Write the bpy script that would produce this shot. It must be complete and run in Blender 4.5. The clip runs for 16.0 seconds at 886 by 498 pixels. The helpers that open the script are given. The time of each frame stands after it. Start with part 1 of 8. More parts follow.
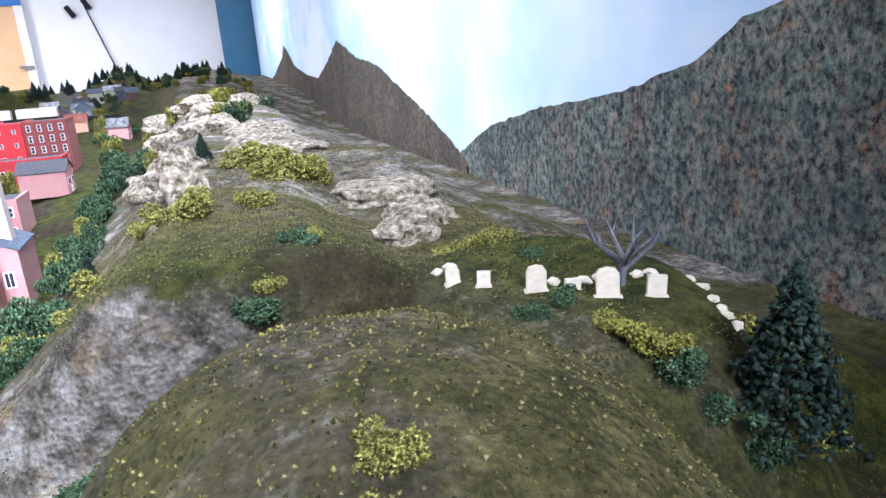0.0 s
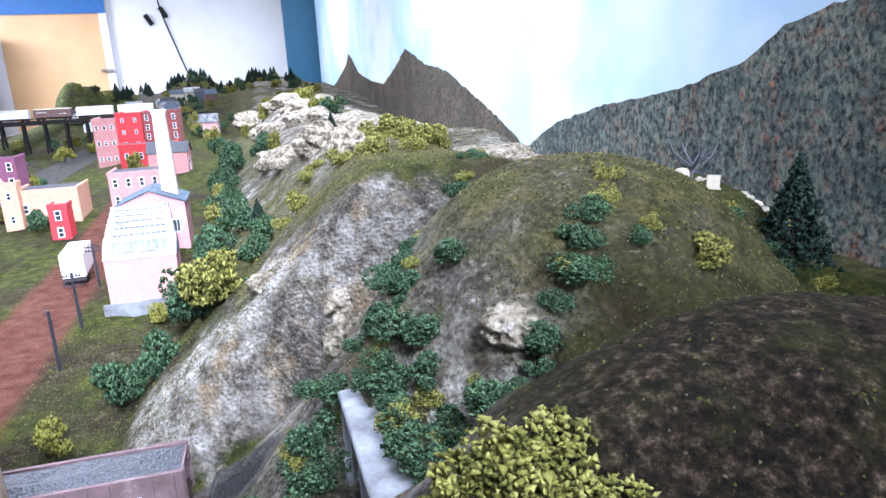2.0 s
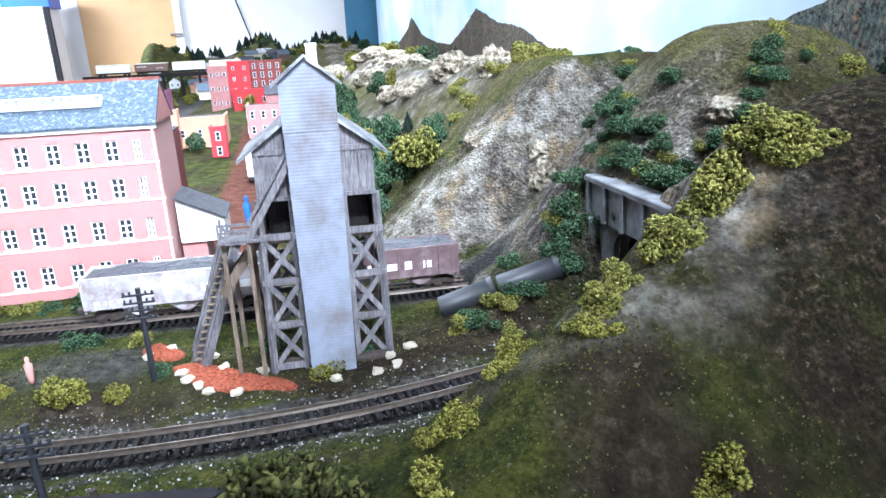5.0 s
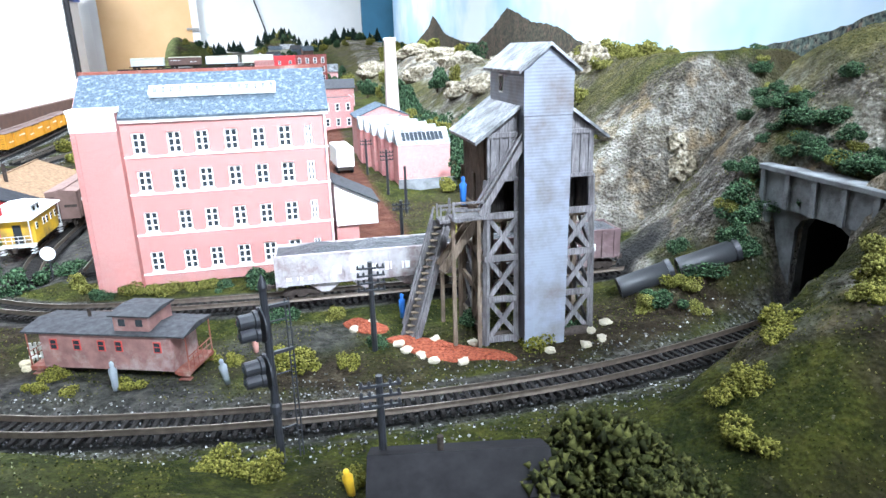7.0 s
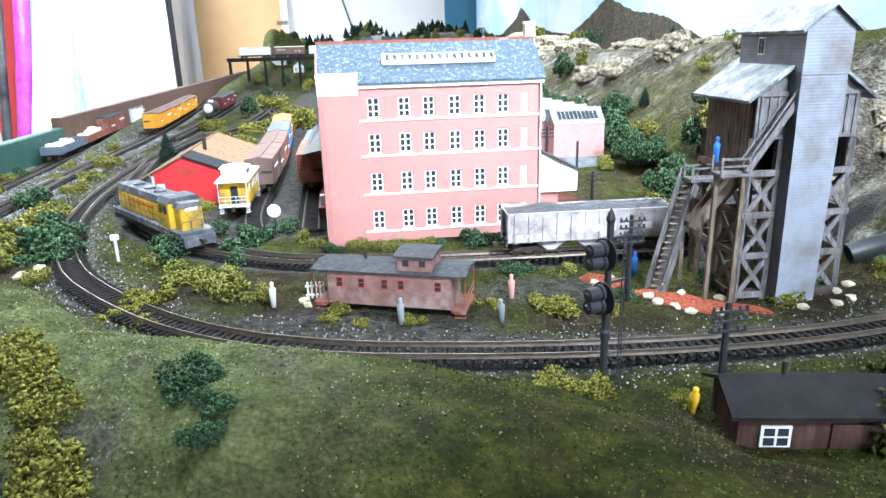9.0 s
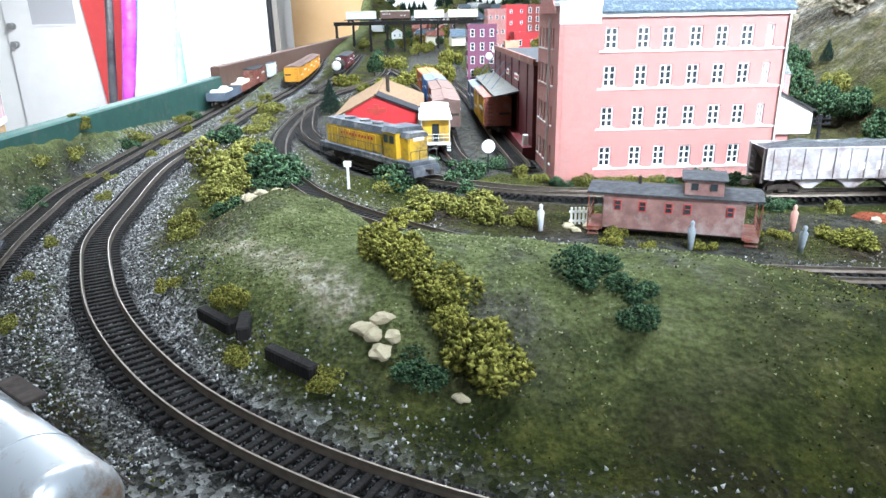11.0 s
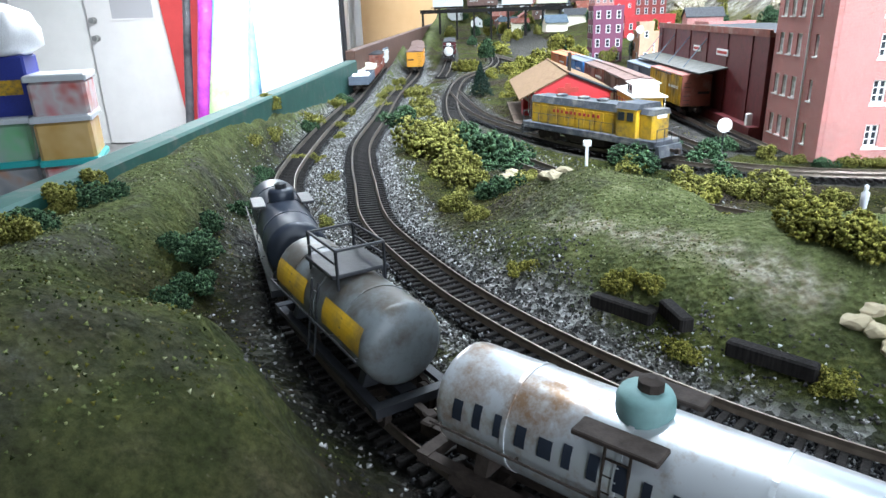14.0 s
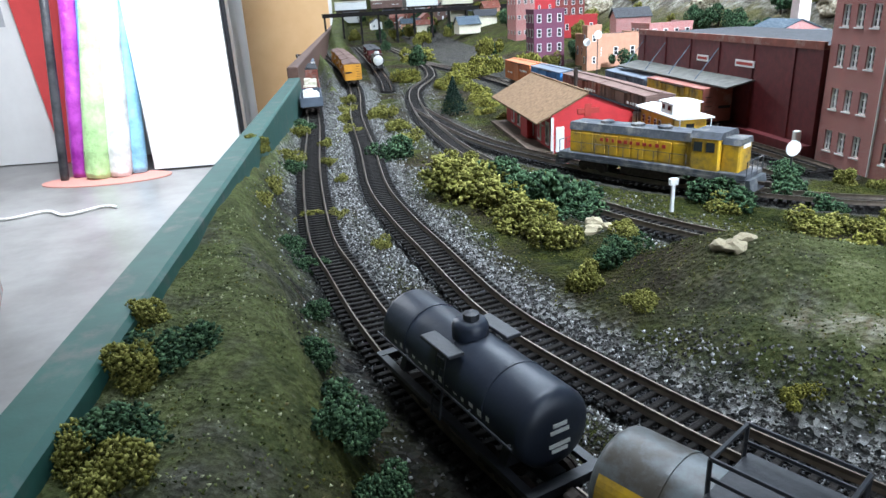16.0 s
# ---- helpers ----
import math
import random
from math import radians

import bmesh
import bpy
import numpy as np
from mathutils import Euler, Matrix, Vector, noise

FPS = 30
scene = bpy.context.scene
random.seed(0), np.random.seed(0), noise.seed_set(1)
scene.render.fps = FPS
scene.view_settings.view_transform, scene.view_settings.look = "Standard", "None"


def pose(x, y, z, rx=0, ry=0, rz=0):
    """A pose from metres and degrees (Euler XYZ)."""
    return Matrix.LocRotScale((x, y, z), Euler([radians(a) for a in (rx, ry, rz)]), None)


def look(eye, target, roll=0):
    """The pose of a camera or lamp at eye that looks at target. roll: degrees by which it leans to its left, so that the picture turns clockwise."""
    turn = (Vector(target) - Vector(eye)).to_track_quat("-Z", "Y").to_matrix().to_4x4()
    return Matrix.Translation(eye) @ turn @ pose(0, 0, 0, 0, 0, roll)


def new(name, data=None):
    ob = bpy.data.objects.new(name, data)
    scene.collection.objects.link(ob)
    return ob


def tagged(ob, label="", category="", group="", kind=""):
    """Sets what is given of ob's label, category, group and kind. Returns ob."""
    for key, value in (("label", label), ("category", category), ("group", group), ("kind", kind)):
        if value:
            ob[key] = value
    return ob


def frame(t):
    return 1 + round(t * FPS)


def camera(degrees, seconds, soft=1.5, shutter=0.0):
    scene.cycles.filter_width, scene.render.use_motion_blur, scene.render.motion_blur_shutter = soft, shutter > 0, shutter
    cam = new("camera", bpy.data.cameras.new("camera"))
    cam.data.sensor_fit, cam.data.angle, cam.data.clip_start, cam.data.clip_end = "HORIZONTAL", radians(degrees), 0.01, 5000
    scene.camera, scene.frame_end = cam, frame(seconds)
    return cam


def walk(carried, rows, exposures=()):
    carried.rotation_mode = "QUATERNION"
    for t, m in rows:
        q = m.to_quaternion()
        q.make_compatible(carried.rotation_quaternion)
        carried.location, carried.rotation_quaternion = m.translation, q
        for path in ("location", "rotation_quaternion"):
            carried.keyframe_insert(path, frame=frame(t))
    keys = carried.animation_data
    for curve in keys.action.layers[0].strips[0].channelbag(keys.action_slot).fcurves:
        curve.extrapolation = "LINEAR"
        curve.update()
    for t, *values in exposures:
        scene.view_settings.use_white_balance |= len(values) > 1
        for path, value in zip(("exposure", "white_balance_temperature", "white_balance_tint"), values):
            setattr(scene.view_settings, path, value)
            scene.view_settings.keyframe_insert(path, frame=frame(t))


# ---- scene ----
cam = camera(67.8, 16.0)
METRES, EYE, TILT, LEAN, TURN = 1.28, 1.36, 0.0, 0.0, 0.0
ROWS = [
    (0.0, 0.0, 0.0, 0.0, -1.12, -16.35, 3.82),
    (0.5, -0.008, -0.0273, 0.0044, -1.4, -15.62, 4.28),
    (1.0, -0.0297, -0.0615, 0.0024, -1.91, -15.01, 4.95),
    (1.5, -0.0369, -0.1063, -0.0034, -1.22, -14.62, 3.56),
    (2.0, -0.057, -0.1551, -0.0178, 2.68, -14.97, 2.67),
    (2.5, -0.0723, -0.1885, -0.0297, 4.41, -16.59, 3.13),
    (3.0, -0.084, -0.2268, -0.0383, 5.64, -16.49, 3.08),
    (5.5, -0.1834, -0.3317, -0.0605, 5.93, -17.14, 2.24),
    (6.0, -0.2169, -0.3433, -0.057, 4.85, -17.08, 2.24),
    (6.5, -0.2418, -0.3442, -0.0587, 5.34, -17.09, 2.22),
    (7.0, -0.2651, -0.3501, -0.0606, 6.07, -17.09, 1.57),
    (7.5, -0.2856, -0.3605, -0.0613, 7.11, -17.05, 1.39),
    (8.0, -0.3055, -0.3721, -0.066, 8.01, -17.2, 1.23),
    (8.5, -0.3394, -0.3834, -0.0682, 9.94, -17.29, 1.28),
    (9.0, -0.369, -0.3938, -0.0743, 11.66, -17.35, 1.49),
    (9.5, -0.392, -0.4032, -0.0781, 12.58, -17.72, 1.23),
    (10.0, -0.4269, -0.4133, -0.0862, 14.37, -18.17, 1.07),
    (12.5, -0.5449, -0.438, -0.1186, 21.5, -20.37, 1.56),
    (13.0, -0.5683, -0.4438, -0.1203, 22.33, -20.3, 1.68),
    (13.5, -0.5874, -0.4442, -0.1188, 22.29, -20.08, 1.54),
    (14.0, -0.616, -0.442, -0.1146, 21.94, -19.81, 1.83),
    (14.5, -0.6471, -0.4362, -0.1122, 20.78, -19.78, 2.17),
    (15.0, -0.6881, -0.4243, -0.1062, 18.77, -19.61, 2.36),
    (15.5, -0.717, -0.4131, -0.1019, 14.95, -19.64, 3.32),
    (16.0, -0.7435, -0.3911, -0.097, 11.7, -20.37, 3.0),
]
walk(cam, [(t, pose(0, 0, EYE, TILT, LEAN, TURN) @ pose(METRES * x, METRES * y, METRES * z, 90 + pitch, roll, yaw)) for t, x, y, z, yaw, pitch, roll in ROWS],
     exposures=[(0.0, 0.95, 6200, 26), (3.0, 1.25, 5950, 22), (7.0, 1.1, 6300, 12), (12.5, 1.15, 6450, 10), (14.5, 0.95, 6450, 10), (16.0, 0.6, 6350, 11)])

# ---------------------------------------------------------------- axes of the layout
# The table, its buildings and the room share one direction: u across, v along.
NU, NV = (0.943, 0.333), (-0.333, 0.943)
TURNED = 19.45


def xy(u, v):
    return (u * NU[0] + v * NV[0], u * NU[1] + v * NV[1])


def at(u, v, z, turn=0.0):
    x, y = xy(u, v)
    return pose(x, y, z, 0, 0, TURNED + turn)


RAIL, GROUND = 1.086, 1.080

# ---------------------------------------------------------------- light
world = bpy.data.worlds.new("world")
scene.world = world
world.use_nodes = True
sky = world.node_tree.nodes.new("ShaderNodeTexSky")
sky.sky_type, sky.sun_disc = "NISHITA", False
sky.sun_elevation, sky.sun_rotation = radians(40), radians(200)
world.node_tree.nodes["Background"].inputs[1].default_value = 0.1
world.node_tree.links.new(sky.outputs[0], world.node_tree.nodes["Background"].inputs[0])


def area_lamp(name, m, sx, sy, watts, colour, spread=180):
    data = bpy.data.lights.new(name, "AREA")
    data.shape, data.size, data.size_y, data.energy, data.color = "RECTANGLE", sx, sy, watts, colour
    data.spread = radians(spread)
    ob = new(name, data)
    ob.matrix_world = m
    return ob


def lamp_at(u, v, z, tu, tv, tz):
    return look((*xy(u, v), z), (*xy(tu, tv), tz))


area_lamp("window_daylight", lamp_at(0.9, -2.9, 1.75, -0.4, 0.4, 1.1), 2.6, 1.3, 48, (0.76, 0.87, 1.0))
# Added narrow fill, no fixture known; lifts the middle and spares the near edge.
area_lamp("ceiling_spot_bar", lamp_at(-0.05, -1.25, 2.5, -0.36, 0.95, 1.12), 0.7, 0.25, 9, (0.745, 0.87, 1.0), 46)
# Added overhead fills without known fixtures, brightening yard, town and far wall.
area_lamp("ceiling_tube_light", lamp_at(-0.72, 0.5, 2.5, -0.72, 0.51, 0), 1.0, 0.3, 8, (0.745, 0.87, 1.0), 72)
area_lamp("ceiling_tube_light", lamp_at(-0.3, 1.9, 2.5, -0.3, 1.91, 0), 1.2, 0.3, 40, (0.745, 0.87, 1.0), 140)
area_lamp("ceiling_tube_light", lamp_at(-0.4, 4.9, 2.5, -0.4, 4.91, 0), 1.2, 0.3, 26, (0.80, 0.90, 1.0))
area_lamp("ceiling_tube_light", lamp_at(-2.8, 4.6, 2.45, -2.8, 4.61, 0), 1.2, 0.6, 125, (0.86, 0.93, 1.0))

# ---------------------------------------------------------------- materials


class Nodes:
    """A node material, written in few words."""

    def __init__(self, name, rough=0.8, metal=0.0):
        self.mat = bpy.data.materials.new(name)
        self.mat.use_nodes = True
        self.tree = self.mat.node_tree
        self.bsdf = self.tree.nodes["Principled BSDF"]
        self.bsdf.inputs["Roughness"].default_value = rough
        self.bsdf.inputs["Metallic"].default_value = metal
        self.bsdf.inputs["Specular IOR Level"].default_value = 0.08 if rough >= 0.7 else 0.4
        self.where = self.tree.nodes.new("ShaderNodeTexCoord").outputs["Object"]

    def put(self, value, socket):
        if isinstance(value, bpy.types.NodeSocket):
            self.tree.links.new(value, socket)
        else:
            if hasattr(value, "__len__") and len(value) == 3 and len(socket.default_value) == 4:
                value = (*value, 1)
            socket.default_value = value

    def world(self):
        self.where = self.tree.nodes.new("ShaderNodeNewGeometry").outputs["Position"]
        return self

    def noise(self, scale, detail=4, rough=0.6, where=None):
        n = self.tree.nodes.new("ShaderNodeTexNoise")
        self.put(where or self.where, n.inputs["Vector"])
        n.inputs["Scale"].default_value, n.inputs["Detail"].default_value = scale, detail
        n.inputs["Roughness"].default_value = rough
        return n.outputs["Fac"]

    def voronoi(self, scale, out="Distance", feature="F1"):
        n = self.tree.nodes.new("ShaderNodeTexVoronoi")
        n.feature = feature
        self.put(self.where, n.inputs["Vector"])
        n.inputs["Scale"].default_value = scale
        return n.outputs[out]

    def ramp(self, fac, stops):
        n = self.tree.nodes.new("ShaderNodeValToRGB")
        self.put(fac, n.inputs["Fac"])
        while len(n.color_ramp.elements) < len(stops):
            n.color_ramp.elements.new(0.5)
        for e, (p, c) in zip(n.color_ramp.elements, stops):
            e.position, e.color = p, ((*c, 1) if hasattr(c, "__len__") else (c, c, c, 1))
        return n.outputs["Color"]

    def mix(self, fac, a, b, kind="MIX"):
        n = self.tree.nodes.new("ShaderNodeMix")
        n.data_type, n.blend_type = "RGBA", kind
        self.put(fac, n.inputs[0]), self.put(a, n.inputs[6]), self.put(b, n.inputs[7])
        return n.outputs[2]

    def math(self, op, a, b=0.0):
        n = self.tree.nodes.new("ShaderNodeMath")
        n.operation = op
        self.put(a, n.inputs[0]), self.put(b, n.inputs[1])
        return n.outputs[0]

    def attr(self, name):
        n = self.tree.nodes.new("ShaderNodeAttribute")
        n.attribute_name = name
        return n.outputs["Fac"]

    def rand(self, island=False):
        if island:
            return self.tree.nodes.new("ShaderNodeNewGeometry").outputs["Random Per Island"]
        return self.tree.nodes.new("ShaderNodeObjectInfo").outputs["Random"]

    def wave(self, scale, axis="X", distort=0.0):
        n = self.tree.nodes.new("ShaderNodeTexWave")
        n.bands_direction = axis
        self.put(self.where, n.inputs["Vector"])
        n.inputs["Scale"].default_value, n.inputs["Distortion"].default_value = scale, distort
        return n.outputs["Fac"]

    def bump(self, height, metres, strength=1.0):
        n = self.tree.nodes.new("ShaderNodeBump")
        n.inputs["Strength"].default_value, n.inputs["Distance"].default_value = strength, metres
        self.put(height, n.inputs["Height"])
        self.tree.links.new(n.outputs["Normal"], self.bsdf.inputs["Normal"])
        return self

    def colour(self, value):
        self.put(value, self.bsdf.inputs["Base Color"])
        return self


def paint(name, c, rough=0.55, spread=0.12, grain=180, dirt=0.0, dirt_colour=(0.12, 0.09, 0.07), metal=0.0):
    """Plain paint or plastic with slight unevenness and, if asked, grime."""
    m = Nodes(name, rough, metal)
    lo, hi = [x * (1 - spread) for x in c], [min(1, x * (1 + spread)) for x in c]
    col = m.ramp(m.noise(grain), [(0.3, lo), (0.7, hi)])
    if dirt:
        col = m.mix(m.ramp(m.noise(45, 6, 0.7), [(0.62 - dirt * 0.35, 0.0), (0.8 - dirt * 0.25, 1.0)]), col, dirt_colour)
    m.colour(col).bump(m.noise(grain * 3), 0.0003, 0.4)
    return m.mat


# ---------------------------------------------------------------- shapes


class Shape:
    """Collects faces and becomes one mesh object."""

    def __init__(self):
        self.v, self.f = [], []

    def add(self, verts, faces, m=None):
        k = len(self.v)
        self.v += [tuple(m @ Vector(p)) for p in verts] if m else [tuple(p) for p in verts]
        self.f += [tuple(i + k for i in face) for face in faces]
        return self

    def box(self, x0, x1, y0, y1, z0, z1, m=None):
        v = [(x, y, z) for z in (z0, z1) for x, y in ((x0, y0), (x1, y0), (x1, y1), (x0, y1))]
        return self.add(v, [(3, 2, 1, 0), (4, 5, 6, 7), (0, 1, 5, 4), (1, 2, 6, 5), (2, 3, 7, 6), (3, 0, 4, 7)], m)

    def soft_box(self, x0, x1, y0, y1, z0, z1, b, m=None):
        """A box whose upright and top edges are cut by b."""
        ring = [(x0 + b, y0), (x1 - b, y0), (x1, y0 + b), (x1, y1 - b), (x1 - b, y1), (x0 + b, y1), (x0, y1 - b), (x0, y0 + b)]
        cx, cy = (x0 + x1) / 2, (y0 + y1) / 2
        sx, sy = 1 - 2 * b / (x1 - x0), 1 - 2 * b / (y1 - y0)
        top = [(cx + (x - cx) * sx, cy + (y - cy) * sy) for x, y in ring]
        v = [(*p, z0) for p in ring] + [(*p, z1 - b) for p in ring] + [(*p, z1) for p in top]
        f = [tuple(range(7, -1, -1)), tuple(range(16, 24))]
        for k in (0, 8):
            f += [(k + i, k + (i + 1) % 8, k + 8 + (i + 1) % 8, k + 8 + i) for i in range(8)]
        return self.add(v, f, m)

    def prism(self, poly, a, b, axis="y", m=None):
        """A polygon of (x, z), (y, z) or (x, y) pushed along axis from a to b."""
        put = {"y": lambda p, t: (p[0], t, p[1]), "x": lambda p, t: (t, p[0], p[1]), "z": lambda p, t: (p[0], p[1], t)}[axis]
        n = len(poly)
        v = [put(p, a) for p in poly] + [put(p, b) for p in poly]
        f = [tuple(range(n)), tuple(range(2 * n - 1, n - 1, -1))] + [(i, i + n, (i + 1) % n + n, (i + 1) % n) for i in range(n)]
        return self.add(v, f, m)

    def rod(self, p, q, r0, r1=None, n=8, m=None):
        p, q = Vector(p), Vector(q)
        r1 = r0 if r1 is None else r1
        way = (q - p).normalized()
        side = way.orthogonal().normalized()
        other = way.cross(side)
        ring = [math.cos(2 * math.pi * i / n) * side + math.sin(2 * math.pi * i / n) * other for i in range(n)]
        v = [p + c * r0 for c in ring] + [q + c * r1 for c in ring]
        f = [tuple(range(n - 1, -1, -1)), tuple(range(n, 2 * n))] + [(i, (i + 1) % n, (i + 1) % n + n, i + n) for i in range(n)]
        return self.add(v, f, m)

    def beam(self, p, q, w, h, m=None):
        """A squared timber from p to q."""
        p, q = Vector(p), Vector(q)
        way = (q - p).normalized()
        side = way.cross(Vector((0, 0, 1)))
        side = side.normalized() if side.length > 1e-4 else Vector((1, 0, 0))
        up = side.cross(way)
        v = [e + side * (a * w / 2) + up * (b * h / 2) for e in (p, q) for a, b in ((-1, -1), (1, -1), (1, 1), (-1, 1))]
        return self.add(v, [(3, 2, 1, 0), (4, 5, 6, 7), (0, 1, 5, 4), (1, 2, 6, 5), (2, 3, 7, 6), (3, 0, 4, 7)], m)

    def lathe(self, rings, n=12, m=None):
        """Rings of (radius, z) turned round z."""
        v = [(r * math.cos(2 * math.pi * i / n), r * math.sin(2 * math.pi * i / n), z) for r, z in rings for i in range(n)]
        f = [(k * n + i, k * n + (i + 1) % n, (k + 1) * n + (i + 1) % n, (k + 1) * n + i) for k in range(len(rings) - 1) for i in range(n)]
        f += [tuple(range(n - 1, -1, -1)), tuple(range((len(rings) - 1) * n, len(rings) * n))]
        return self.add(v, f, m)

    def mesh(self, name, material, smooth=False):
        me = bpy.data.meshes.new(name)
        me.from_pydata(self.v, [], self.f)
        me.materials.append(material.mat if isinstance(material, Nodes) else material)
        if smooth:
            me.polygons.foreach_set("use_smooth", [True] * len(me.polygons))
        me.update()
        return me


def part(name, shape, material, parent=None, label="", m=None, smooth=False):
    me = shape.mesh(name, material, smooth) if isinstance(shape, Shape) else shape
    ob = new(name, me)
    if parent:
        ob.parent = parent
    if m is not None:
        ob.matrix_basis = m
    if label:
        ob["label"] = label
    return ob


def thing(name, m, label, category, group="", kind=""):
    ob = new(name)
    ob.empty_display_size = 0.01
    ob.matrix_basis = m
    return tagged(ob, label, category, group, kind)


def smooth_line(points, step=0.006):
    """An even, rounded line through points of the plan."""
    p = [Vector((*q, 0)) for q in points]
    p = [2 * p[0] - p[1], *p, 2 * p[-1] - p[-2]]
    fine = []
    for a, b, c, d in zip(p, p[1:], p[2:], p[3:]):
        for k in range(24):
            t = k / 24
            fine.append(0.5 * (2 * b + (c - a) * t + (2 * a - 5 * b + 4 * c - d) * t * t + (3 * b - a - 3 * c + d) * t ** 3))
    fine.append(p[-2])
    out, left = [fine[0]], step
    for a, b in zip(fine, fine[1:]):
        length = (b - a).length
        while length > 0 and left <= length:
            a = a.lerp(b, left / length)
            out.append(a.copy())
            length, left = (b - a).length, step
        left -= length
    return np.array([(q.x, q.y) for q in out])


# ---------------------------------------------------------------- tracks: lines in the plan
LINE_A = smooth_line([(-2.45, 3.2), (-2.0, 2.1), (-1.66, 1.38), (-1.437, 0.864), (-1.297, 0.47), (-1.199, 0.221), (-1.135, 0.055),
                      (-1.09, -0.033), (-1.05, -0.10), (-0.998, -0.185), (-0.953, -0.236), (-0.885, -0.297), (-0.806, -0.347),
                      (-0.731, -0.375), (-0.65, -0.388), (-0.55, -0.388), (-0.42, -0.375)])
LINE_B = smooth_line([(-2.05, 2.0), (-1.72, 1.28), (-1.53, 0.85), (-1.357, 0.445), (-1.3, 0.305), (-1.218, 0.10), (-1.14, -0.074), (-1.096, -0.148),
                      (-1.045, -0.225), (-0.985, -0.3), (-0.91, -0.37), (-0.825, -0.42), (-0.74, -0.445), (-0.64, -0.455), (-0.5, -0.46)])
LINE_C = smooth_line([(-1.75, 2.2), (-1.44, 1.45), (-1.31, 1.05), (-1.275, 0.75), (-1.2, 0.49), (-1.12, 0.285), (-1.06, 0.165), (-1.0, 0.07), (-0.937, -0.005),
                      (-0.872, -0.062), (-0.776, -0.117), (-0.695, -0.144), (-0.62, -0.15), (-0.55, -0.143), (-0.474, -0.129),
                      (-0.39, -0.107), (-0.308, -0.077), (-0.23, -0.036), (-0.14, 0.024), (-0.07, 0.09)])
LINE_D = smooth_line([(-1.21, 0.52), (-1.08, 0.275), (-0.968, 0.145), (-0.9, 0.085), (-0.82, 0.042), (-0.745, 0.02), (-0.677, 0.021), (-0.56, 0.046), (-0.45, 0.078),
                      (-0.34, 0.112), (-0.22, 0.152)])
LINE_E = smooth_line([xy(-0.72, 0.35), xy(-0.735, 0.47), xy(-0.74, 0.8), xy(-0.78, 1.3), xy(-0.9, 2.0)])
LINE_F = smooth_line([xy(-0.665, 0.36), xy(-0.672, 0.6), xy(-0.675, 1.0), xy(-0.7, 1.4)])
LINE_G = smooth_line([(-1.9, 2.25), (-1.6, 1.5), (-1.405, 0.98), (-1.33, 0.76)])
LINES = [LINE_A, LINE_B, LINE_C, LINE_D, LINE_E, LINE_F, LINE_G]


def line_gap(x, y, line):
    """How far points of the plan lie from a line."""
    best = np.full(x.shape, 9.0)
    for a, b in line[::2]:
        best = np.minimum(best, (x - a) ** 2 + (y - b) ** 2)
    return np.sqrt(best)


# ---------------------------------------------------------------- the land
def rise(t, a, b):
    k = np.clip((t - a) / (b - a), 0, 1)
    return k * k * (3 - 2 * k)


def dome(x, y, cx, cy, rx, ry, turn, power=2.0):
    c, s = math.cos(radians(turn)), math.sin(radians(turn))
    dx, dy = x - cx, y - cy
    q = np.sqrt(((dx * c + dy * s) / rx) ** 2 + ((dy * c - dx * s) / ry) ** 2)
    return np.exp(-q ** power)


PORTAL = (-0.119, 0.037)     # middle of the tunnel mouth
PORTAL_TURN = 17.0           # the mouth looks along -x, turned by this


def inside_hill(x, y):
    c, s = math.cos(radians(PORTAL_TURN)), math.sin(radians(PORTAL_TURN))
    return (x - PORTAL[0]) * c + (y - PORTAL[1]) * s


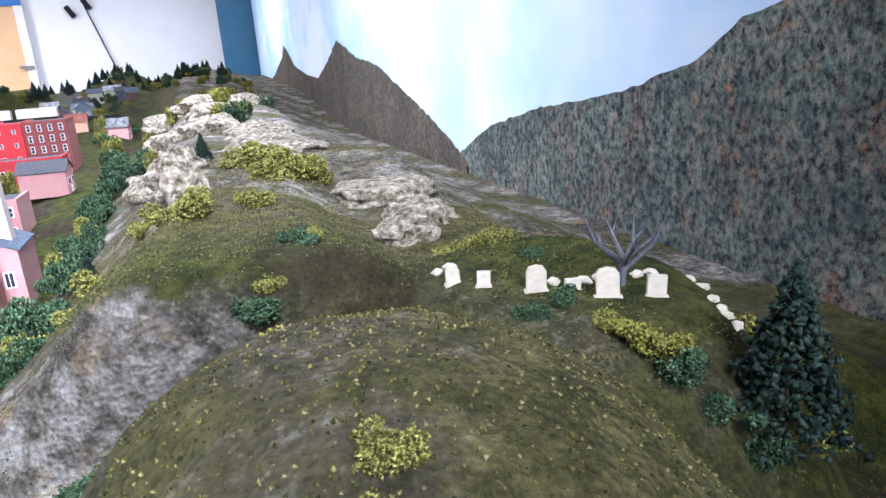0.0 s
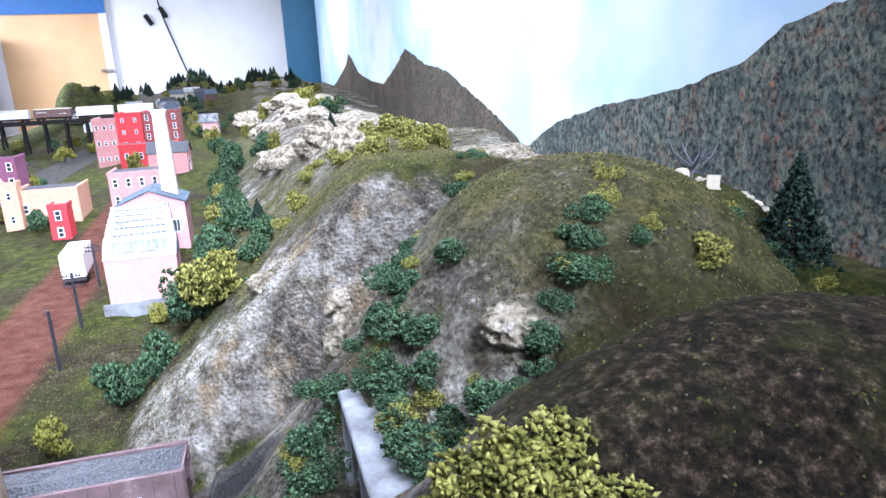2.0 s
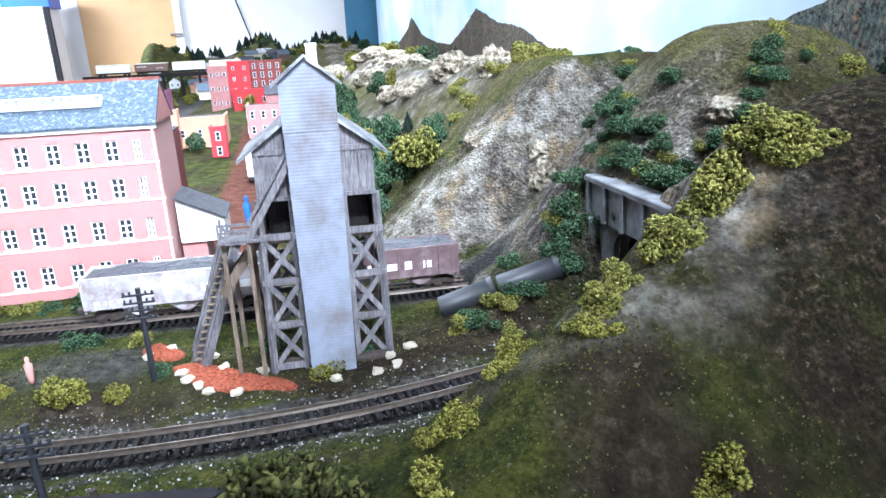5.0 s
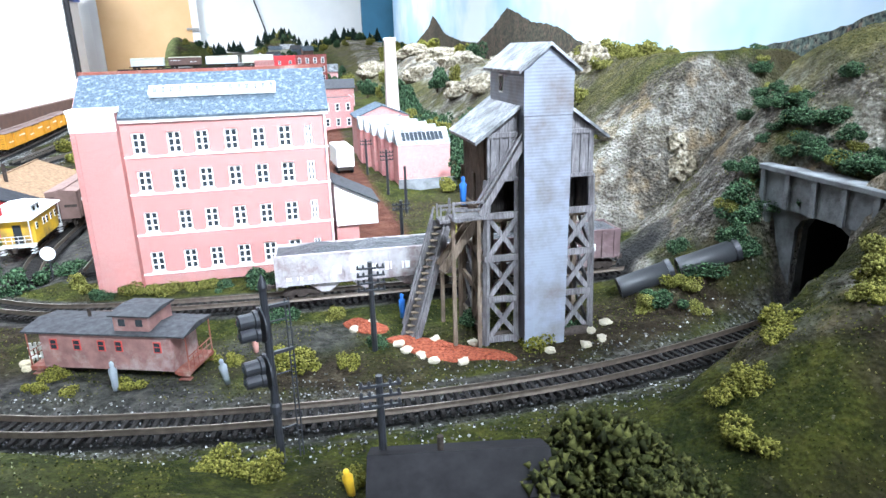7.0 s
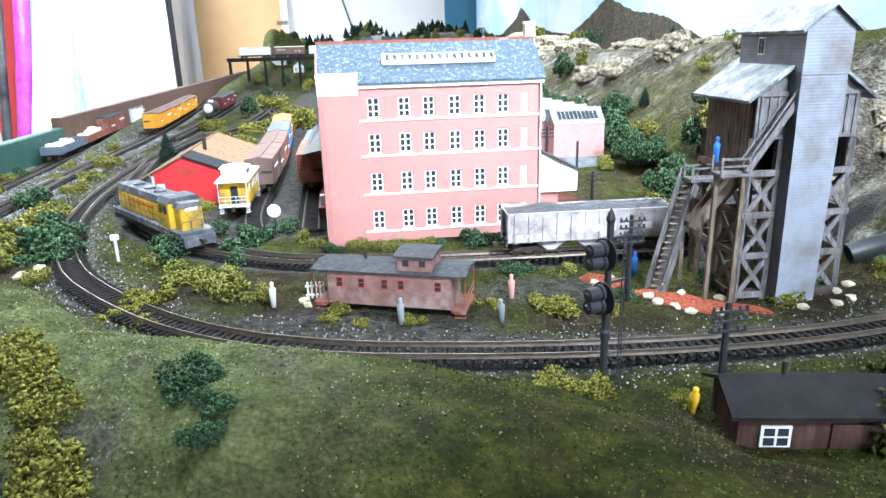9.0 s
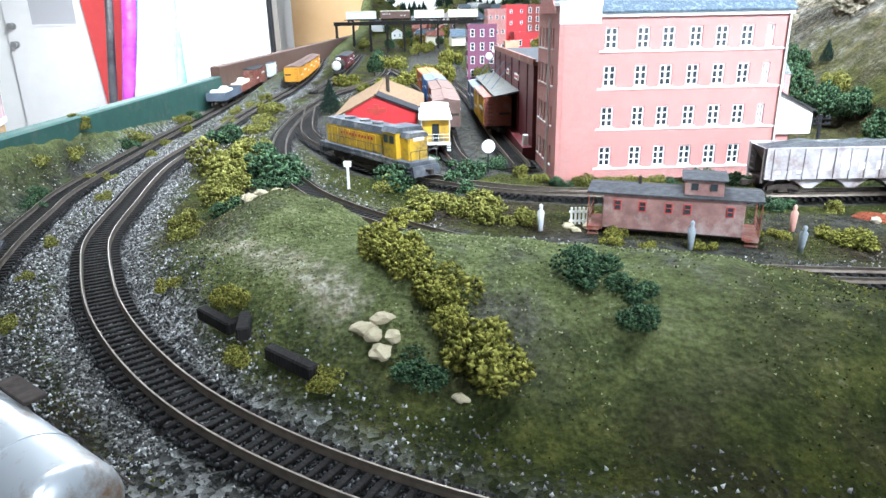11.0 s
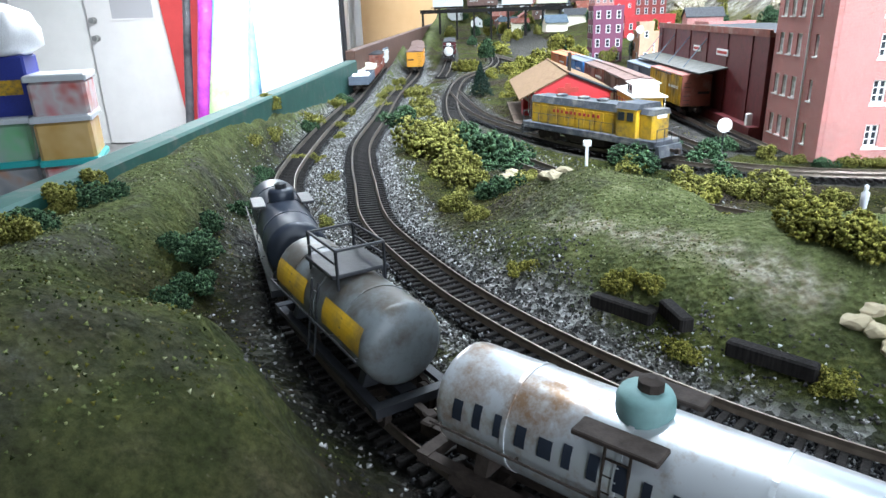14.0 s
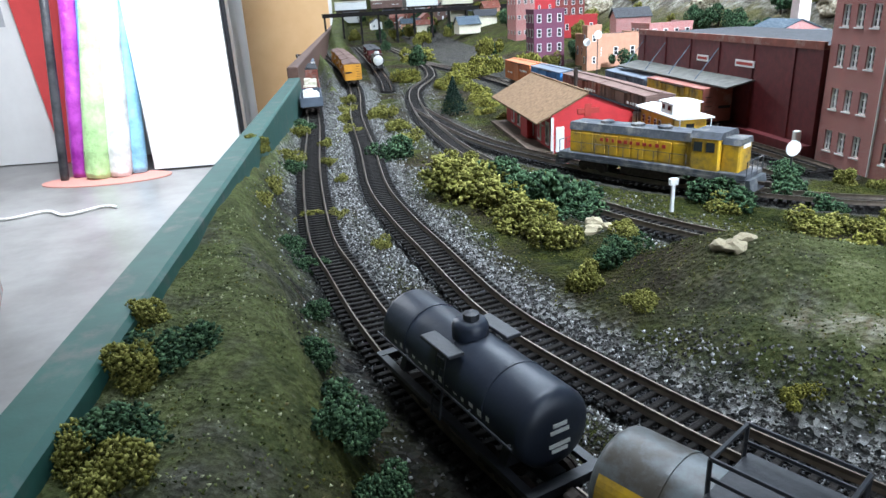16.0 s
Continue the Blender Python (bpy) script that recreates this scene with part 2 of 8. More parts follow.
def land_height(x, y):
    u, v = x * NU[0] + y * NU[1], x * NV[0] + y * NV[1]
    foot = -0.250 + 0.035 * rise(v, 0.38, 0.62)
    ridge = 0.2 * np.clip((u - foot) / 0.215, 0, 1)
    ridge = np.where(ridge > 0.16, 0.16 + 0.036 * np.tanh((ridge - 0.16) / 0.036), ridge)
    ridge = ridge * (1 - 0.2 * rise(v, 0.6, 1.15)) * (1 - 0.2 * rise(u, 0.05, 0.13) * (1 - rise(v, 0.58, 0.8)))
    ridge = ridge * (1 - 0.6 * rise(u, 0.20, 0.36)) * (1 - rise(u, 0.36, 0.56)) * (1 - 0.5 * rise(v, 2.2, 4.0))
    ridge = ridge * rise(v, 0.235, 0.325) * (1 + 0.045 * np.sin(v * 6.0 + 1))
    graves = 0.172 * dome(x, y, 0.05, 0.33, 0.14, 0.17, 20, 4)
    top = 0.212 * dome(x, y, -0.02, 0.15, 0.15, 0.17, 20, 2.6)
    front = 0.178 * dome(x, y, 0.03, 0.005, 0.2, 0.11, 20, 2.6) + 0.052 * dome(x, y, -0.165, -0.145, 0.08, 0.065, 30, 2.2)
    knoll = 0.043 * dome(x, y, -0.64, -0.25, 0.27, 0.075, -4, 2.6)
    knoll = np.maximum(knoll, 0.040 * dome(x, y, -0.84, -0.175, 0.085, 0.055, -38, 2.8))
    bank = 0.044 * rise(-u, 1.05 - 0.03 * rise(-v, -0.2, 0.3), 1.12)
    mound = 0.072 * dome(x, y, -0.968, -0.482, 0.1, 0.08, 30, 2.8)
    town = 0.045 * np.clip(v - 0.95, 0, 9) * rise(u, -0.75, -0.45) * (1 - 0.95 * rise(u, -0.3, -0.08) * (1 - rise(v, 2.5, 4.0))) + 0.10 * rise(v, 2.6, 5.2) * (1 - rise(u, -0.75, -0.45))
    crags = 0.03 * dome(u, v, -0.2, 1.6, 0.12, 0.35, 0, 2) + 0.012 * dome(u, v, 0.05, 2.2, 0.2, 0.6, 0, 2) + 0.03 * dome(u, v, -0.15, 4.2, 0.3, 0.8, 0, 2)
    h = np.maximum.reduce([ridge, graves, top, front, knoll, bank, mound]) + town + crags
    h = h + 0.10 * rise(v, 4.3, 5.1) * (1 - rise(u, -0.45, -0.2)) + 0.19 * dome(u, v, -1.05, 4.4, 0.16, 0.28, 0, 3)
    h = h * (1 - dome(x, y, -0.357, -0.2, 0.055, 0.04, 9, 4))
    free = np.full(x.shape, 1.0)
    for line in LINES:
        gap = line_gap(x, y, line)
        wide = 0.068 if line is LINE_C else 0.06
        clear = rise(gap, 0.017, wide)
        if line is LINE_C:
            clear = np.where(inside_hill(x, y) > 0, 1.0, clear)
        if line is LINE_D:
            clear = np.where((v < 0.3) & (u > -0.18), 1.0, clear)
        free = np.minimum(free, clear)
    flat = 0.03 * rise(v, 1.9, 4.5)
    return GROUND + flat * (1 - free) + h * free


def land_roughness(x, y, slope):
    """Small lumps: crags where it is steep, turf elsewhere."""
    p = Vector((x * 22, y * 22, 0.3))
    a = noise.fractal(p, 0.9, 2.1, 4)
    b = noise.ridged_multi_fractal(Vector((x * 34, y * 34, 2.7)), 0.9, 2.2, 4, 1.0, 2.0)
    return 0.0035 * a + slope * 0.007 * (b - 1.0)


SANDY = smooth_line([(-0.862, -0.226), (-0.826, -0.247), (-0.788, -0.268), (-0.748, -0.293)])


def lit_hill_turf(x, y, u, v):
    """Where the hills carry pale, yellow-green turf, its colour raised for the light on it."""
    crown = dome(x, y, -0.015, 0.165, 0.14, 0.145, 20, 4) * rise(y + 0.35 * x, 0.035, 0.075)
    return np.clip(crown + rise(v, 0.33, 0.45) * rise(u, -0.2, -0.1), 0, 1)


def lit_meadow_turf(x, y, u):
    """Where the low hills carry fresh green turf, its colour raised for the light on it."""
    return np.clip(dome(x, y, -0.72, -0.235, 0.18, 0.085, -12, 5) + 0.75 * rise(-u, 1.07, 1.11) + 0.5 * dome(x, y, -0.968, -0.482, 0.1, 0.08, 30, 4), 0, 1)


def build_land():
    us = np.arange(-1.158, 0.601, 0.007)
    vs = np.concatenate([np.arange(-0.66, 1.2, 0.007), np.arange(1.2, 5.9, 0.035)])
    ug, vg = np.meshgrid(us, vs)
    x, y = ug * NU[0] + vg * NV[0], ug * NU[1] + vg * NV[1]
    z = land_height(x, y)
    gu, gv = np.gradient(z, us, axis=1), np.gradient(z, vs, axis=0)
    slope = np.clip(np.hypot(gu, gv) - 0.35, 0, 1.4)
    near = np.full(x.shape, 9.0)
    for line in LINES:
        near = np.minimum(near, line_gap(x, y, line))
    near = np.where((inside_hill(x, y) > 0.0) & (ug > -0.2) & (vg < 0.36), 9.0, near)
    lumps = np.array([land_roughness(a, b, c) for a, b, c in zip(x.ravel(), y.ravel(), slope.ravel())]).reshape(x.shape)
    z = z + lumps * rise(near, 0.016, 0.05) - 0.0035 * (1 - rise(near, 0.0165, 0.021))
    wide = 0.036 + 0.012 * np.sin(x * 31) * np.sin(y * 27)
    pale = np.minimum.reduce([line_gap(x, y, LINE_A), line_gap(x, y, LINE_B), np.where(inside_hill(x, y) > -0.01, 9.0, line_gap(x, y, LINE_C) + 0.008)])
    ballast = 1 - rise(pale, wide * 0.6, wide)
    cinder = (1 - rise(near, 0.022, 0.034)) * (pale > wide)
    ballast = ballast * np.where(line_gap(x, y, LINE_C) < pale - 0.004, 0.4, 1.0)
    ballast = ballast * (1 - 0.75 * rise(x, -0.80, -0.66) * (y < -0.3))
    outer = (line_gap(x, y, LINE_B) < 0.09) & (line_gap(x, y, LINE_A) > 0.06) & (y < 0.05)
    # Dark soil outside the siding; its colour also carries the dim near edge.
    dim_soil_mask = (1 - rise(line_gap(x, y, LINE_B), 0.03, 0.055)) * (line_gap(x, y, LINE_A) > 0.035) * (y < 0.05)
    ballast = np.where(outer, 0.2 * ballast, ballast)
    dirt = dome(x, y, -0.60, -0.11, 0.12, 0.035, 0) + dome(x, y, -0.5, -0.02, 0.07, 0.03, 20)
    road = rise(ug, -0.44, -0.425) * (1 - rise(ug, -0.355, -0.34)) * rise(vg, 0.34, 0.37) * (1 - rise(vg, 1.4, 1.6))
    yard = rise(ug, -0.83, -0.8) * (1 - rise(ug, -0.66, -0.64)) * rise(vg, 0.36, 0.42)
    crag = np.clip(1.2 * dome(ug, vg, -0.15, 0.28, 0.12, 0.11, 0, 4) + 0.75 * rise(vg, 0.55, 0.95) * rise(ug, -0.25, -0.15) + 0.5 * dome(x, y, -0.09, 0.06, 0.05, 0.07, 0) + 0.10, 0, 1)
    slope = slope * crag
    slope = slope + 0.75 * rise(ug, -0.10, -0.01) * rise(vg, 0.5, 0.62) * (0.6 + 0.4 * np.sin(ug * 37 + vg * 19))
    # Brown earth of the near hill; shade there is darkened into its colour.
    bare = dome(x, y, 0.03, -0.03, 0.21, 0.085, 22, 4)
    bright, meadow = lit_hill_turf(x, y, ug, vg), lit_meadow_turf(x, y, ug)
    slope = slope + 0.33 * dome(x, y, -0.135, -0.075, 0.09, 0.055, 35, 3)
    fines = 1 - rise(near, 0.015, 0.019)
    rows, cols = x.shape
    keep = []
    depth, cx, cy = inside_hill(x, y), x - PORTAL[0], y - PORTAL[1]
    c, s = math.cos(radians(PORTAL_TURN)), math.sin(radians(PORTAL_TURN))
    side = -cx * s + cy * c
    gone = (np.abs(side) < 0.026) & (depth > -0.012) & (depth < 0.014)
    for r in range(rows - 1):
        k = r * cols
        for q in range(cols - 1):
            if not (gone[r, q] and gone[r + 1, q + 1] and min(z[r, q], z[r + 1, q + 1], z[r + 1, q], z[r, q + 1]) < GROUND + 0.05):
                keep.append((k + q, k + q + 1, k + cols + q + 1, k + cols + q))
    me = bpy.data.meshes.new("ground")
    me.from_pydata(np.stack([x.ravel(), y.ravel(), z.ravel()], 1).tolist(), [], keep)
    for name, values in (("steep", slope), ("ballast", ballast), ("dirt", dirt + yard + cinder), ("dim_soil", dim_soil_mask), ("sand", 1 - rise(line_gap(x, y, SANDY) + 0.004 * np.sin(x * 300) * np.sin(y * 270), 0.004, 0.012)), ("bright", bright), ("meadow", meadow), ("road", road), ("fines", fines), ("bare", bare), ("grim", dome(x, y, -0.17, 0.115, 0.022, 0.075, 10, 3))):
        me.attributes.new(name, "FLOAT", "POINT").data.foreach_set("value", np.clip(values, 0, 1).ravel().astype(np.float32))
    me.polygons.foreach_set("use_smooth", [True] * len(me.polygons))
    me.materials.append(LAND)
    ob = new("ground", me)
    tagged(ob, "sculpted model hills of olive turf, brown earth and pale rock", "ground", kind="structure")
    return (us, vs, z)


def land_material():
    m = Nodes("turf_and_rock", 0.95).world()
    patch, mid, grain = m.noise(9, 3), m.noise(48, 9, 0.78), m.noise(420, 3, 0.7)
    turf = m.ramp(mid, [(0.28, (0.010, 0.014, 0.004)), (0.45, (0.032, 0.042, 0.009)), (0.58, (0.085, 0.090, 0.016)), (0.75, (0.16, 0.145, 0.032))])
    earth = m.ramp(m.noise(70, 5, 0.7), [(0.3, (0.015, 0.010, 0.007)), (0.55, (0.05, 0.036, 0.022)), (0.75, (0.14, 0.11, 0.07))])
    soil = m.mix(m.ramp(patch, [(0.46, 0.0), (0.62, 1.0)]), turf, earth)
    # Yellow-green hill turf, lightened to stand in for the light on it.
    straw = m.ramp(mid, [(0.30, (0.022, 0.020, 0.008)), (0.45, (0.072, 0.068, 0.024)), (0.58, (0.14, 0.128, 0.048)), (0.72, (0.27, 0.24, 0.125))])
    straw = m.mix(m.ramp(m.noise(14, 4), [(0.5, 0.0), (0.62, 0.8)]), straw, m.ramp(m.noise(120, 5, 0.7), [(0.35, (0.04, 0.035, 0.025)), (0.55, (0.13, 0.11, 0.075)), (0.7, (0.34, 0.31, 0.25))]))
    soil = m.mix(m.attr("bright"), soil, straw)
    # Green turf of the low hills, made paler in place of brighter light.
    fresh = m.ramp(mid, [(0.30, (0.05, 0.064, 0.026)), (0.45, (0.135, 0.16, 0.06)), (0.58, (0.22, 0.25, 0.10)), (0.72, (0.38, 0.39, 0.21))])
    fresh = m.mix(m.ramp(m.noise(17, 4), [(0.54, 0.0), (0.66, 0.85)]), fresh, m.ramp(m.noise(100, 5, 0.7), [(0.35, (0.06, 0.055, 0.045)), (0.6, (0.22, 0.21, 0.17)), (0.72, (0.5, 0.49, 0.42))]))
    soil = m.mix(m.attr("meadow"), soil, fresh)
    bare = m.math("MULTIPLY", m.attr("bare"), m.ramp(m.noise(22, 5, 0.65), [(0.30, 0.55), (0.5, 1.0)]))
    speck = m.ramp(m.noise(190, 6, 0.75), [(0.40, (0.008, 0.006, 0.005)), (0.52, (0.032, 0.022, 0.014)), (0.62, (0.11, 0.077, 0.047)), (0.72, (0.31, 0.25, 0.18))])
    soil = m.mix(bare, soil, speck)
    soil = m.mix(m.ramp(grain, [(0.42, 0.0), (0.75, 0.6)]), soil, (0.02, 0.02, 0.01))
    soil = m.mix(m.ramp(m.noise(260, 2), [(0.68, 0.0), (0.74, 0.7)]), soil, (0.20, 0.185, 0.12))
    rock = m.ramp(m.noise(75, 8, 0.75), [(0.3, (0.05, 0.045, 0.04)), (0.43, (0.14, 0.12, 0.09)), (0.54, (0.34, 0.315, 0.265)), (0.7, (0.58, 0.56, 0.5))])
    scree = m.ramp(m.noise(160, 7, 0.75), [(0.37, (0.016, 0.014, 0.012)), (0.50, (0.065, 0.055, 0.042)), (0.6, (0.19, 0.165, 0.13)), (0.7, (0.5, 0.48, 0.42))])
    rock = m.mix(m.ramp(m.noise(13, 5, 0.6), [(0.40, 0.0), (0.56, 0.9)]), rock, scree)
    rock = m.mix(m.ramp(m.noise(24, 3), [(0.56, 0.0), (0.68, 0.55)]), rock, (0.36, 0.25, 0.13))
    tall = m.tree.nodes.new("ShaderNodeMapping")
    tall.inputs["Scale"].default_value = (1, 1, 0.3)
    m.put(m.where, tall.inputs["Vector"])
    bark_rock = m.ramp(m.noise(130, 6, 0.75, tall.outputs[0]), [(0.36, (0.02, 0.018, 0.016)), (0.5, (0.10, 0.085, 0.07)), (0.62, (0.26, 0.24, 0.22)), (0.72, (0.6, 0.58, 0.55))])
    rock = m.mix(m.attr("grim"), rock, bark_rock)
    face = m.math("MULTIPLY", m.attr("steep"), m.ramp(m.noise(16, 4), [(0.35, 0.35), (0.6, 1.6)]))
    col = m.mix(m.ramp(face, [(0.16, 0.0), (0.5, 1.0)]), soil, rock)
    col = m.mix(m.ramp(m.attr("dirt"), [(0.3, 0.0), (0.7, 0.85)]), col, m.ramp(m.noise(120, 5), [(0.3, (0.02, 0.02, 0.022)), (0.7, (0.12, 0.11, 0.10))]))
    col = m.mix(m.attr("road"), col, m.ramp(m.noise(60, 6), [(0.3, (0.07, 0.022, 0.014)), (0.7, (0.17, 0.07, 0.045))]))
    col = m.mix(m.math("MULTIPLY", m.attr("sand"), m.ramp(m.noise(150, 5), [(0.4, 0.3), (0.55, 1.0)])), col, m.ramp(m.noise(200, 5), [(0.35, (0.24, 0.19, 0.12)), (0.65, (0.6, 0.55, 0.44))]))
    # Black-brown soil with rust patches, darkened further for the dim edge.
    dim_soil = m.ramp(m.noise(90, 6, 0.7), [(0.35, (0.008, 0.008, 0.008)), (0.55, (0.028, 0.024, 0.02)), (0.68, (0.10, 0.06, 0.042))])
    col = m.mix(m.math("MULTIPLY", m.attr("dim_soil"), m.ramp(m.noise(26, 4), [(0.35, 0.35), (0.6, 1.0)])), col, dim_soil)
    stone = m.ramp(m.voronoi(330, "Color"), [(0.2, (0.03, 0.03, 0.03)), (0.5, (0.13, 0.125, 0.12)), (0.8, (0.42, 0.41, 0.39))])
    col = m.mix(m.attr("ballast"), col, stone)
    col = m.mix(m.attr("fines"), col, (0.03, 0.029, 0.028))
    m.colour(col)
    m.bump(m.math("ADD", m.noise(170, 7, 0.85), m.voronoi(330)), 0.006, 1.0)
    return m.mat


LAND = land_material()
LAND_GRID = build_land()


def ground_z(x, y):
    us, vs, z = LAND_GRID
    u, v = x * NU[0] + y * NU[1], x * NV[0] + y * NV[1]
    i = min(max(np.searchsorted(us, u) - 1, 0), len(us) - 2)
    j = min(max(np.searchsorted(vs, v) - 1, 0), len(vs) - 2)
    a, b = (u - us[i]) / (us[i + 1] - us[i]), (v - vs[j]) / (vs[j + 1] - vs[j])
    a, b = min(max(a, 0), 1), min(max(b, 0), 1)
    return float((z[j, i] * (1 - a) + z[j, i + 1] * a) * (1 - b) + (z[j + 1, i] * (1 - a) + z[j + 1, i + 1] * a) * b)


# ---------------------------------------------------------------- the room
WHITE_WALL = paint("white_wall_paint", (0.82, 0.82, 0.80), 0.7, 0.03, 6)
FLOOR = Nodes("grey_sheet_floor", 0.35)
FLOOR.colour(FLOOR.ramp(FLOOR.noise(2.2, 5, 0.65), [(0.35, (0.17, 0.165, 0.16)), (0.65, (0.27, 0.265, 0.26))]))
FLOOR.bump(FLOOR.noise(30), 0.001, 0.3)
# Ceiling and closing walls: grey is assumed, to cut the bounced light.
CEILING = paint("ceiling_paint", (0.42, 0.42, 0.42), 0.9, 0.06, 8)
GREY_WALL = paint("grey_wall_paint", (0.34, 0.35, 0.36), 0.8, 0.05, 6)
HERE = pose(0, 0, 0, 0, 0, TURNED)
U0, U1, V0, V1, TOP = -5.6, 2.6, -3.0, 6.6, 2.6


def structure(name, shape, material, label, category):
    return tagged(part(name, shape, material, None, "", HERE), label, category, kind="structure")


structure("floor", Shape().box(U0 - 0.2, U1 + 0.2, V0 - 0.2, V1 + 0.2, -0.1, 0), FLOOR.mat, "smooth worn grey sheet floor with dull scuffs", "floor")
structure("ceiling", Shape().box(U0 - 0.2, U1 + 0.2, V0 - 0.2, V1 + 0.2, TOP, TOP + 0.1), CEILING, "plain grey ceiling", "ceiling")
structure("wall_north", Shape().box(U0 - 0.2, U1 + 0.2, V1, V1 + 0.2, 0, TOP), WHITE_WALL, "white painted wall behind the layout", "wall")
structure("wall_west", Shape().box(U0 - 0.2, U0, V0, V1, 0, TOP), GREY_WALL, "grey painted side wall", "wall")
structure("wall_east", Shape().box(U1, U1 + 0.2, V0, V1, 0, TOP), GREY_WALL, "grey painted side wall", "wall")
south = Shape().box(U0 - 0.2, -0.5, V0 - 0.2, V0, 0, TOP).box(2.3, U1 + 0.2, V0 - 0.2, V0, 0, TOP)
south.box(-0.5, 2.3, V0 - 0.2, V0, 0, 1.0).box(-0.5, 2.3, V0 - 0.2, V0, 2.45, TOP)
structure("wall_south", south, GREY_WALL, "grey painted wall with a wide window", "wall")

# the backdrop: a painted board along the table, with pictures of hills on it
BACK_U = 0.605
SKY = Nodes("sky_blue_board", 0.6).world()
SKY.colour(SKY.mix(SKY.ramp(SKY.noise(1.6, 4), [(0.42, 0.0), (0.62, 1.0)]), (0.42, 0.62, 0.78), (0.72, 0.80, 0.84)))
structure("backdrop", Shape().box(BACK_U, BACK_U + 0.02, -1.2, 6.2, 0.75, 2.2), SKY.mat, "sky-blue painted backdrop board along the layout", "backdrop")
V_ZERO = 0.625   # where the pictures' own measure starts


def picture_outline(ridge, base, jag, seed):
    """A hill's outline as (v, z): a line through ridge points, made uneven, closed along its base."""
    out = []
    for (a, b), (c, d) in zip(ridge, ridge[1:]):
        steps = max(2, int(abs(c - a) / 0.012))
        for k in range(steps):
            t = k / steps
            s = a + (c - a) * t
            out.append((V_ZERO + s, b + (d - b) * t + jag * noise.noise(Vector((s * 60, seed, 0))) + jag * 0.6 * noise.noise(Vector((s * 170, seed, 4)))))
    out.append((V_ZERO + ridge[-1][0], ridge[-1][1]))
    return out + [(V_ZERO + ridge[-1][0], base), (V_ZERO + ridge[0][0], base)]


def forest_picture(name, tones, gap):
    """Print of a wooded slope: small crowns of mixed tone with dark between them."""
    m = Nodes(name, 0.75).world()
    wide = m.tree.nodes.new("ShaderNodeMapping")
    wide.inputs["Scale"].default_value = (1, 1, 0.8)
    m.put(m.where, wide.inputs["Vector"])
    m.where = wide.outputs[0]
    leaf = m.noise(105, 10, 0.78)
    tone = m.ramp(m.math("ADD", m.math("MULTIPLY", m.noise(62, 5, 0.75), 0.7), m.math("MULTIPLY", m.noise(8, 4, 0.6), 0.3)), tones)
    col = m.mix(m.ramp(leaf, [(0.42, 0.0), (0.6, 1.0)]), tone, gap)
    col = m.mix(m.ramp(m.noise(7, 5, 0.65), [(0.42, 0.0), (0.7, 0.6)]), col, gap)
    m.colour(col)
    return m.mat


FOREST = forest_picture("printed_autumn_forest", [(0.36, (0.09, 0.13, 0.12)), (0.47, (0.18, 0.22, 0.18)), (0.54, (0.28, 0.28, 0.22)), (0.59, (0.30, 0.22, 0.16)), (0.65, (0.55, 0.23, 0.11))], (0.016, 0.020, 0.024))
PEAKS = forest_picture("printed_brown_peaks", [(0.35, (0.06, 0.07, 0.05)), (0.5, (0.13, 0.115, 0.08)), (0.65, (0.25, 0.15, 0.11))], (0.03, 0.027, 0.024))
pictures = thing("backdrop_picture", HERE, "printed autumn mountains pasted along the sky-blue board", "picture", kind="structure")
ridge_line = [(-1.5, 1.2), (-0.6, 1.17), (-0.225, 1.351), (-0.163, 1.391), (-0.12, 1.406), (-0.08, 1.398), (0.0, 1.378), (0.03, 1.36), (0.073, 1.334), (0.165, 1.309),
              (0.26, 1.285), (0.36, 1.271), (0.52, 1.249), (0.683, 1.213), (0.78, 1.18), (0.893, 1.128), (1.0, 1.07)]
peak_line = [(0.85, 1.10), (0.9, 1.13), (1.07, 1.19), (1.25, 1.244), (1.45, 1.30), (1.61, 1.345), (1.9, 1.375), (2.22, 1.45), (2.45, 1.37), (2.74, 1.293), (3.1, 1.31), (3.5, 1.36),
             (3.75, 1.46), (3.85, 1.485), (3.98, 1.42), (4.53, 1.3), (5.2, 1.207)]
part("mountain_picture", Shape().prism(picture_outline(ridge_line, 0.95, 0.004, 1.5), BACK_U - 0.004, BACK_U - 0.001, "x"), FOREST, pictures, "forested mountain in autumn colours")
part("mountain_picture", Shape().prism(picture_outline(peak_line, 0.95, 0.006, 7.5), BACK_U - 0.008, BACK_U - 0.005, "x"), PEAKS, pictures, "brown pointed peaks")

# the table: green fascia along the aisle
GREEN = paint("dark_green_fascia_paint", (0.016, 0.07, 0.055), 0.6, 0.15, 60, 0.25, (0.10, 0.10, 0.09))
tagged(part("fascia", Shape().soft_box(-1.176, -1.155, -0.72, 1.02, 0.70, 1.132, 0.002), GREEN, None, "", HERE),
       "dark green painted edge board of the layout", "edge board", kind="structure")
BROWN = paint("dark_brown_side_board", (0.10, 0.05, 0.035), 0.6, 0.2, 40)
tagged(part("side_board", Shape().soft_box(-1.176, -1.158, 1.021, 5.9, 0.70, 1.15, 0.002), BROWN, None, "", HERE),
       "brown upright board along the yard tracks", "edge board", kind="structure")
tagged(part("table_front", Shape().box(-1.155, 0.6, -0.72, -0.662, 0.70, 1.075), GREEN, None, "", HERE),
       "green front board under the layout", "edge board", kind="structure")
tagged(part("table_top", Shape().box(-1.155, 0.6, -0.66, 5.9, 0.96, 0.99), BROWN, None, "", HERE), "wooden table top under the scenery", "table", kind="structure")

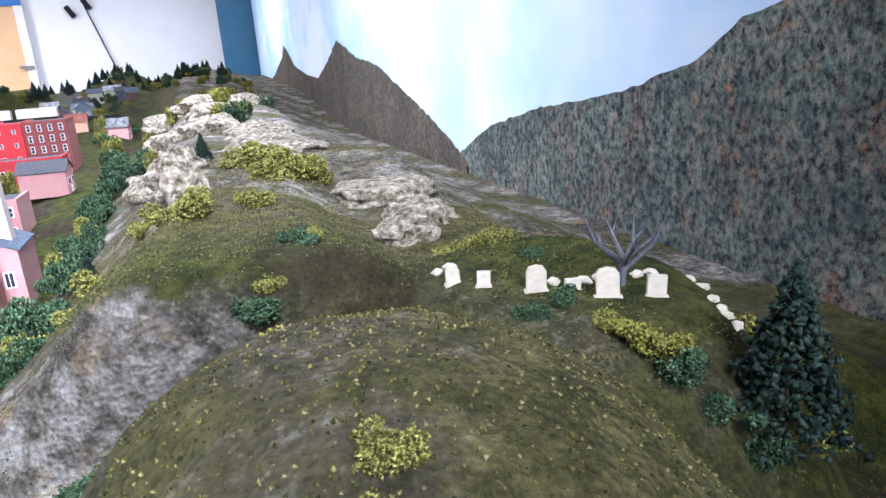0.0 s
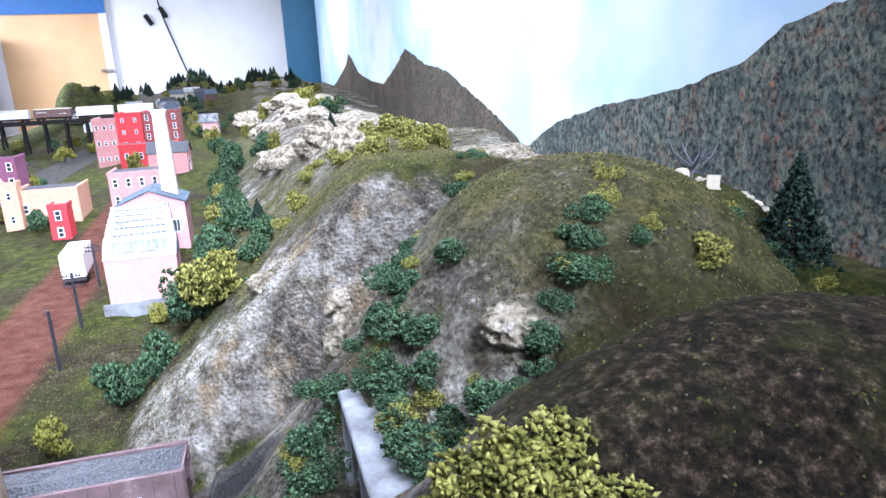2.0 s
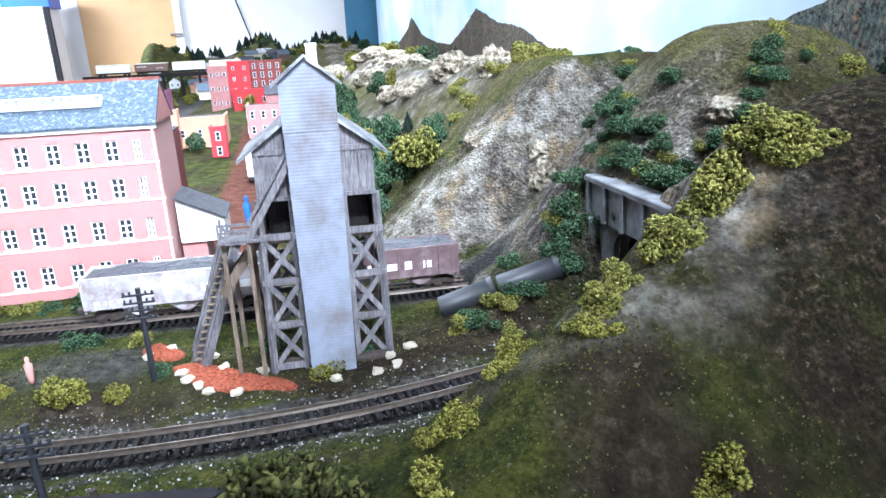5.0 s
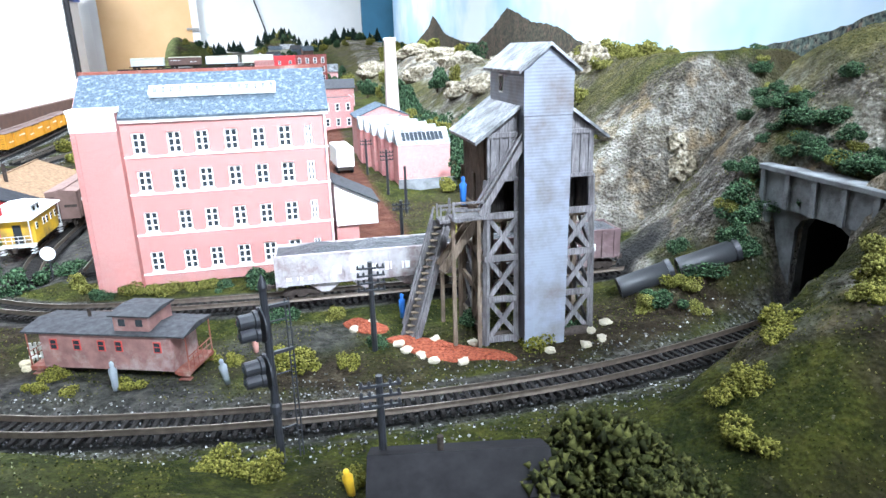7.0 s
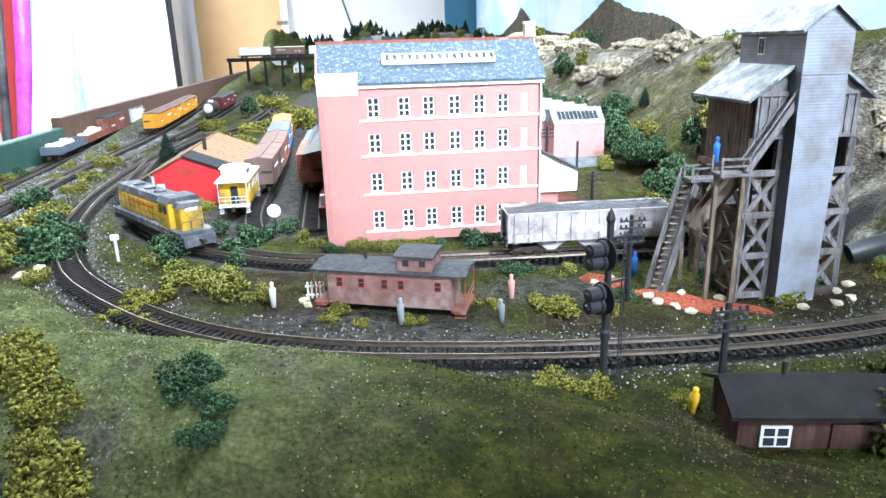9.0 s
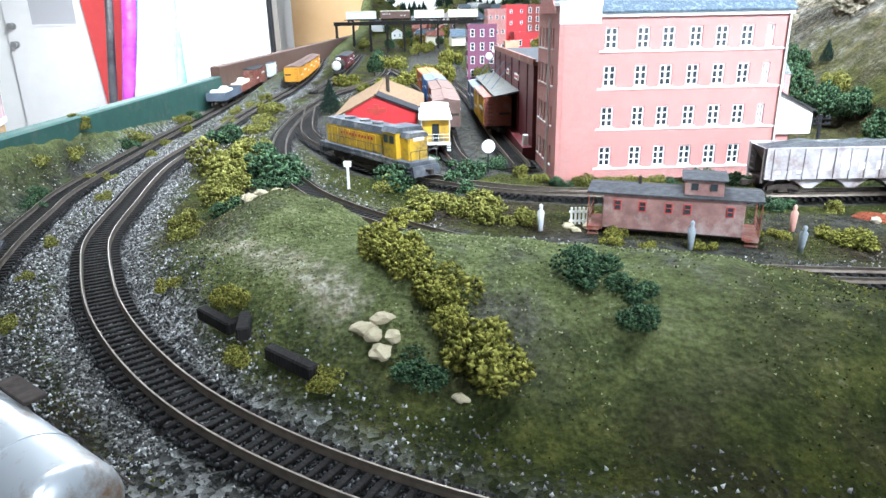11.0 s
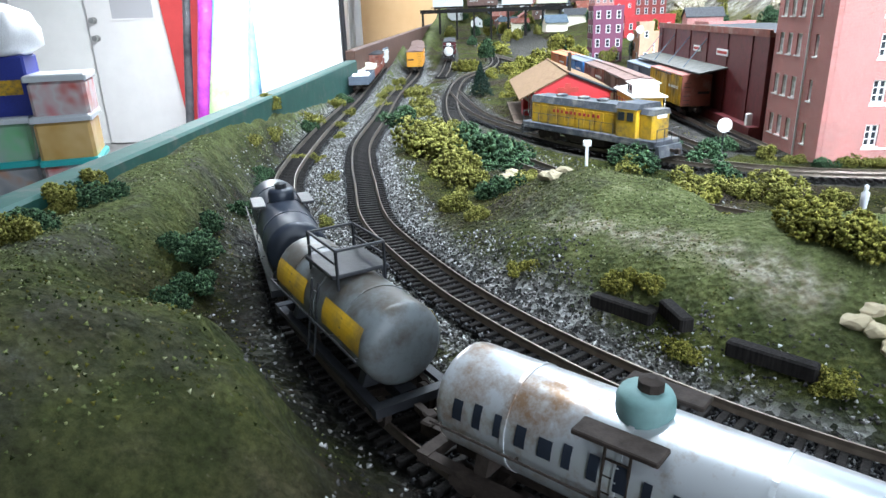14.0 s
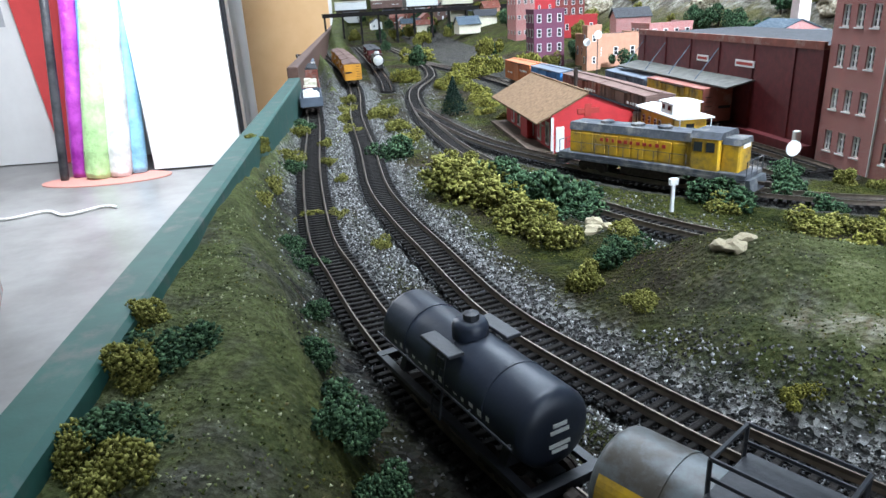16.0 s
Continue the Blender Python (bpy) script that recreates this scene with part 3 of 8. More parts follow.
# flat panels on the far wall
WOOD = Nodes("pale_orange_wood", 0.5)
WOOD.colour(WOOD.ramp(WOOD.noise(2.2, 6, 0.6), [(0.3, (0.66, 0.40, 0.19)), (0.7, (0.76, 0.50, 0.26))]))
TEAL = paint("teal_panel_paint", (0.03, 0.13, 0.21), 0.5, 0.08, 9)
RED = paint("red_door_panel", (0.62, 0.07, 0.07), 0.45, 0.05, 9)
DARK = paint("dark_gap", (0.02, 0.02, 0.022), 0.8)
BLACK = paint("weathered_black_paint", (0.02, 0.021, 0.025), 0.45, 0.3, 150)
IRON = paint("rusty_dark_iron", (0.045, 0.035, 0.03), 0.7, 0.35, 300)
RAIL_TOP = paint("worn_rail_steel", (0.15, 0.12, 0.095), 0.42, 0.25, 200, metal=0.7)
WHITE = paint("white_plastic", (0.78, 0.77, 0.74), 0.5, 0.05, 100)
GLASS = paint("dark_window_pane", (0.03, 0.035, 0.04), 0.15, 0.1, 50)
CREAM = paint("cream_paint", (0.6, 0.55, 0.42), 0.6)
SLATE = Nodes("slate_roof", 0.9)
SLATE.colour(SLATE.mix(SLATE.ramp(SLATE.noise(260, 3), [(0.5, 0.0), (0.72, 0.6)]), SLATE.ramp(SLATE.noise(700, 2), [(0.3, (0.035, 0.05, 0.065)), (0.7, (0.085, 0.11, 0.135))]), (0.24, 0.27, 0.29)))
SLATE.bump(SLATE.noise(900), 0.0005, 0.5)
TARPAPER = paint("grey_tar_roof", (0.05, 0.05, 0.053), 0.8, 0.35, 250)
TAN_ROOF = paint("tan_shingle_roof", (0.17, 0.105, 0.06), 0.8, 0.35, 260)


def brick_material(name, a, b, mortar, rows=420.0):
    m = Nodes(name, 0.75)
    t = m.tree.nodes.new("ShaderNodeTexBrick")
    swap = m.tree.nodes.new("ShaderNodeMapping")
    m.put(m.where, swap.inputs["Vector"])
    swap.inputs["Rotation"].default_value = (radians(90), 0, 0)
    m.put(swap.outputs[0], t.inputs["Vector"])
    t.inputs["Scale"].default_value = rows
    t.inputs["Mortar Size"].default_value = 0.03
    m.put(a, t.inputs["Color1"]), m.put(b, t.inputs["Color2"]), m.put(mortar, t.inputs["Mortar"])
    worn = m.mix(m.ramp(m.noise(55, 5, 0.7), [(0.5, 0.0), (0.75, 0.5)]), t.outputs["Color"], [min(1, c * 1.5) for c in a])
    m.colour(worn).bump(m.noise(900), 0.0004, 0.4)
    return m.mat


BRICK = brick_material("pink_red_brick", (0.44, 0.165, 0.145), (0.33, 0.11, 0.095), (0.52, 0.36, 0.33))
DARK_BRICK = brick_material("dark_red_brick", (0.26, 0.05, 0.045), (0.18, 0.035, 0.03), (0.3, 0.15, 0.13))
PINK_BRICK = brick_material("pale_pink_brick", (0.52, 0.22, 0.20), (0.42, 0.16, 0.15), (0.5, 0.32, 0.3))
ADOBE = paint("peach_stucco", (0.55, 0.30, 0.2), 0.85, 0.12, 90)
OXBLOOD = paint("oxblood_boards", (0.10, 0.012, 0.014), 0.6, 0.25, 120)
SIGNAL_RED = paint("bright_red_boards", (0.55, 0.03, 0.035), 0.55, 0.12, 120)


def timber(name, a, b, streak=900):
    m = Nodes(name, 0.85)
    stretch = m.tree.nodes.new("ShaderNodeMapping")
    m.put(m.where, stretch.inputs["Vector"])
    stretch.inputs["Scale"].default_value = (1, 1, 0.12)
    grain = m.noise(streak, 4, 0.6, stretch.outputs[0])
    m.colour(m.mix(m.ramp(m.noise(60, 4), [(0.4, 0.0), (0.7, 0.6)]), m.ramp(grain, [(0.3, a), (0.7, b)]), [x * 0.45 for x in a]))
    m.bump(grain, 0.0006, 0.6)
    return m.mat


GREY_WOOD = timber("weathered_grey_boards", (0.085, 0.078, 0.078), (0.22, 0.205, 0.21))
BROWN_WOOD = timber("stained_brown_timber", (0.10, 0.07, 0.05), (0.22, 0.17, 0.13))
TIE_WOOD = timber("creosoted_tie", (0.010, 0.009, 0.0085), (0.032, 0.028, 0.026))
TIN = Nodes("patched_tin_roof", 0.42, 0.25)
TIN.colour(TIN.ramp(TIN.noise(70, 6, 0.7), [(0.36, (0.06, 0.06, 0.06)), (0.5, (0.16, 0.165, 0.17)), (0.66, (0.36, 0.365, 0.37))]))
TIN.bump(TIN.wave(330, "Y"), 0.0006, 0.6)
SIDING = Nodes("blue_grey_lap_siding", 0.6)
SIDING.colour(SIDING.mix(SIDING.ramp(SIDING.noise(40, 5, 0.65), [(0.42, 0.0), (0.72, 0.8)]), (0.19, 0.21, 0.25), (0.10, 0.075, 0.06)))
SIDING.bump(SIDING.wave(150, "Z"), 0.0003, 0.35)

# ---------------------------------------------------------------- track
tie_mesh = Shape().soft_box(-0.0013, 0.0013, -0.0150, 0.0150, 0, 0.0022, 0.0003).mesh("tie", TIE_WOOD)


def along(line):
    t = np.gradient(line, axis=0)
    return t / np.linalg.norm(t, axis=1)[:, None]


def lay_track(name, line, label, close):
    """Rails and ties along a line; ties in the stretch close(x, y) are pieces of their own."""
    track = thing("railway_track", Matrix.Identity(4), label, "track", "tracks of the layout", kind="structure")
    way = along(line)
    side = np.stack([-way[:, 1], way[:, 0]], 1)
    for off in (-0.00825, 0.00825):
        p = line + off * side
        s = Shape()
        section = [(-0.0004, 0.0), (0.0004, 0.0), (0.0004, 0.0018), (-0.0004, 0.0018)]
        foot = [(-0.001, -0.0016), (0.001, -0.0016), (0.0004, 0.0), (-0.0004, 0.0)]
        for sec in (section, foot):
            k = len(s.v)
            for (a, b), (m, n) in zip(p, side):
                s.v += [(a + m * o, b + n * o, RAIL - 0.0018 + h) for o, h in sec]
            for i in range(len(p) - 1):
                q = k + i * 4
                s.f += [(q + j, q + (j + 1) % 4, q + 4 + (j + 1) % 4, q + 4 + j) for j in range(4)]
        part("rail", s, RAIL_TOP, track)
    rest = Shape()
    count = 0
    for (a, b), (m, n) in zip(line, way):
        jit = random.uniform(-1, 1)
        mm = pose(a, b, RAIL - 0.0056, 0, 0, math.degrees(math.atan2(n, m)) + jit)
        if close(a, b) and count < 280:
            count += 1
            part("tie", tie_mesh, None, track, "", mm)
        else:
            rest.box(-0.0013, 0.0013, -0.015, 0.015, 0, 0.0022, mm)
    if rest.v:
        tagged(part("far_ties", rest, TIE_WOOD, track), kind="stuff")
    return track


lay_track("a", LINE_A, "weathered model main track curving along the layout's edge", lambda x, y: y < 0.45 and x < -0.5)
lay_track("b", LINE_B, "outer siding track with rusty rails holding tank cars", lambda x, y: y < 0.45 and x < -0.5)
lay_track("c", LINE_C, "single track curving from the yard to the tunnel", lambda x, y: y < 0.3)
lay_track("d", LINE_D, "weedy spur track in front of the brick factory", lambda x, y: x > -0.95)
lay_track("e", LINE_E, "yard track with parked freight cars", lambda x, y: False)
lay_track("f", LINE_F, "warehouse track beside a loading canopy", lambda x, y: False)
lay_track("g", LINE_G, "short yard spur behind the switch", lambda x, y: False)


def on_line(line, x, y, back=False):
    k = int(np.argmin((line[:, 0] - x) ** 2 + (line[:, 1] - y) ** 2))
    w = along(line)[k]
    return pose(*line[k], RAIL, 0, 0, math.degrees(math.atan2(w[1], w[0])) + (180 if back else 0))


# ---------------------------------------------------------------- rolling stock, length along x, rail top at z = 0
wheel_mesh = Shape().lathe([(0.0052, -0.0012), (0.0052, -0.0006), (0.0047, -0.0004), (0.0047, 0.0014), (0.003, 0.0016)], 14).mesh("wheel", IRON)


def truck(car, x):
    s = Shape()
    for y in (-0.0105, 0.0105):
        s.prism([(-0.013, 0.003), (-0.013, 0.006), (-0.005, 0.0085), (0.005, 0.0085), (0.013, 0.006), (0.013, 0.003), (0.004, 0.0042), (0.003, 0.002), (-0.003, 0.002), (-0.004, 0.0042)],
                y - 0.001, y + 0.001, "y")
    s.box(-0.002, 0.002, -0.0105, 0.0105, 0.004, 0.008)
    bogie = part("truck", s, IRON, car, "rusty truck frame", pose(x, 0, 0))
    for dx in (-0.010, 0.010):
        for sgn in (-1, 1):
            part("wheel", wheel_mesh, None, bogie, "", pose(dx, sgn * 0.0085, 0.0047, 90 * sgn, 0, 0))
    return bogie


def couplers(car, half):
    for sgn in (-1, 1):
        s = Shape().box(0, 0.007, -0.0012, 0.0012, 0.007, 0.0095).soft_box(0.006, 0.0105, -0.002, 0.002, 0.006, 0.0105, 0.0006)
        part("coupler", s, IRON, car, "", pose(sgn * half, 0, 0, 0, 0, 0 if sgn > 0 else 180))


def bars(car, x0, x1, z, h, n, y, seed, material, label, thick=0.0003):
    """Lettering too worn to read: plain bars on a side at y."""
    r = random.Random(seed)
    w = (x1 - x0) / n
    for i in range(n):
        a = x0 + i * w
        part("lettering_bar", Shape().box(a + w * 0.12, a + w * r.uniform(0.5, 0.8), y - thick, y + thick, z, z + h * r.uniform(0.8, 1.0)), material, car, label)


def tank_car(m, body, ends, label, long=0.108, r=0.0135, dome=True, frame=None, stripe=None, letters=None, rack=False):
    car = thing("tank_car", m, label, "tank car", "tank cars on the siding")
    frame = frame or BLACK
    half = long / 2
    zc = 0.0125 + r
    rings = [(r * 0.55, -half), (r * 0.85, -half + 0.0012), (r * 0.98, -half + 0.003), (r, -half + 0.0045), (r, half - 0.0045), (r * 0.98, half - 0.003), (r * 0.85, half - 0.0012), (r * 0.55, half)]
    tank = part("tank", Shape().lathe(rings, 28, pose(0, 0, zc, 0, 90, 0)), body, car, "", None, True)
    for x in (-half * 0.55, 0, half * 0.55):
        part("tank_band", Shape().lathe([(r + 0.0003, -0.0006), (r + 0.0003, 0.0006)], 28, pose(x, 0, zc, 0, 90, 0)), body, tank)
    if dome:
        part("dome", Shape().lathe([(0.0066, -0.004), (0.0066, 0.0032), (0.0058, 0.0048), (0.003, 0.0056), (0.0012, 0.0058)], 18, pose(0, 0, zc + r)), ends, car, "", None, True)
        part("dome_hatch", Shape().lathe([(0.003, 0), (0.003, 0.0022), (0.001, 0.003)], 10, pose(0.001, 0, zc + r + 0.0056)), frame, car)
    deck = Shape()
    for y in (-0.0128, 0.0128):
        deck.box(-half - 0.004, half + 0.004, y - 0.0016, y + 0.0016, 0.0095, 0.0115)
    for x in (-half - 0.003, half + 0.003):
        deck.box(x - 0.002, x + 0.002, -0.0145, 0.0145, 0.0085, 0.0118)
    deck.box(-half, half, -0.003, 0.003, 0.007, 0.0115)
    part("frame", deck, frame, car)
    for x in (-half * 0.72, half * 0.72):
        part("saddle", Shape().prism([(-0.012, 0.011), (0.012, 0.011), (0.0095, 0.018), (0.004, 0.0145), (-0.004, 0.0145), (-0.0095, 0.018)], x - 0.002, x + 0.002, "x"), frame, car)
    for y in (-r - 0.0022, r + 0.0022):
        rail = Shape().rod((-half * 0.95, y, zc - 0.001), (half * 0.95, y, zc - 0.001), 0.0004, n=5)
        for x in np.linspace(-half * 0.9, half * 0.9, 5):
            rail.rod((x, y, zc - 0.001), (x, y * 0.92, zc - 0.001), 0.0004, n=4)
        part("handrail", rail, frame, car)
        lad = Shape()
        for dx in (-0.003, 0.003):
            lad.rod((dx, y * 1.02, 0.011), (dx, y * 0.75, zc + r * 0.8), 0.0004, n=4)
        for k in range(7):
            t = k / 7
            yy = y * 1.02 + (y * 0.75 - y * 1.02) * t
            zz = 0.011 + (zc + r * 0.8 - 0.011) * t
            lad.rod((-0.003, yy, zz), (0.003, yy, zz), 0.0003, n=4)
        part("ladder", lad, frame, car)
        if dome:
            part("step_board", Shape().soft_box(-0.010, 0.010, min(y * 0.55, y * 0.95), max(y * 0.55, y * 0.95), zc + r * 0.86, zc + r * 0.86 + 0.0012, 0.0003), frame, car)
    if rack:
        for x in (-0.013, 0.013):
            for y in (-0.009, 0.009):
                part("railing_post", Shape().rod((x, y, zc + r * 0.7), (x, y, zc + r + 0.011), 0.0006, n=5), frame, car)
            part("railing_bar", Shape().rod((x, -0.009, zc + r + 0.011), (x, 0.009, zc + r + 0.011), 0.0006, n=5), frame, car)
        for y in (-0.009, 0.009):
            for up in (0.011, 0.006):
                part("railing_bar", Shape().rod((-0.013, y, zc + r + up), (0.013, y, zc + r + up), 0.0006, n=5), frame, car)
        part("platform", Shape().soft_box(-0.013, 0.013, -0.011, 0.011, zc + r + 0.001, zc + r + 0.0022, 0.0004), frame, car)
    if stripe:
        s = Shape()
        for side in (1, -1):
            for sgn in (-1, 1):
                x0, x1 = (-half * 0.9, -half * 0.2) if sgn < 0 else (half * 0.2, half * 0.9)
                k = len(s.v)
                for a in np.linspace(-0.05, 0.6, 7):
                    for x in (x0, x1):
                        s.v.append((x, side * (r + 0.0003) * math.cos(a), zc + (r + 0.0003) * math.sin(a)))
                s.f += [(k + 2 * i, k + 2 * i + 1, k + 2 * i + 3, k + 2 * i + 2) for i in range(6)]
        part("stripe", s, stripe, car, "worn yellow panel")
    if letters:
        rr = random.Random(4)
        for side in (1, -1):
            n, w = letters[0] * 2, letters[1]
            for i in range(n):
                s = Shape()
                x0 = -w / 2 + w * i / n
                x1 = x0 + w / n * rr.uniform(0.3, 0.58)
                k = 0
                top = letters[3] + rr.uniform(-0.1, 0.04)
                for a in np.linspace(letters[2] + rr.uniform(0, 0.06), top, 5):
                    for x in (x0, x1):
                        s.v.append((x, side * (r + 0.0003) * math.cos(a), zc + (r + 0.0003) * math.sin(a)))
                s.f += [(k + 2 * j, k + 2 * j + 1, k + 2 * j + 3, k + 2 * j + 2) for j in range(4)]
                part("lettering_bar", s, letters[4], car, "faded lettering bar")
        for sgn in (-1, 1):
            for w, z in ((0.0052, 0.0035), (0.007, 0.0012), (0.008, -0.0035), (0.006, -0.0055)):
                part("end_marking", Shape().box(-0.0002, 0.0002, -w / 2, w / 2, z - 0.0006, z + 0.0006), letters[5] if len(letters) > 5 else WHITE, car, "small end marking bar", pose(sgn * (half + 0.0003), 0, zc))
    truck(car, -half * 0.68), truck(car, half * 0.68), couplers(car, half + 0.005)
    return car


SILVER = Nodes("rust_streaked_silver", 0.3, 0.55)
SILVER.colour(SILVER.mix(SILVER.ramp(SILVER.noise(38, 6, 0.75), [(0.47, 0.0), (0.63, 0.9)]), (0.62, 0.64, 0.66), (0.30, 0.165, 0.075)))
GREY_TANK = Nodes("grimy_grey_tank", 0.4)
GREY_TANK.colour(GREY_TANK.mix(GREY_TANK.ramp(GREY_TANK.noise(60, 6, 0.7), [(0.40, 0.0), (0.6, 0.9)]), (0.135, 0.15, 0.155), (0.06, 0.046, 0.032)))
NAVY = paint("blue_black_tank_paint", (0.018, 0.023, 0.035), 0.38, 0.3, 60)
YELLOW = paint("armour_yellow_paint", (0.72, 0.42, 0.02), 0.5, 0.15, 90, 0.62, (0.17, 0.115, 0.05))
PALE_GREEN = paint("faded_green_dome", (0.16, 0.28, 0.27), 0.6)
tank_car(on_line(LINE_B, -0.995, -0.298), NAVY, NAVY, "blue-black riveted tank car with white markings, on the siding", 0.098, 0.0138, letters=(7, 0.07, -0.1, 0.05, WHITE))
tank_car(on_line(LINE_B, -0.907, -0.373), GREY_TANK, GREY_TANK, "grimy grey tank car with yellow panel and railed platform", 0.088, 0.0145, dome=False, stripe=YELLOW, rack=True)
tank_car(on_line(LINE_B, -0.797, -0.430), SILVER.mat, PALE_GREEN, "rust-streaked silver tank car with faded dark lettering", 0.107, 0.0145, frame=IRON, letters=(7, 0.090, 0.08, 0.50, NAVY, IRON))


def load_heap(car, half, w, z, material, name="coal_load", seed=1):
    s, n, k = Shape(), 26, 7
    r = random.Random(seed)
    for i in range(n + 1):
        for j in range(k + 1):
            x, y = -half + 2 * half * i / n, -w + 2 * w * j / k
            edge = min(1, min(i, n - i) / 3) * min(1, min(j, k - j) / 2)
            s.v.append((x, y, z + edge * (0.0035 + r.uniform(-0.0007, 0.0012) + 0.0012 * math.sin(x * 130))))
    s.f = [(a * (k + 1) + b, (a + 1) * (k + 1) + b, (a + 1) * (k + 1) + b + 1, a * (k + 1) + b + 1) for a in range(n) for b in range(k)]
    return part(name, s, material, car)


COAL = Nodes("coal", 0.45)
COAL.colour(COAL.ramp(COAL.noise(700, 4), [(0.3, (0.006, 0.006, 0.007)), (0.75, (0.075, 0.078, 0.085))]))
COAL.bump(COAL.voronoi(600), 0.001, 0.9)
FADED = paint("chalky_faded_hopper", (0.40, 0.37, 0.37), 0.75, 0.25, 60, 0.45, (0.16, 0.10, 0.09))
BOXRED = paint("freight_car_brown", (0.20, 0.055, 0.035), 0.65, 0.2, 80, 0.3, (0.3, 0.22, 0.18))
HOPBROWN = paint("dusty_purple_brown", (0.13, 0.085, 0.085), 0.7, 0.25, 80, 0.3, (0.25, 0.2, 0.19))


def hopper_car(m, body, label, letters, long=0.148):
    car = thing("hopper_car", m, label, "hopper car", "coal hoppers on the spur")
    half = long / 2
    side_z0, side_z1 = 0.0135, 0.0385
    for y in (-0.0165, 0.0165):
        s = Shape().box(-half, half, y - 0.0006, y + 0.0006, side_z0, side_z1).box(-half, half, y - 0.0012, y + 0.0012, side_z1 - 0.001, side_z1 + 0.0008)
        panel = part("side_panel", s, body, car)
        for k in range(12):
            x = -half + long * (k + 0.5) / 12
            part("rib", Shape().box(x - 0.0007, x + 0.0007, y - 0.0017, y + 0.0017, side_z0, side_z1), body, panel)
        bars(car, -half * 0.4, half * 0.75, 0.021, 0.007, letters, y * 1.05, 3, WHITE, "faded white lettering bar")
        bars(car, -half * 0.9, -half * 0.55, 0.018, 0.003, 3, y * 1.05, 4, WHITE, "faded white lettering bar")
    for sgn in (-1, 1):
        e = Shape().prism([(sgn * half, side_z1), (sgn * (half - 0.001), side_z1), (sgn * (half - 0.022), 0.012), (sgn * (half - 0.021), 0.012)], -0.016, 0.016, "y")
        part("slope_sheet", e, body, car)
        lad = Shape()
        for y in (-0.013, 0.013):
            lad.box(sgn * half - 0.0006, sgn * half + 0.0006, y - 0.0012, y + 0.0012, 0.010, side_z1)
        for k in range(5):
            lad.rod((sgn * half, 0.006, 0.013 + k * 0.005), (sgn * half, 0.0165, 0.013 + k * 0.005), 0.0004, n=4)
            lad.rod((sgn * (half - 0.004), 0.0172, 0.013 + k * 0.005), (sgn * (half - 0.009), 0.0172, 0.013 + k * 0.005), 0.0004, n=4)
            lad.rod((sgn * (half - 0.004), -0.0172, 0.013 + k * 0.005), (sgn * (half - 0.009), -0.0172, 0.013 + k * 0.005), 0.0004, n=4)
        part("end_frame", lad, body, car)
    part("centre_sill", Shape().box(-half, half, -0.003, 0.003, 0.008, 0.0125).box(-half, half, -0.0155, 0.0155, 0.0125, 0.0138), IRON, car)
    for x in (-0.035, 0, 0.035):
        part("hopper_bay", Shape().prism([(x - 0.014, 0.0125), (x + 0.014, 0.0125), (x + 0.003, 0.005), (x - 0.003, 0.005)], -0.013, 0.013, "y"), body, car)
    load_heap(car, half - 0.001, 0.0158, side_z1 - 0.001, COAL.mat)
    truck(car, -half * 0.74), truck(car, half * 0.74), couplers(car, half)
    return car


hopper_car(on_line(LINE_D, -0.468, 0.074), FADED, "chalky grey hopper car heaped with coal beside the tower", 6)
hopper_car(on_line(LINE_D, -0.318, 0.120), HOPBROWN, "dusty brown hopper car with coal under the tower", 5, 0.135)


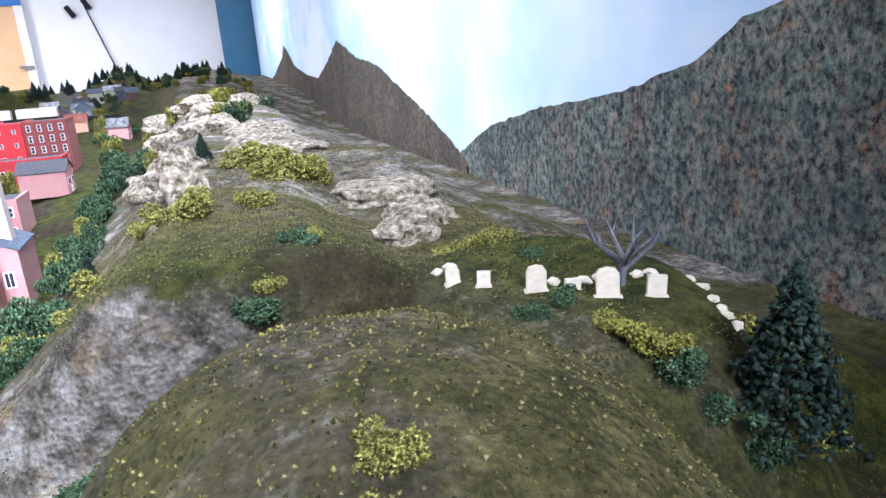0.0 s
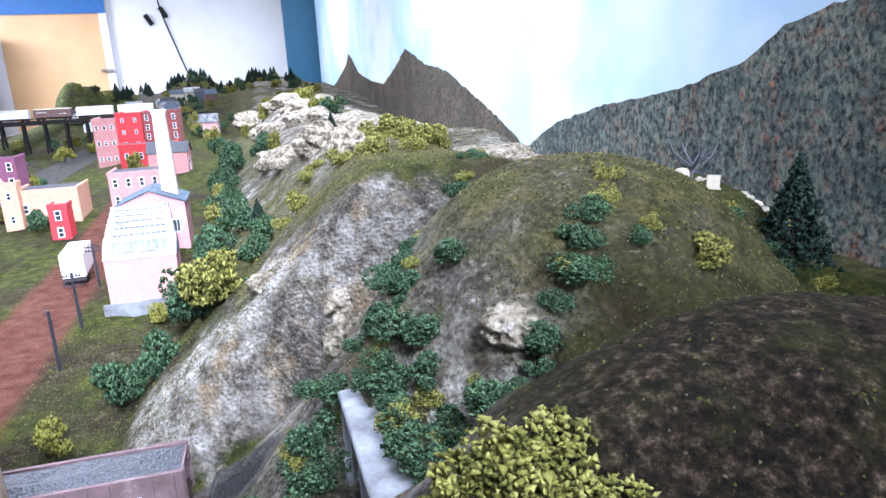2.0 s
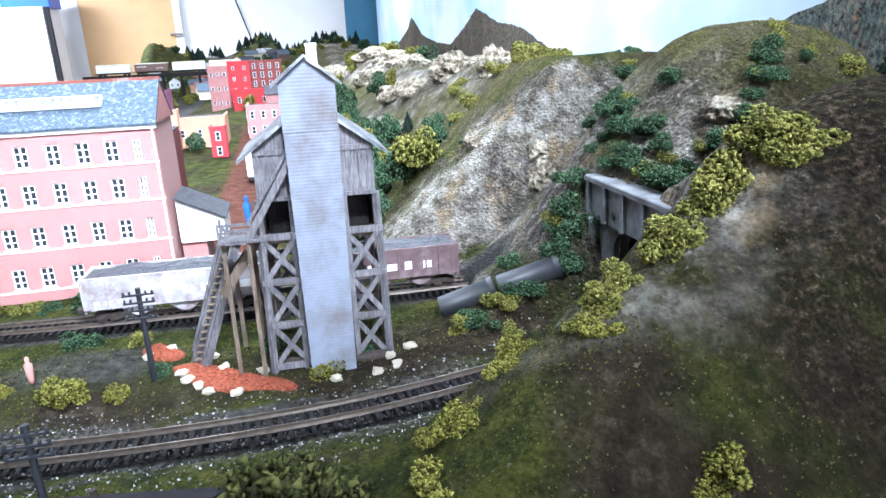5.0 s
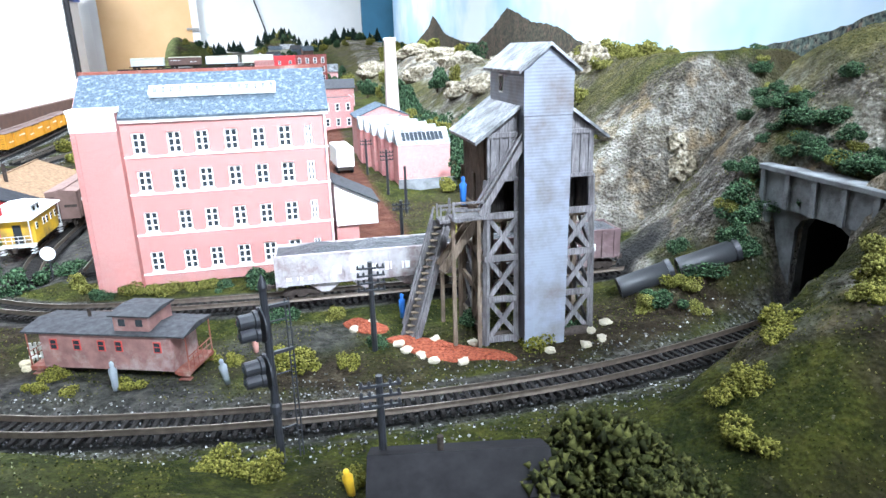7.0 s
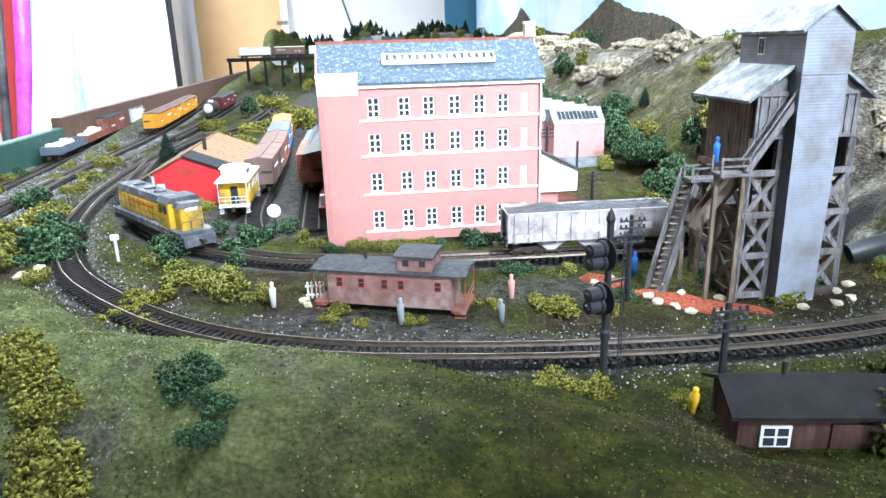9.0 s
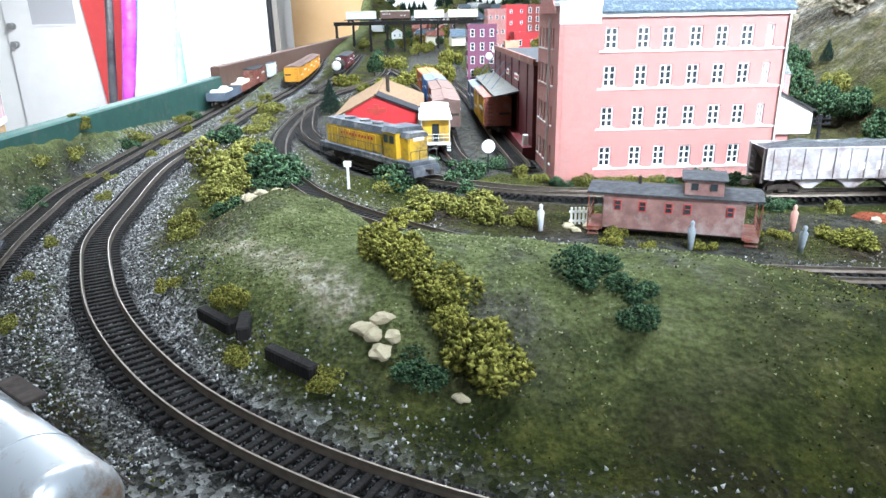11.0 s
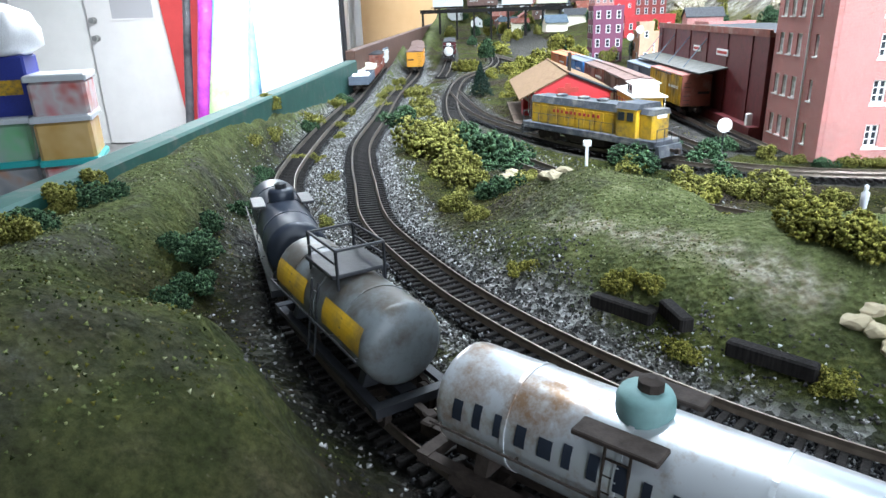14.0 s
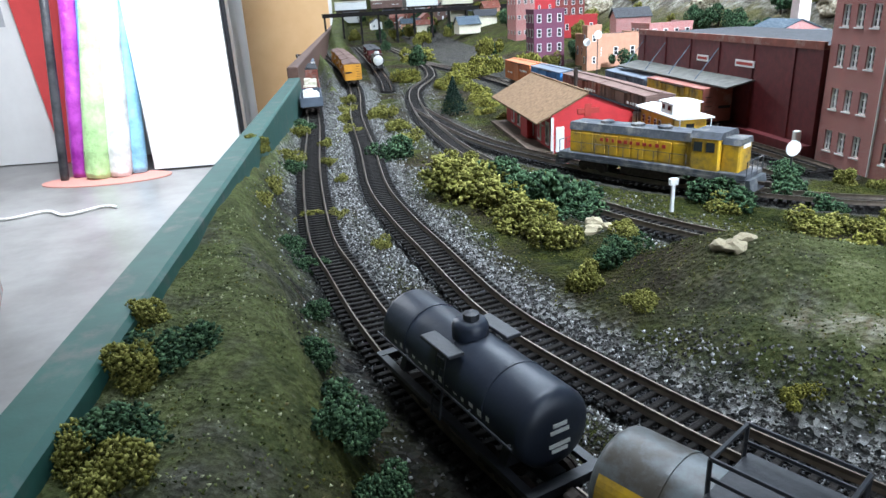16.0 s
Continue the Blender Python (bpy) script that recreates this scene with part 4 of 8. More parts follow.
def box_car(m, body, roof, label, long=0.14, letters=5, door=None, high=0.047, ends=None):
    car = thing("box_car", m, label, "box car", "freight cars in the yard")
    half = long / 2
    part("body", Shape().soft_box(-half, half, -0.0172, 0.0172, 0.012, high - 0.003, 0.0006), body, car)
    part("roof", Shape().prism([(-0.0178, high - 0.0032), (0.0178, high - 0.0032), (0.0178, high - 0.0022), (0, high), (-0.0178, high - 0.0022)], -half, half, "x"), roof, car)
    part("roof_walk", Shape().box(-half, half, -0.003, 0.003, high + 0.0002, high + 0.001), roof, car)
    for y in (-0.0178, 0.0178):
        d = part("sliding_door", Shape().soft_box(-0.014, 0.014, y - 0.0008, y + 0.0008, 0.0135, high - 0.0045, 0.0002), door or body, car)
        part("door_rail", Shape().box(-0.03, 0.03, y - 0.0012, y + 0.0012, high - 0.0046, high - 0.0038), IRON, d)
        for k in (-1, 1):
            ribs = Shape()
            for i in range(5):
                x = k * (0.018 + (half - 0.02) * i / 4.5)
                ribs.box(x - 0.0005, x + 0.0005, y - 0.0004, y + 0.0004, 0.0125, high - 0.0038)
            part("ribs", ribs, body, car)
        bars(car, -half * 0.85, -0.02, 0.031, 0.0032, letters, y * 1.025, 5, WHITE, "white lettering bar")
        bars(car, 0.022, half * 0.8, 0.024, 0.0025, 2, y * 1.025, 6, WHITE, "white lettering bar")
    for sgn in (-1, 1):
        lad = Shape()
        for k in range(6):
            lad.rod((sgn * (half + 0.0007), 0.007, 0.014 + k * 0.005), (sgn * (half + 0.0007), 0.0145, 0.014 + k * 0.005), 0.0004, n=4)
        lad.box(sgn * half - 0.0008, sgn * half + 0.0008, -0.0155, -0.002, 0.026, 0.029)
        part("end_ladder", lad, IRON, car)
        if ends:
            part("end_panel", Shape().box(sgn * half - 0.0005, sgn * half + 0.0005, -0.0173, 0.0173, 0.0122, high - 0.0032), ends, car, "brown end panel")
    part("underframe", Shape().box(-half * 0.97, half * 0.97, -0.006, 0.006, 0.007, 0.0122).box(-0.03, 0.03, -0.012, 0.012, 0.005, 0.008), IRON, car)
    truck(car, -half * 0.72), truck(car, half * 0.72), couplers(car, half)
    return car


AMBER = paint("orange_yellow_freight_paint", (0.62, 0.27, 0.02), 0.5, 0.15, 60)
BLUE = paint("blue_freight_paint", (0.03, 0.16, 0.42), 0.55, 0.2, 60)
GREY = paint("grey_freight_paint", (0.09, 0.11, 0.14), 0.6, 0.2, 60)
ORANGE = paint("orange_freight_paint", (0.5, 0.14, 0.035), 0.6, 0.2, 60)
DUST = paint("dusty_pink_brown", (0.15, 0.095, 0.08), 0.75, 0.2, 80)


def caboose(m, body, roof, ends, label, high=0.040, wheels=True, long=0.098, win=None, top=None):
    car = thing("caboose", m, label, "caboose")
    half, base = long / 2, 0.011
    part("body", Shape().soft_box(-half, half, -0.0165, 0.0165, base, high - 0.003, 0.0006), body, car)
    part("roof", Shape().prism([(-0.0185, high - 0.004), (0.0185, high - 0.004), (0.0185, high - 0.0028), (0, high), (-0.0185, high - 0.0028)], -half - 0.011, half + 0.011, "x"), roof, car)
    cx = half * 0.42
    cup = part("cupola", Shape().soft_box(cx - 0.0125, cx + 0.0125, -0.0140, 0.0140, high - 0.002, high + 0.0085, 0.0005), top or body, car)
    part("cupola_roof", Shape().prism([(-0.0158, high + 0.008), (0.0158, high + 0.008), (0.0158, high + 0.009), (0, high + 0.0108), (-0.0158, high + 0.009)], cx - 0.0145, cx + 0.0145, "x"), roof, cup)
    for y in (-0.0166, 0.0166):
        for x in (-half * 0.78, -half * 0.42, -0.002, half * 0.22, half * 0.8):
            w = part("window", Shape().box(x - 0.0026, x + 0.0026, y - 0.0004, y + 0.0004, 0.024, 0.0315), win or WHITE, car)
            part("pane", Shape().box(x - 0.0019, x + 0.0019, y - 0.0007, y + 0.0007, 0.0248, 0.0277).box(x - 0.0019, x + 0.0019, y - 0.0007, y + 0.0007, 0.0283, 0.0308), GLASS, w)
        for x in (cx - 0.006, cx + 0.006):
            part("cupola_pane", Shape().box(x - 0.0022, x + 0.0022, y * 0.85 - 0.0006, y * 0.85 + 0.0006, high + 0.0015, high + 0.006), GLASS, cup)
    for sgn in (-1, 1):
        x = sgn * half
        part("platform", Shape().box(min(x, x + sgn * 0.0105), max(x, x + sgn * 0.0105), -0.0165, 0.0165, base - 0.002, base), ends, car)
        rail = Shape()
        xe = x + sgn * 0.010
        for y in (-0.0155, 0.0155):
            rail.rod((xe, y, base), (xe, y, high - 0.004), 0.0005, n=5)
        rail.rod((xe, -0.0155, base + 0.01), (xe, 0.0155, base + 0.01), 0.0004, n=5).rod((xe, -0.0155, base + 0.006), (xe, 0.0155, base + 0.006), 0.0004, n=5)
        for y in (-0.009, -0.003, 0.003, 0.009):
            rail.rod((xe, y, base), (xe, y, base + 0.01), 0.0003, n=4)
        part("end_railing", rail, ends, car)
        for y in (-0.0145, 0.0145):
            for k in range(3):
                part("step", Shape().box(xe - sgn * 0.008, xe, y - 0.0022, y + 0.0022, base - 0.003 - k * 0.003, base - 0.0024 - k * 0.003), ends, car)
        part("end_door", Shape().box(x - 0.0004, x + 0.0004, -0.004, 0.004, base, base + 0.02), GLASS if win is None else body, car)
    part("stove_pipe", Shape().rod((-half * 0.5, 0.005, high - 0.002), (-half * 0.5, 0.005, high + 0.005), 0.0012), IRON, car)
    part("underframe", Shape().box(-half, half, -0.005, 0.005, 0.006, base), IRON, car)
    if wheels:
        truck(car, -half * 0.66), truck(car, half * 0.66), couplers(car, half + 0.008)
    return car


RUSTBROWN = paint("chipped_brown_boards", (0.23, 0.125, 0.11), 0.8, 0.25, 120, 0.35, (0.36, 0.3, 0.28))
RED_TRIM = paint("red_window_trim", (0.4, 0.04, 0.03), 0.6)
WHITE_TRIM = paint("silver_white_paint", (0.66, 0.66, 0.64), 0.5)
caboose(pose(-0.603, -0.068, 1.0755, 0, 0, -1.5), RUSTBROWN, TARPAPER, BOXRED, "derelict brown caboose body with dark tar roof, set among weeds", 0.0395, False, 0.092, RED_TRIM)
caboose(at(-0.752, 0.475, RAIL, -90), YELLOW, WHITE_TRIM, WHITE_TRIM, "yellow caboose with silver roof and cupola in the yard", 0.041, True, 0.075, None, WHITE_TRIM)

for k, (paint_, roof_, words) in enumerate(((DUST, DUST, "dusty brown box car behind the yellow caboose"), (BOXRED, DUST, "faded red-brown box car in the yard row"), (BLUE, GREY, "blue box car in the yard row"), (ORANGE, ORANGE, "orange box car at the end of the yard row"))):
    box_car(on_line(LINE_E, *xy(-0.745 - 0.012 * k, 0.605 + 0.148 * k)), paint_, roof_, words)
box_car(on_line(LINE_F, *xy(-0.672, 0.605)), YELLOW, BOXRED, "yellow box car with brown roof and ends at the warehouse", 0.14, 5, YELLOW, 0.05, BOXRED)
box_car(on_line(LINE_F, *xy(-0.675, 0.755)), GREY, GREY, "blue-grey box car under the warehouse canopy")


def gondola(m, body, label, load, seed):
    car = thing("gondola_car", m, label, "gondola car", "freight cars in the yard")
    half = 0.07
    for y in (-0.0165, 0.0165):
        s = Shape().box(-half, half, y - 0.0006, y + 0.0006, 0.012, 0.025)
        for k in range(11):
            x = -half + 0.14 * (k + 0.5) / 11
            s.box(x - 0.0007, x + 0.0007, y - 0.0013, y + 0.0013, 0.012, 0.025)
        part("side_panel", s, body, car)
    for x in (-half, half):
        part("end_panel", Shape().box(x - 0.0008, x + 0.0008, -0.0165, 0.0165, 0.012, 0.026), body, car)
    part("floor", Shape().box(-half, half, -0.016, 0.016, 0.011, 0.0135), IRON, car)
    r = random.Random(seed)
    for k in range(12):
        x, y, q = r.uniform(-0.055, 0.055), r.uniform(-0.008, 0.008), r.uniform(0.005, 0.009)
        part("crate", Shape().soft_box(x - q, x + q, y - q * 0.8, y + q * 0.8, 0.0136, 0.0136 + q * r.uniform(1.4, 2.2), 0.0012), load, car, "pale crate")
    truck(car, -0.05), truck(car, 0.05), couplers(car, half)
    return car


gondola(on_line(LINE_B, -1.392, 0.53), GREY, "blue-grey gondola car loaded with pale crates", WHITE, 2)
gondola(on_line(LINE_B, -1.452, 0.67), BOXRED, "brown gondola car with pale scrap load", CREAM, 5)
box_car(on_line(LINE_B, -1.512, 0.81), BOXRED, TARPAPER, "brown box car at the yard's side board")
box_car(on_line(LINE_B, -1.60, 1.01), WHITE_TRIM, GREY, "pale grey covered car at the yard's side board")
for k in range(4):
    box_car(on_line(LINE_A, -1.50 - 0.060 * k, 0.88 + 0.137 * k), AMBER, DUST, "yellow passenger-style car on the far main track")
tank_car(on_line(LINE_G, -1.485, 1.19), IRON, WHITE_TRIM, "dark tank car with white end on the yard spur", 0.1, 0.0138, letters=())
part("tank_end", Shape().lathe([(0.0125, 0), (0.012, 0.0015), (0.008, 0.0028), (0.002, 0.0032)], 20, pose(0.0505, 0, 0.0263, 0, 90, 0)), WHITE_TRIM,
     [o for o in scene.objects if o.name.startswith("tank_car") and not o.parent][-1], "white domed end", None, True)
for k in range(2):
    box_car(on_line(LINE_G, -1.545 - 0.06 * k, 1.33 + 0.14 * k), OXBLOOD, TARPAPER, "dark red box car behind the tank car on the spur")


def diesel(m):
    e = thing("diesel_locomotive", m, "yellow and grey diesel road switcher with dusty trucks", "locomotive")
    half = 0.086
    GREYTOP = paint("dusty_engine_grey", (0.075, 0.08, 0.09), 0.75, 0.3, 90, 0.35, (0.25, 0.23, 0.2))
    part("frame", Shape().soft_box(-half, half, -0.0168, 0.0168, 0.0125, 0.0165, 0.0006).box(-half * 0.95, half * 0.95, -0.0172, 0.0172, 0.0105, 0.0128), GREYTOP, e)
    part("long_hood", Shape().soft_box(-half + 0.009, half - 0.045, -0.0118, 0.0118, 0.0165, 0.0385, 0.0008), YELLOW, e)
    part("hood_roof", Shape().prism([(-0.0122, 0.0365), (0.0122, 0.0365), (0.0105, 0.0432), (-0.0105, 0.0432)], -half + 0.0085, half - 0.0449, "x"), GREYTOP, e)
    for k in range(9):
        x = -half + 0.016 + k * 0.0125
        for y in (-0.0121, 0.0121):
            part("hood_door", Shape().soft_box(x - 0.0052, x + 0.0052, y - 0.0005, y + 0.0005, 0.018, 0.0345, 0.0002), YELLOW, e)
    cab = part("cab", Shape().soft_box(half - 0.0448, half - 0.0225, -0.0160, 0.0160, 0.0165, 0.0415, 0.0006), YELLOW, e)
    part("cab_roof", Shape().prism([(-0.0168, 0.0412), (0.0168, 0.0412), (0.013, 0.0462), (-0.013, 0.0462)], half - 0.046, half - 0.021, "x"), GREYTOP, cab)
    for y in (-0.0161, 0.0161):
        for x in (half - 0.039, half - 0.029):
            part("cab_window", Shape().box(x - 0.0034, x + 0.0034, y - 0.0005, y + 0.0005, 0.031, 0.0385), GLASS, cab)
    part("short_hood", Shape().soft_box(half - 0.0224, half - 0.008, -0.0112, 0.0112, 0.0165, 0.0385, 0.0012), YELLOW, e)
    part("nose_roof", Shape().prism([(-0.0118, 0.0372), (0.0118, 0.0372), (0.0095, 0.042), (-0.0095, 0.042)], half - 0.0223, half - 0.0075, "x"), GREYTOP, e)
    part("number_board", Shape().box(half - 0.0082, half - 0.0072, -0.006, 0.006, 0.0345, 0.0375), WHITE, e)
    for x in (-0.045, -0.015, 0.01):
        part("roof_fan", Shape().lathe([(0.006, 0), (0.006, 0.002), (0.0035, 0.0026)], 14, pose(x, 0, 0.0433)), GREYTOP, e)
    part("fuel_tank", Shape().soft_box(-0.024, 0.024, -0.0135, 0.0135, 0.003, 0.0125, 0.002), IRON, e)
    for y in (-0.0162, 0.0162):
        s = Shape()
        for x in np.linspace(-half + 0.01, half - 0.048, 9):
            s.rod((x, y, 0.0165), (x, y, 0.0265), 0.0003, n=4)
        s.rod((-half + 0.01, y, 0.0265), (half - 0.048, y, 0.0265), 0.0003, n=4)
        part("handrail", s, GREYTOP, e)
        bars(e, -0.045, 0.02, 0.029, 0.0032, 11, y * 0.785, 9, RED_TRIM, "small red lettering bar")
    for sgn in (-1, 1):
        s = Shape()
        for y in (-0.015, -0.005, 0.005, 0.015):
            s.rod((sgn * half, y, 0.012), (sgn * half, y, 0.0265), 0.0004, n=4)
        s.rod((sgn * half, -0.015, 0.0265), (sgn * half, 0.015, 0.0265), 0.0004, n=4)
        part("end_railing", s, GREYTOP, e)
        part("pilot", Shape().prism([(sgn * half, 0.0125), (sgn * (half + 0.003), 0.0125), (sgn * (half + 0.005), 0.003), (sgn * half, 0.003)], -0.0155, 0.0155, "y"), GREYTOP, e)
        for y in (-0.0155, 0.0155):
            st = Shape()
            for k in range(3):
                st.box(min(sgn * half, sgn * (half - 0.006)), max(sgn * half, sgn * (half - 0.006)), y - 0.002, y + 0.002, 0.0105 - k * 0.003, 0.0111 - k * 0.003)
            part("steps", st, GREYTOP, e)
    truck(e, -half * 0.62), truck(e, half * 0.62), couplers(e, half + 0.003)
    return e


diesel(on_line(LINE_D, -0.893, 0.082))

# ---------------------------------------------------------------- the brick factory
def window_wall(u0, u1, z0, z1, holes, t, axis_y):
    """A wall from u0 to u1 with thickness t behind y = axis_y, with openings (u, z, half width, half height)."""
    s = Shape()
    rows = sorted({round(h[1], 5) for h in holes})
    zs = z0
    for z in rows:
        row = sorted(h for h in holes if abs(h[1] - z) < 1e-4)
        hh = row[0][3]
        s.box(u0, u1, axis_y, axis_y + t, zs, z - hh)
        x = u0
        for u, _, hw, _ in row:
            s.box(x, u - hw, axis_y, axis_y + t, z - hh, z + hh)
            x = u + hw
        s.box(x, u1, axis_y, axis_y + t, z - hh, z + hh)
        zs = z + hh
    s.box(u0, u1, axis_y, axis_y + t, zs, z1)
    return s


def sash_mesh(hw, hh, cols, rows):
    """Frame, pane, sill and muntins (with their places) of a sash window."""
    b, f = 0.0011, Shape()
    ring = lambda x, z, y: [(-x, y, -z), (x, y, -z), (x, y, z), (-x, y, z)]
    f.v = ring(hw, hh, 0) + ring(hw - b, hh - b, 0) + ring(hw, hh, 0.0012) + ring(hw - b, hh - b, 0.0012)
    for i in range(4):
        j = (i + 1) % 4
        f.f += [(i, j, 4 + j, 4 + i), (8 + i, 12 + i, 12 + j, 8 + j), (i, 8 + i, 8 + j, j), (4 + i, 4 + j, 12 + j, 12 + i)]
    bars_ = []
    for i in range(1, cols):
        bars_.append((Shape().box(-0.0009, 0.0009, 0.0002, 0.001, -hh + b, hh - b).mesh("muntin", WHITE), (-hw + 2 * hw * i / cols, 0, 0)))
    flat = Shape().box(-hw + b, hw - b, 0.0003, 0.0009, -0.0005, 0.0005).mesh("muntin", WHITE)
    bars_ += [(flat, (0, 0, -hh + 2 * hh * i / rows)) for i in range(1, rows)]
    return f.mesh("window", WHITE), Shape().box(-hw, hw, 0.0013, 0.0017, -hh, hh).mesh("pane", GLASS), Shape().box(-hw - 0.001, hw + 0.001, -0.0022, 0.0004, -hh - 0.0012, -hh).mesh("sill", WHITE), bars_


def put_windows(house, holes, y, kinds):
    for u, z, hw, hh in holes:
        key = (round(hw, 5), round(hh, 5))
        if key not in kinds:
            kinds[key] = sash_mesh(hw, hh, 2 if hw > 0.003 else 1, 3)
        w = part("window", kinds[key][0], None, house, "white many-paned sash", pose(u, y + 0.0012, z))
        part("pane", kinds[key][1], None, w)
        part("sill", kinds[key][2], None, w)
        for mesh, place in kinds[key][3]:
            part("muntin", mesh, None, w, "", pose(*place))


KINDS = {}


def factory():
    f = thing("factory", at(-0.434, 0.307, GROUND), "four-storey pink-red brick factory with slate roof and white sashes", "factory")
    W, D, H = 0.174, 0.091, 0.151
    rows = [0.022, 0.059, 0.096, 0.129]
    cols = [0.243, 0.375, 0.517, 0.653, 0.785]
    holes = [(-W + W * c, z, 0.0056, 0.0092) for z in rows for c in cols]
    small = [(-W + W * 0.905, z, 0.0032, 0.0092) for z in rows]
    narrow = [(-W + W * 0.078, z, 0.0056, 0.0092) for z in rows]
    part("front_wall", window_wall(-W, 0, 0, H, holes + small + narrow, 0.004, 0), BRICK, f)
    put_windows(f, holes + small + narrow, 0, KINDS)
    deep = 0.096
    side = [(-y, z, 0.0046, 0.0092) for z in rows for y in (0.082, 0.065, 0.047)] + [(-0.015, z, 0.003, 0.0085) for z in rows]
    outer = pose(-W - 0.036, 0, 0, 0, 0, -90)
    part("side_wall", window_wall(-deep, 0.012, 0, H, side, 0.004, 0), BRICK, f, "", outer)
    first = len(f.children)
    put_windows(f, side, 0, KINDS)
    for o in f.children[first:]:
        o.matrix_basis = outer @ o.matrix_basis
    part("side_wall", Shape().box(-0.004, 0, 0.004, deep, 0, H), BRICK, f)
    part("back_wall", Shape().box(-W - 0.032, -0.004, deep - 0.004, deep, 0, H), BRICK, f)
    for z in rows:
        part("stone_band", Shape().box(-W, 0.0006, -0.0011, 0.0004, z - 0.0122, z - 0.0106), WHITE, f, "pale stone course")
    part("cornice", Shape().box(-W - 0.001, 0.002, -0.0025, 0.0006, H - 0.004, H), WHITE, f, "white cornice")
    ov = 0.004
    slope = Shape().prism([(-ov, H - 0.001), (D / 2, H + 0.034), (D + ov, H - 0.001), (D + ov, H + 0.001), (D / 2, H + 0.0365), (-ov, H + 0.001)], -W - 0.036, 0.003, "x")
    part("roof", slope, SLATE, f, "blue-grey slate roof")
    part("ridge_cap", Shape().box(-W - 0.037, 0.004, D / 2 - 0.0015, D / 2 + 0.0015, H + 0.0355, H + 0.0382), BOXRED, f)
    for x in (-W - 0.0355, 0.0025):
        part("gable", Shape().prism([(0, H), (D, H), (D / 2, H + 0.0335)], x - 0.0022, x, "x"), BRICK, f)
    ang = math.degrees(math.atan2(0.0355, D / 2 + ov))
    lean = pose(0, 0.019, H + 0.0195, ang, 0, 0)
    light = part("skylight", Shape().soft_box(-W * 0.86, -W * 0.24, -0.0062, 0.0062, -0.0005, 0.0032, 0.0004, lean), WHITE, f, "long white skylight")
    for k in range(15):
        x = -W * 0.85 + W * 0.61 * (k + 0.5) / 15
        part("skylight_pane", Shape().box(x - 0.0018, x + 0.0018, -0.0042, 0.0042, 0.0033, 0.0036, lean), GLASS, light)
    part("stair_tower", Shape().box(-W - 0.0318, -W, -0.012, 0.006, 0, H).box(-W - 0.036, -W, -0.012, 0.032, H + 0.0002, 0.157), BRICK, f, "plain brick stair tower")
    part("tower_cap", Shape().soft_box(-W - 0.037, -W + 0.001, -0.013, 0.033, 0.157, 0.1605, 0.0005).box(-W - 0.0362, -W + 0.0002, -0.0122, -0.0118, 0.142, 0.157), WHITE, f, "white cap course")
    part("downpipe", Shape().rod((-0.0015, -0.0025, 0.001), (-0.0015, -0.0025, H - 0.004), 0.0009), WHITE, f)
    part("downpipe", Shape().rod((-W - 0.0375, 0.027, 0.001), (-W - 0.0375, 0.027, H - 0.004), 0.0009), WHITE, f)
    return f


factory()


def loading_shed():
    f = thing("loading_shed", at(-0.430, 0.330, GROUND), "small brick lean-to with white boarded upper walls", "shed")
    part("base_wall", Shape().box(0, 0.022, 0, 0.05, 0, 0.036), BRICK, f)
    part("upper_wall", Shape().prism([(0, 0.036), (0.041, 0.036), (0.041, 0.058), (0, 0.078)], -0.004, 0.054, "y"), WHITE, f, "white boarded walls")
    part("roof", Shape().prism([(-0.001, 0.0785), (0.0435, 0.0568), (0.0435, 0.0583), (-0.001, 0.0805)], -0.007, 0.057, "y"), TARPAPER, f)
    part("dock_door", Shape().box(0.004, 0.018, -0.0012, 0.0004, 0, 0.02), WHITE, f)
    return f


loading_shed()


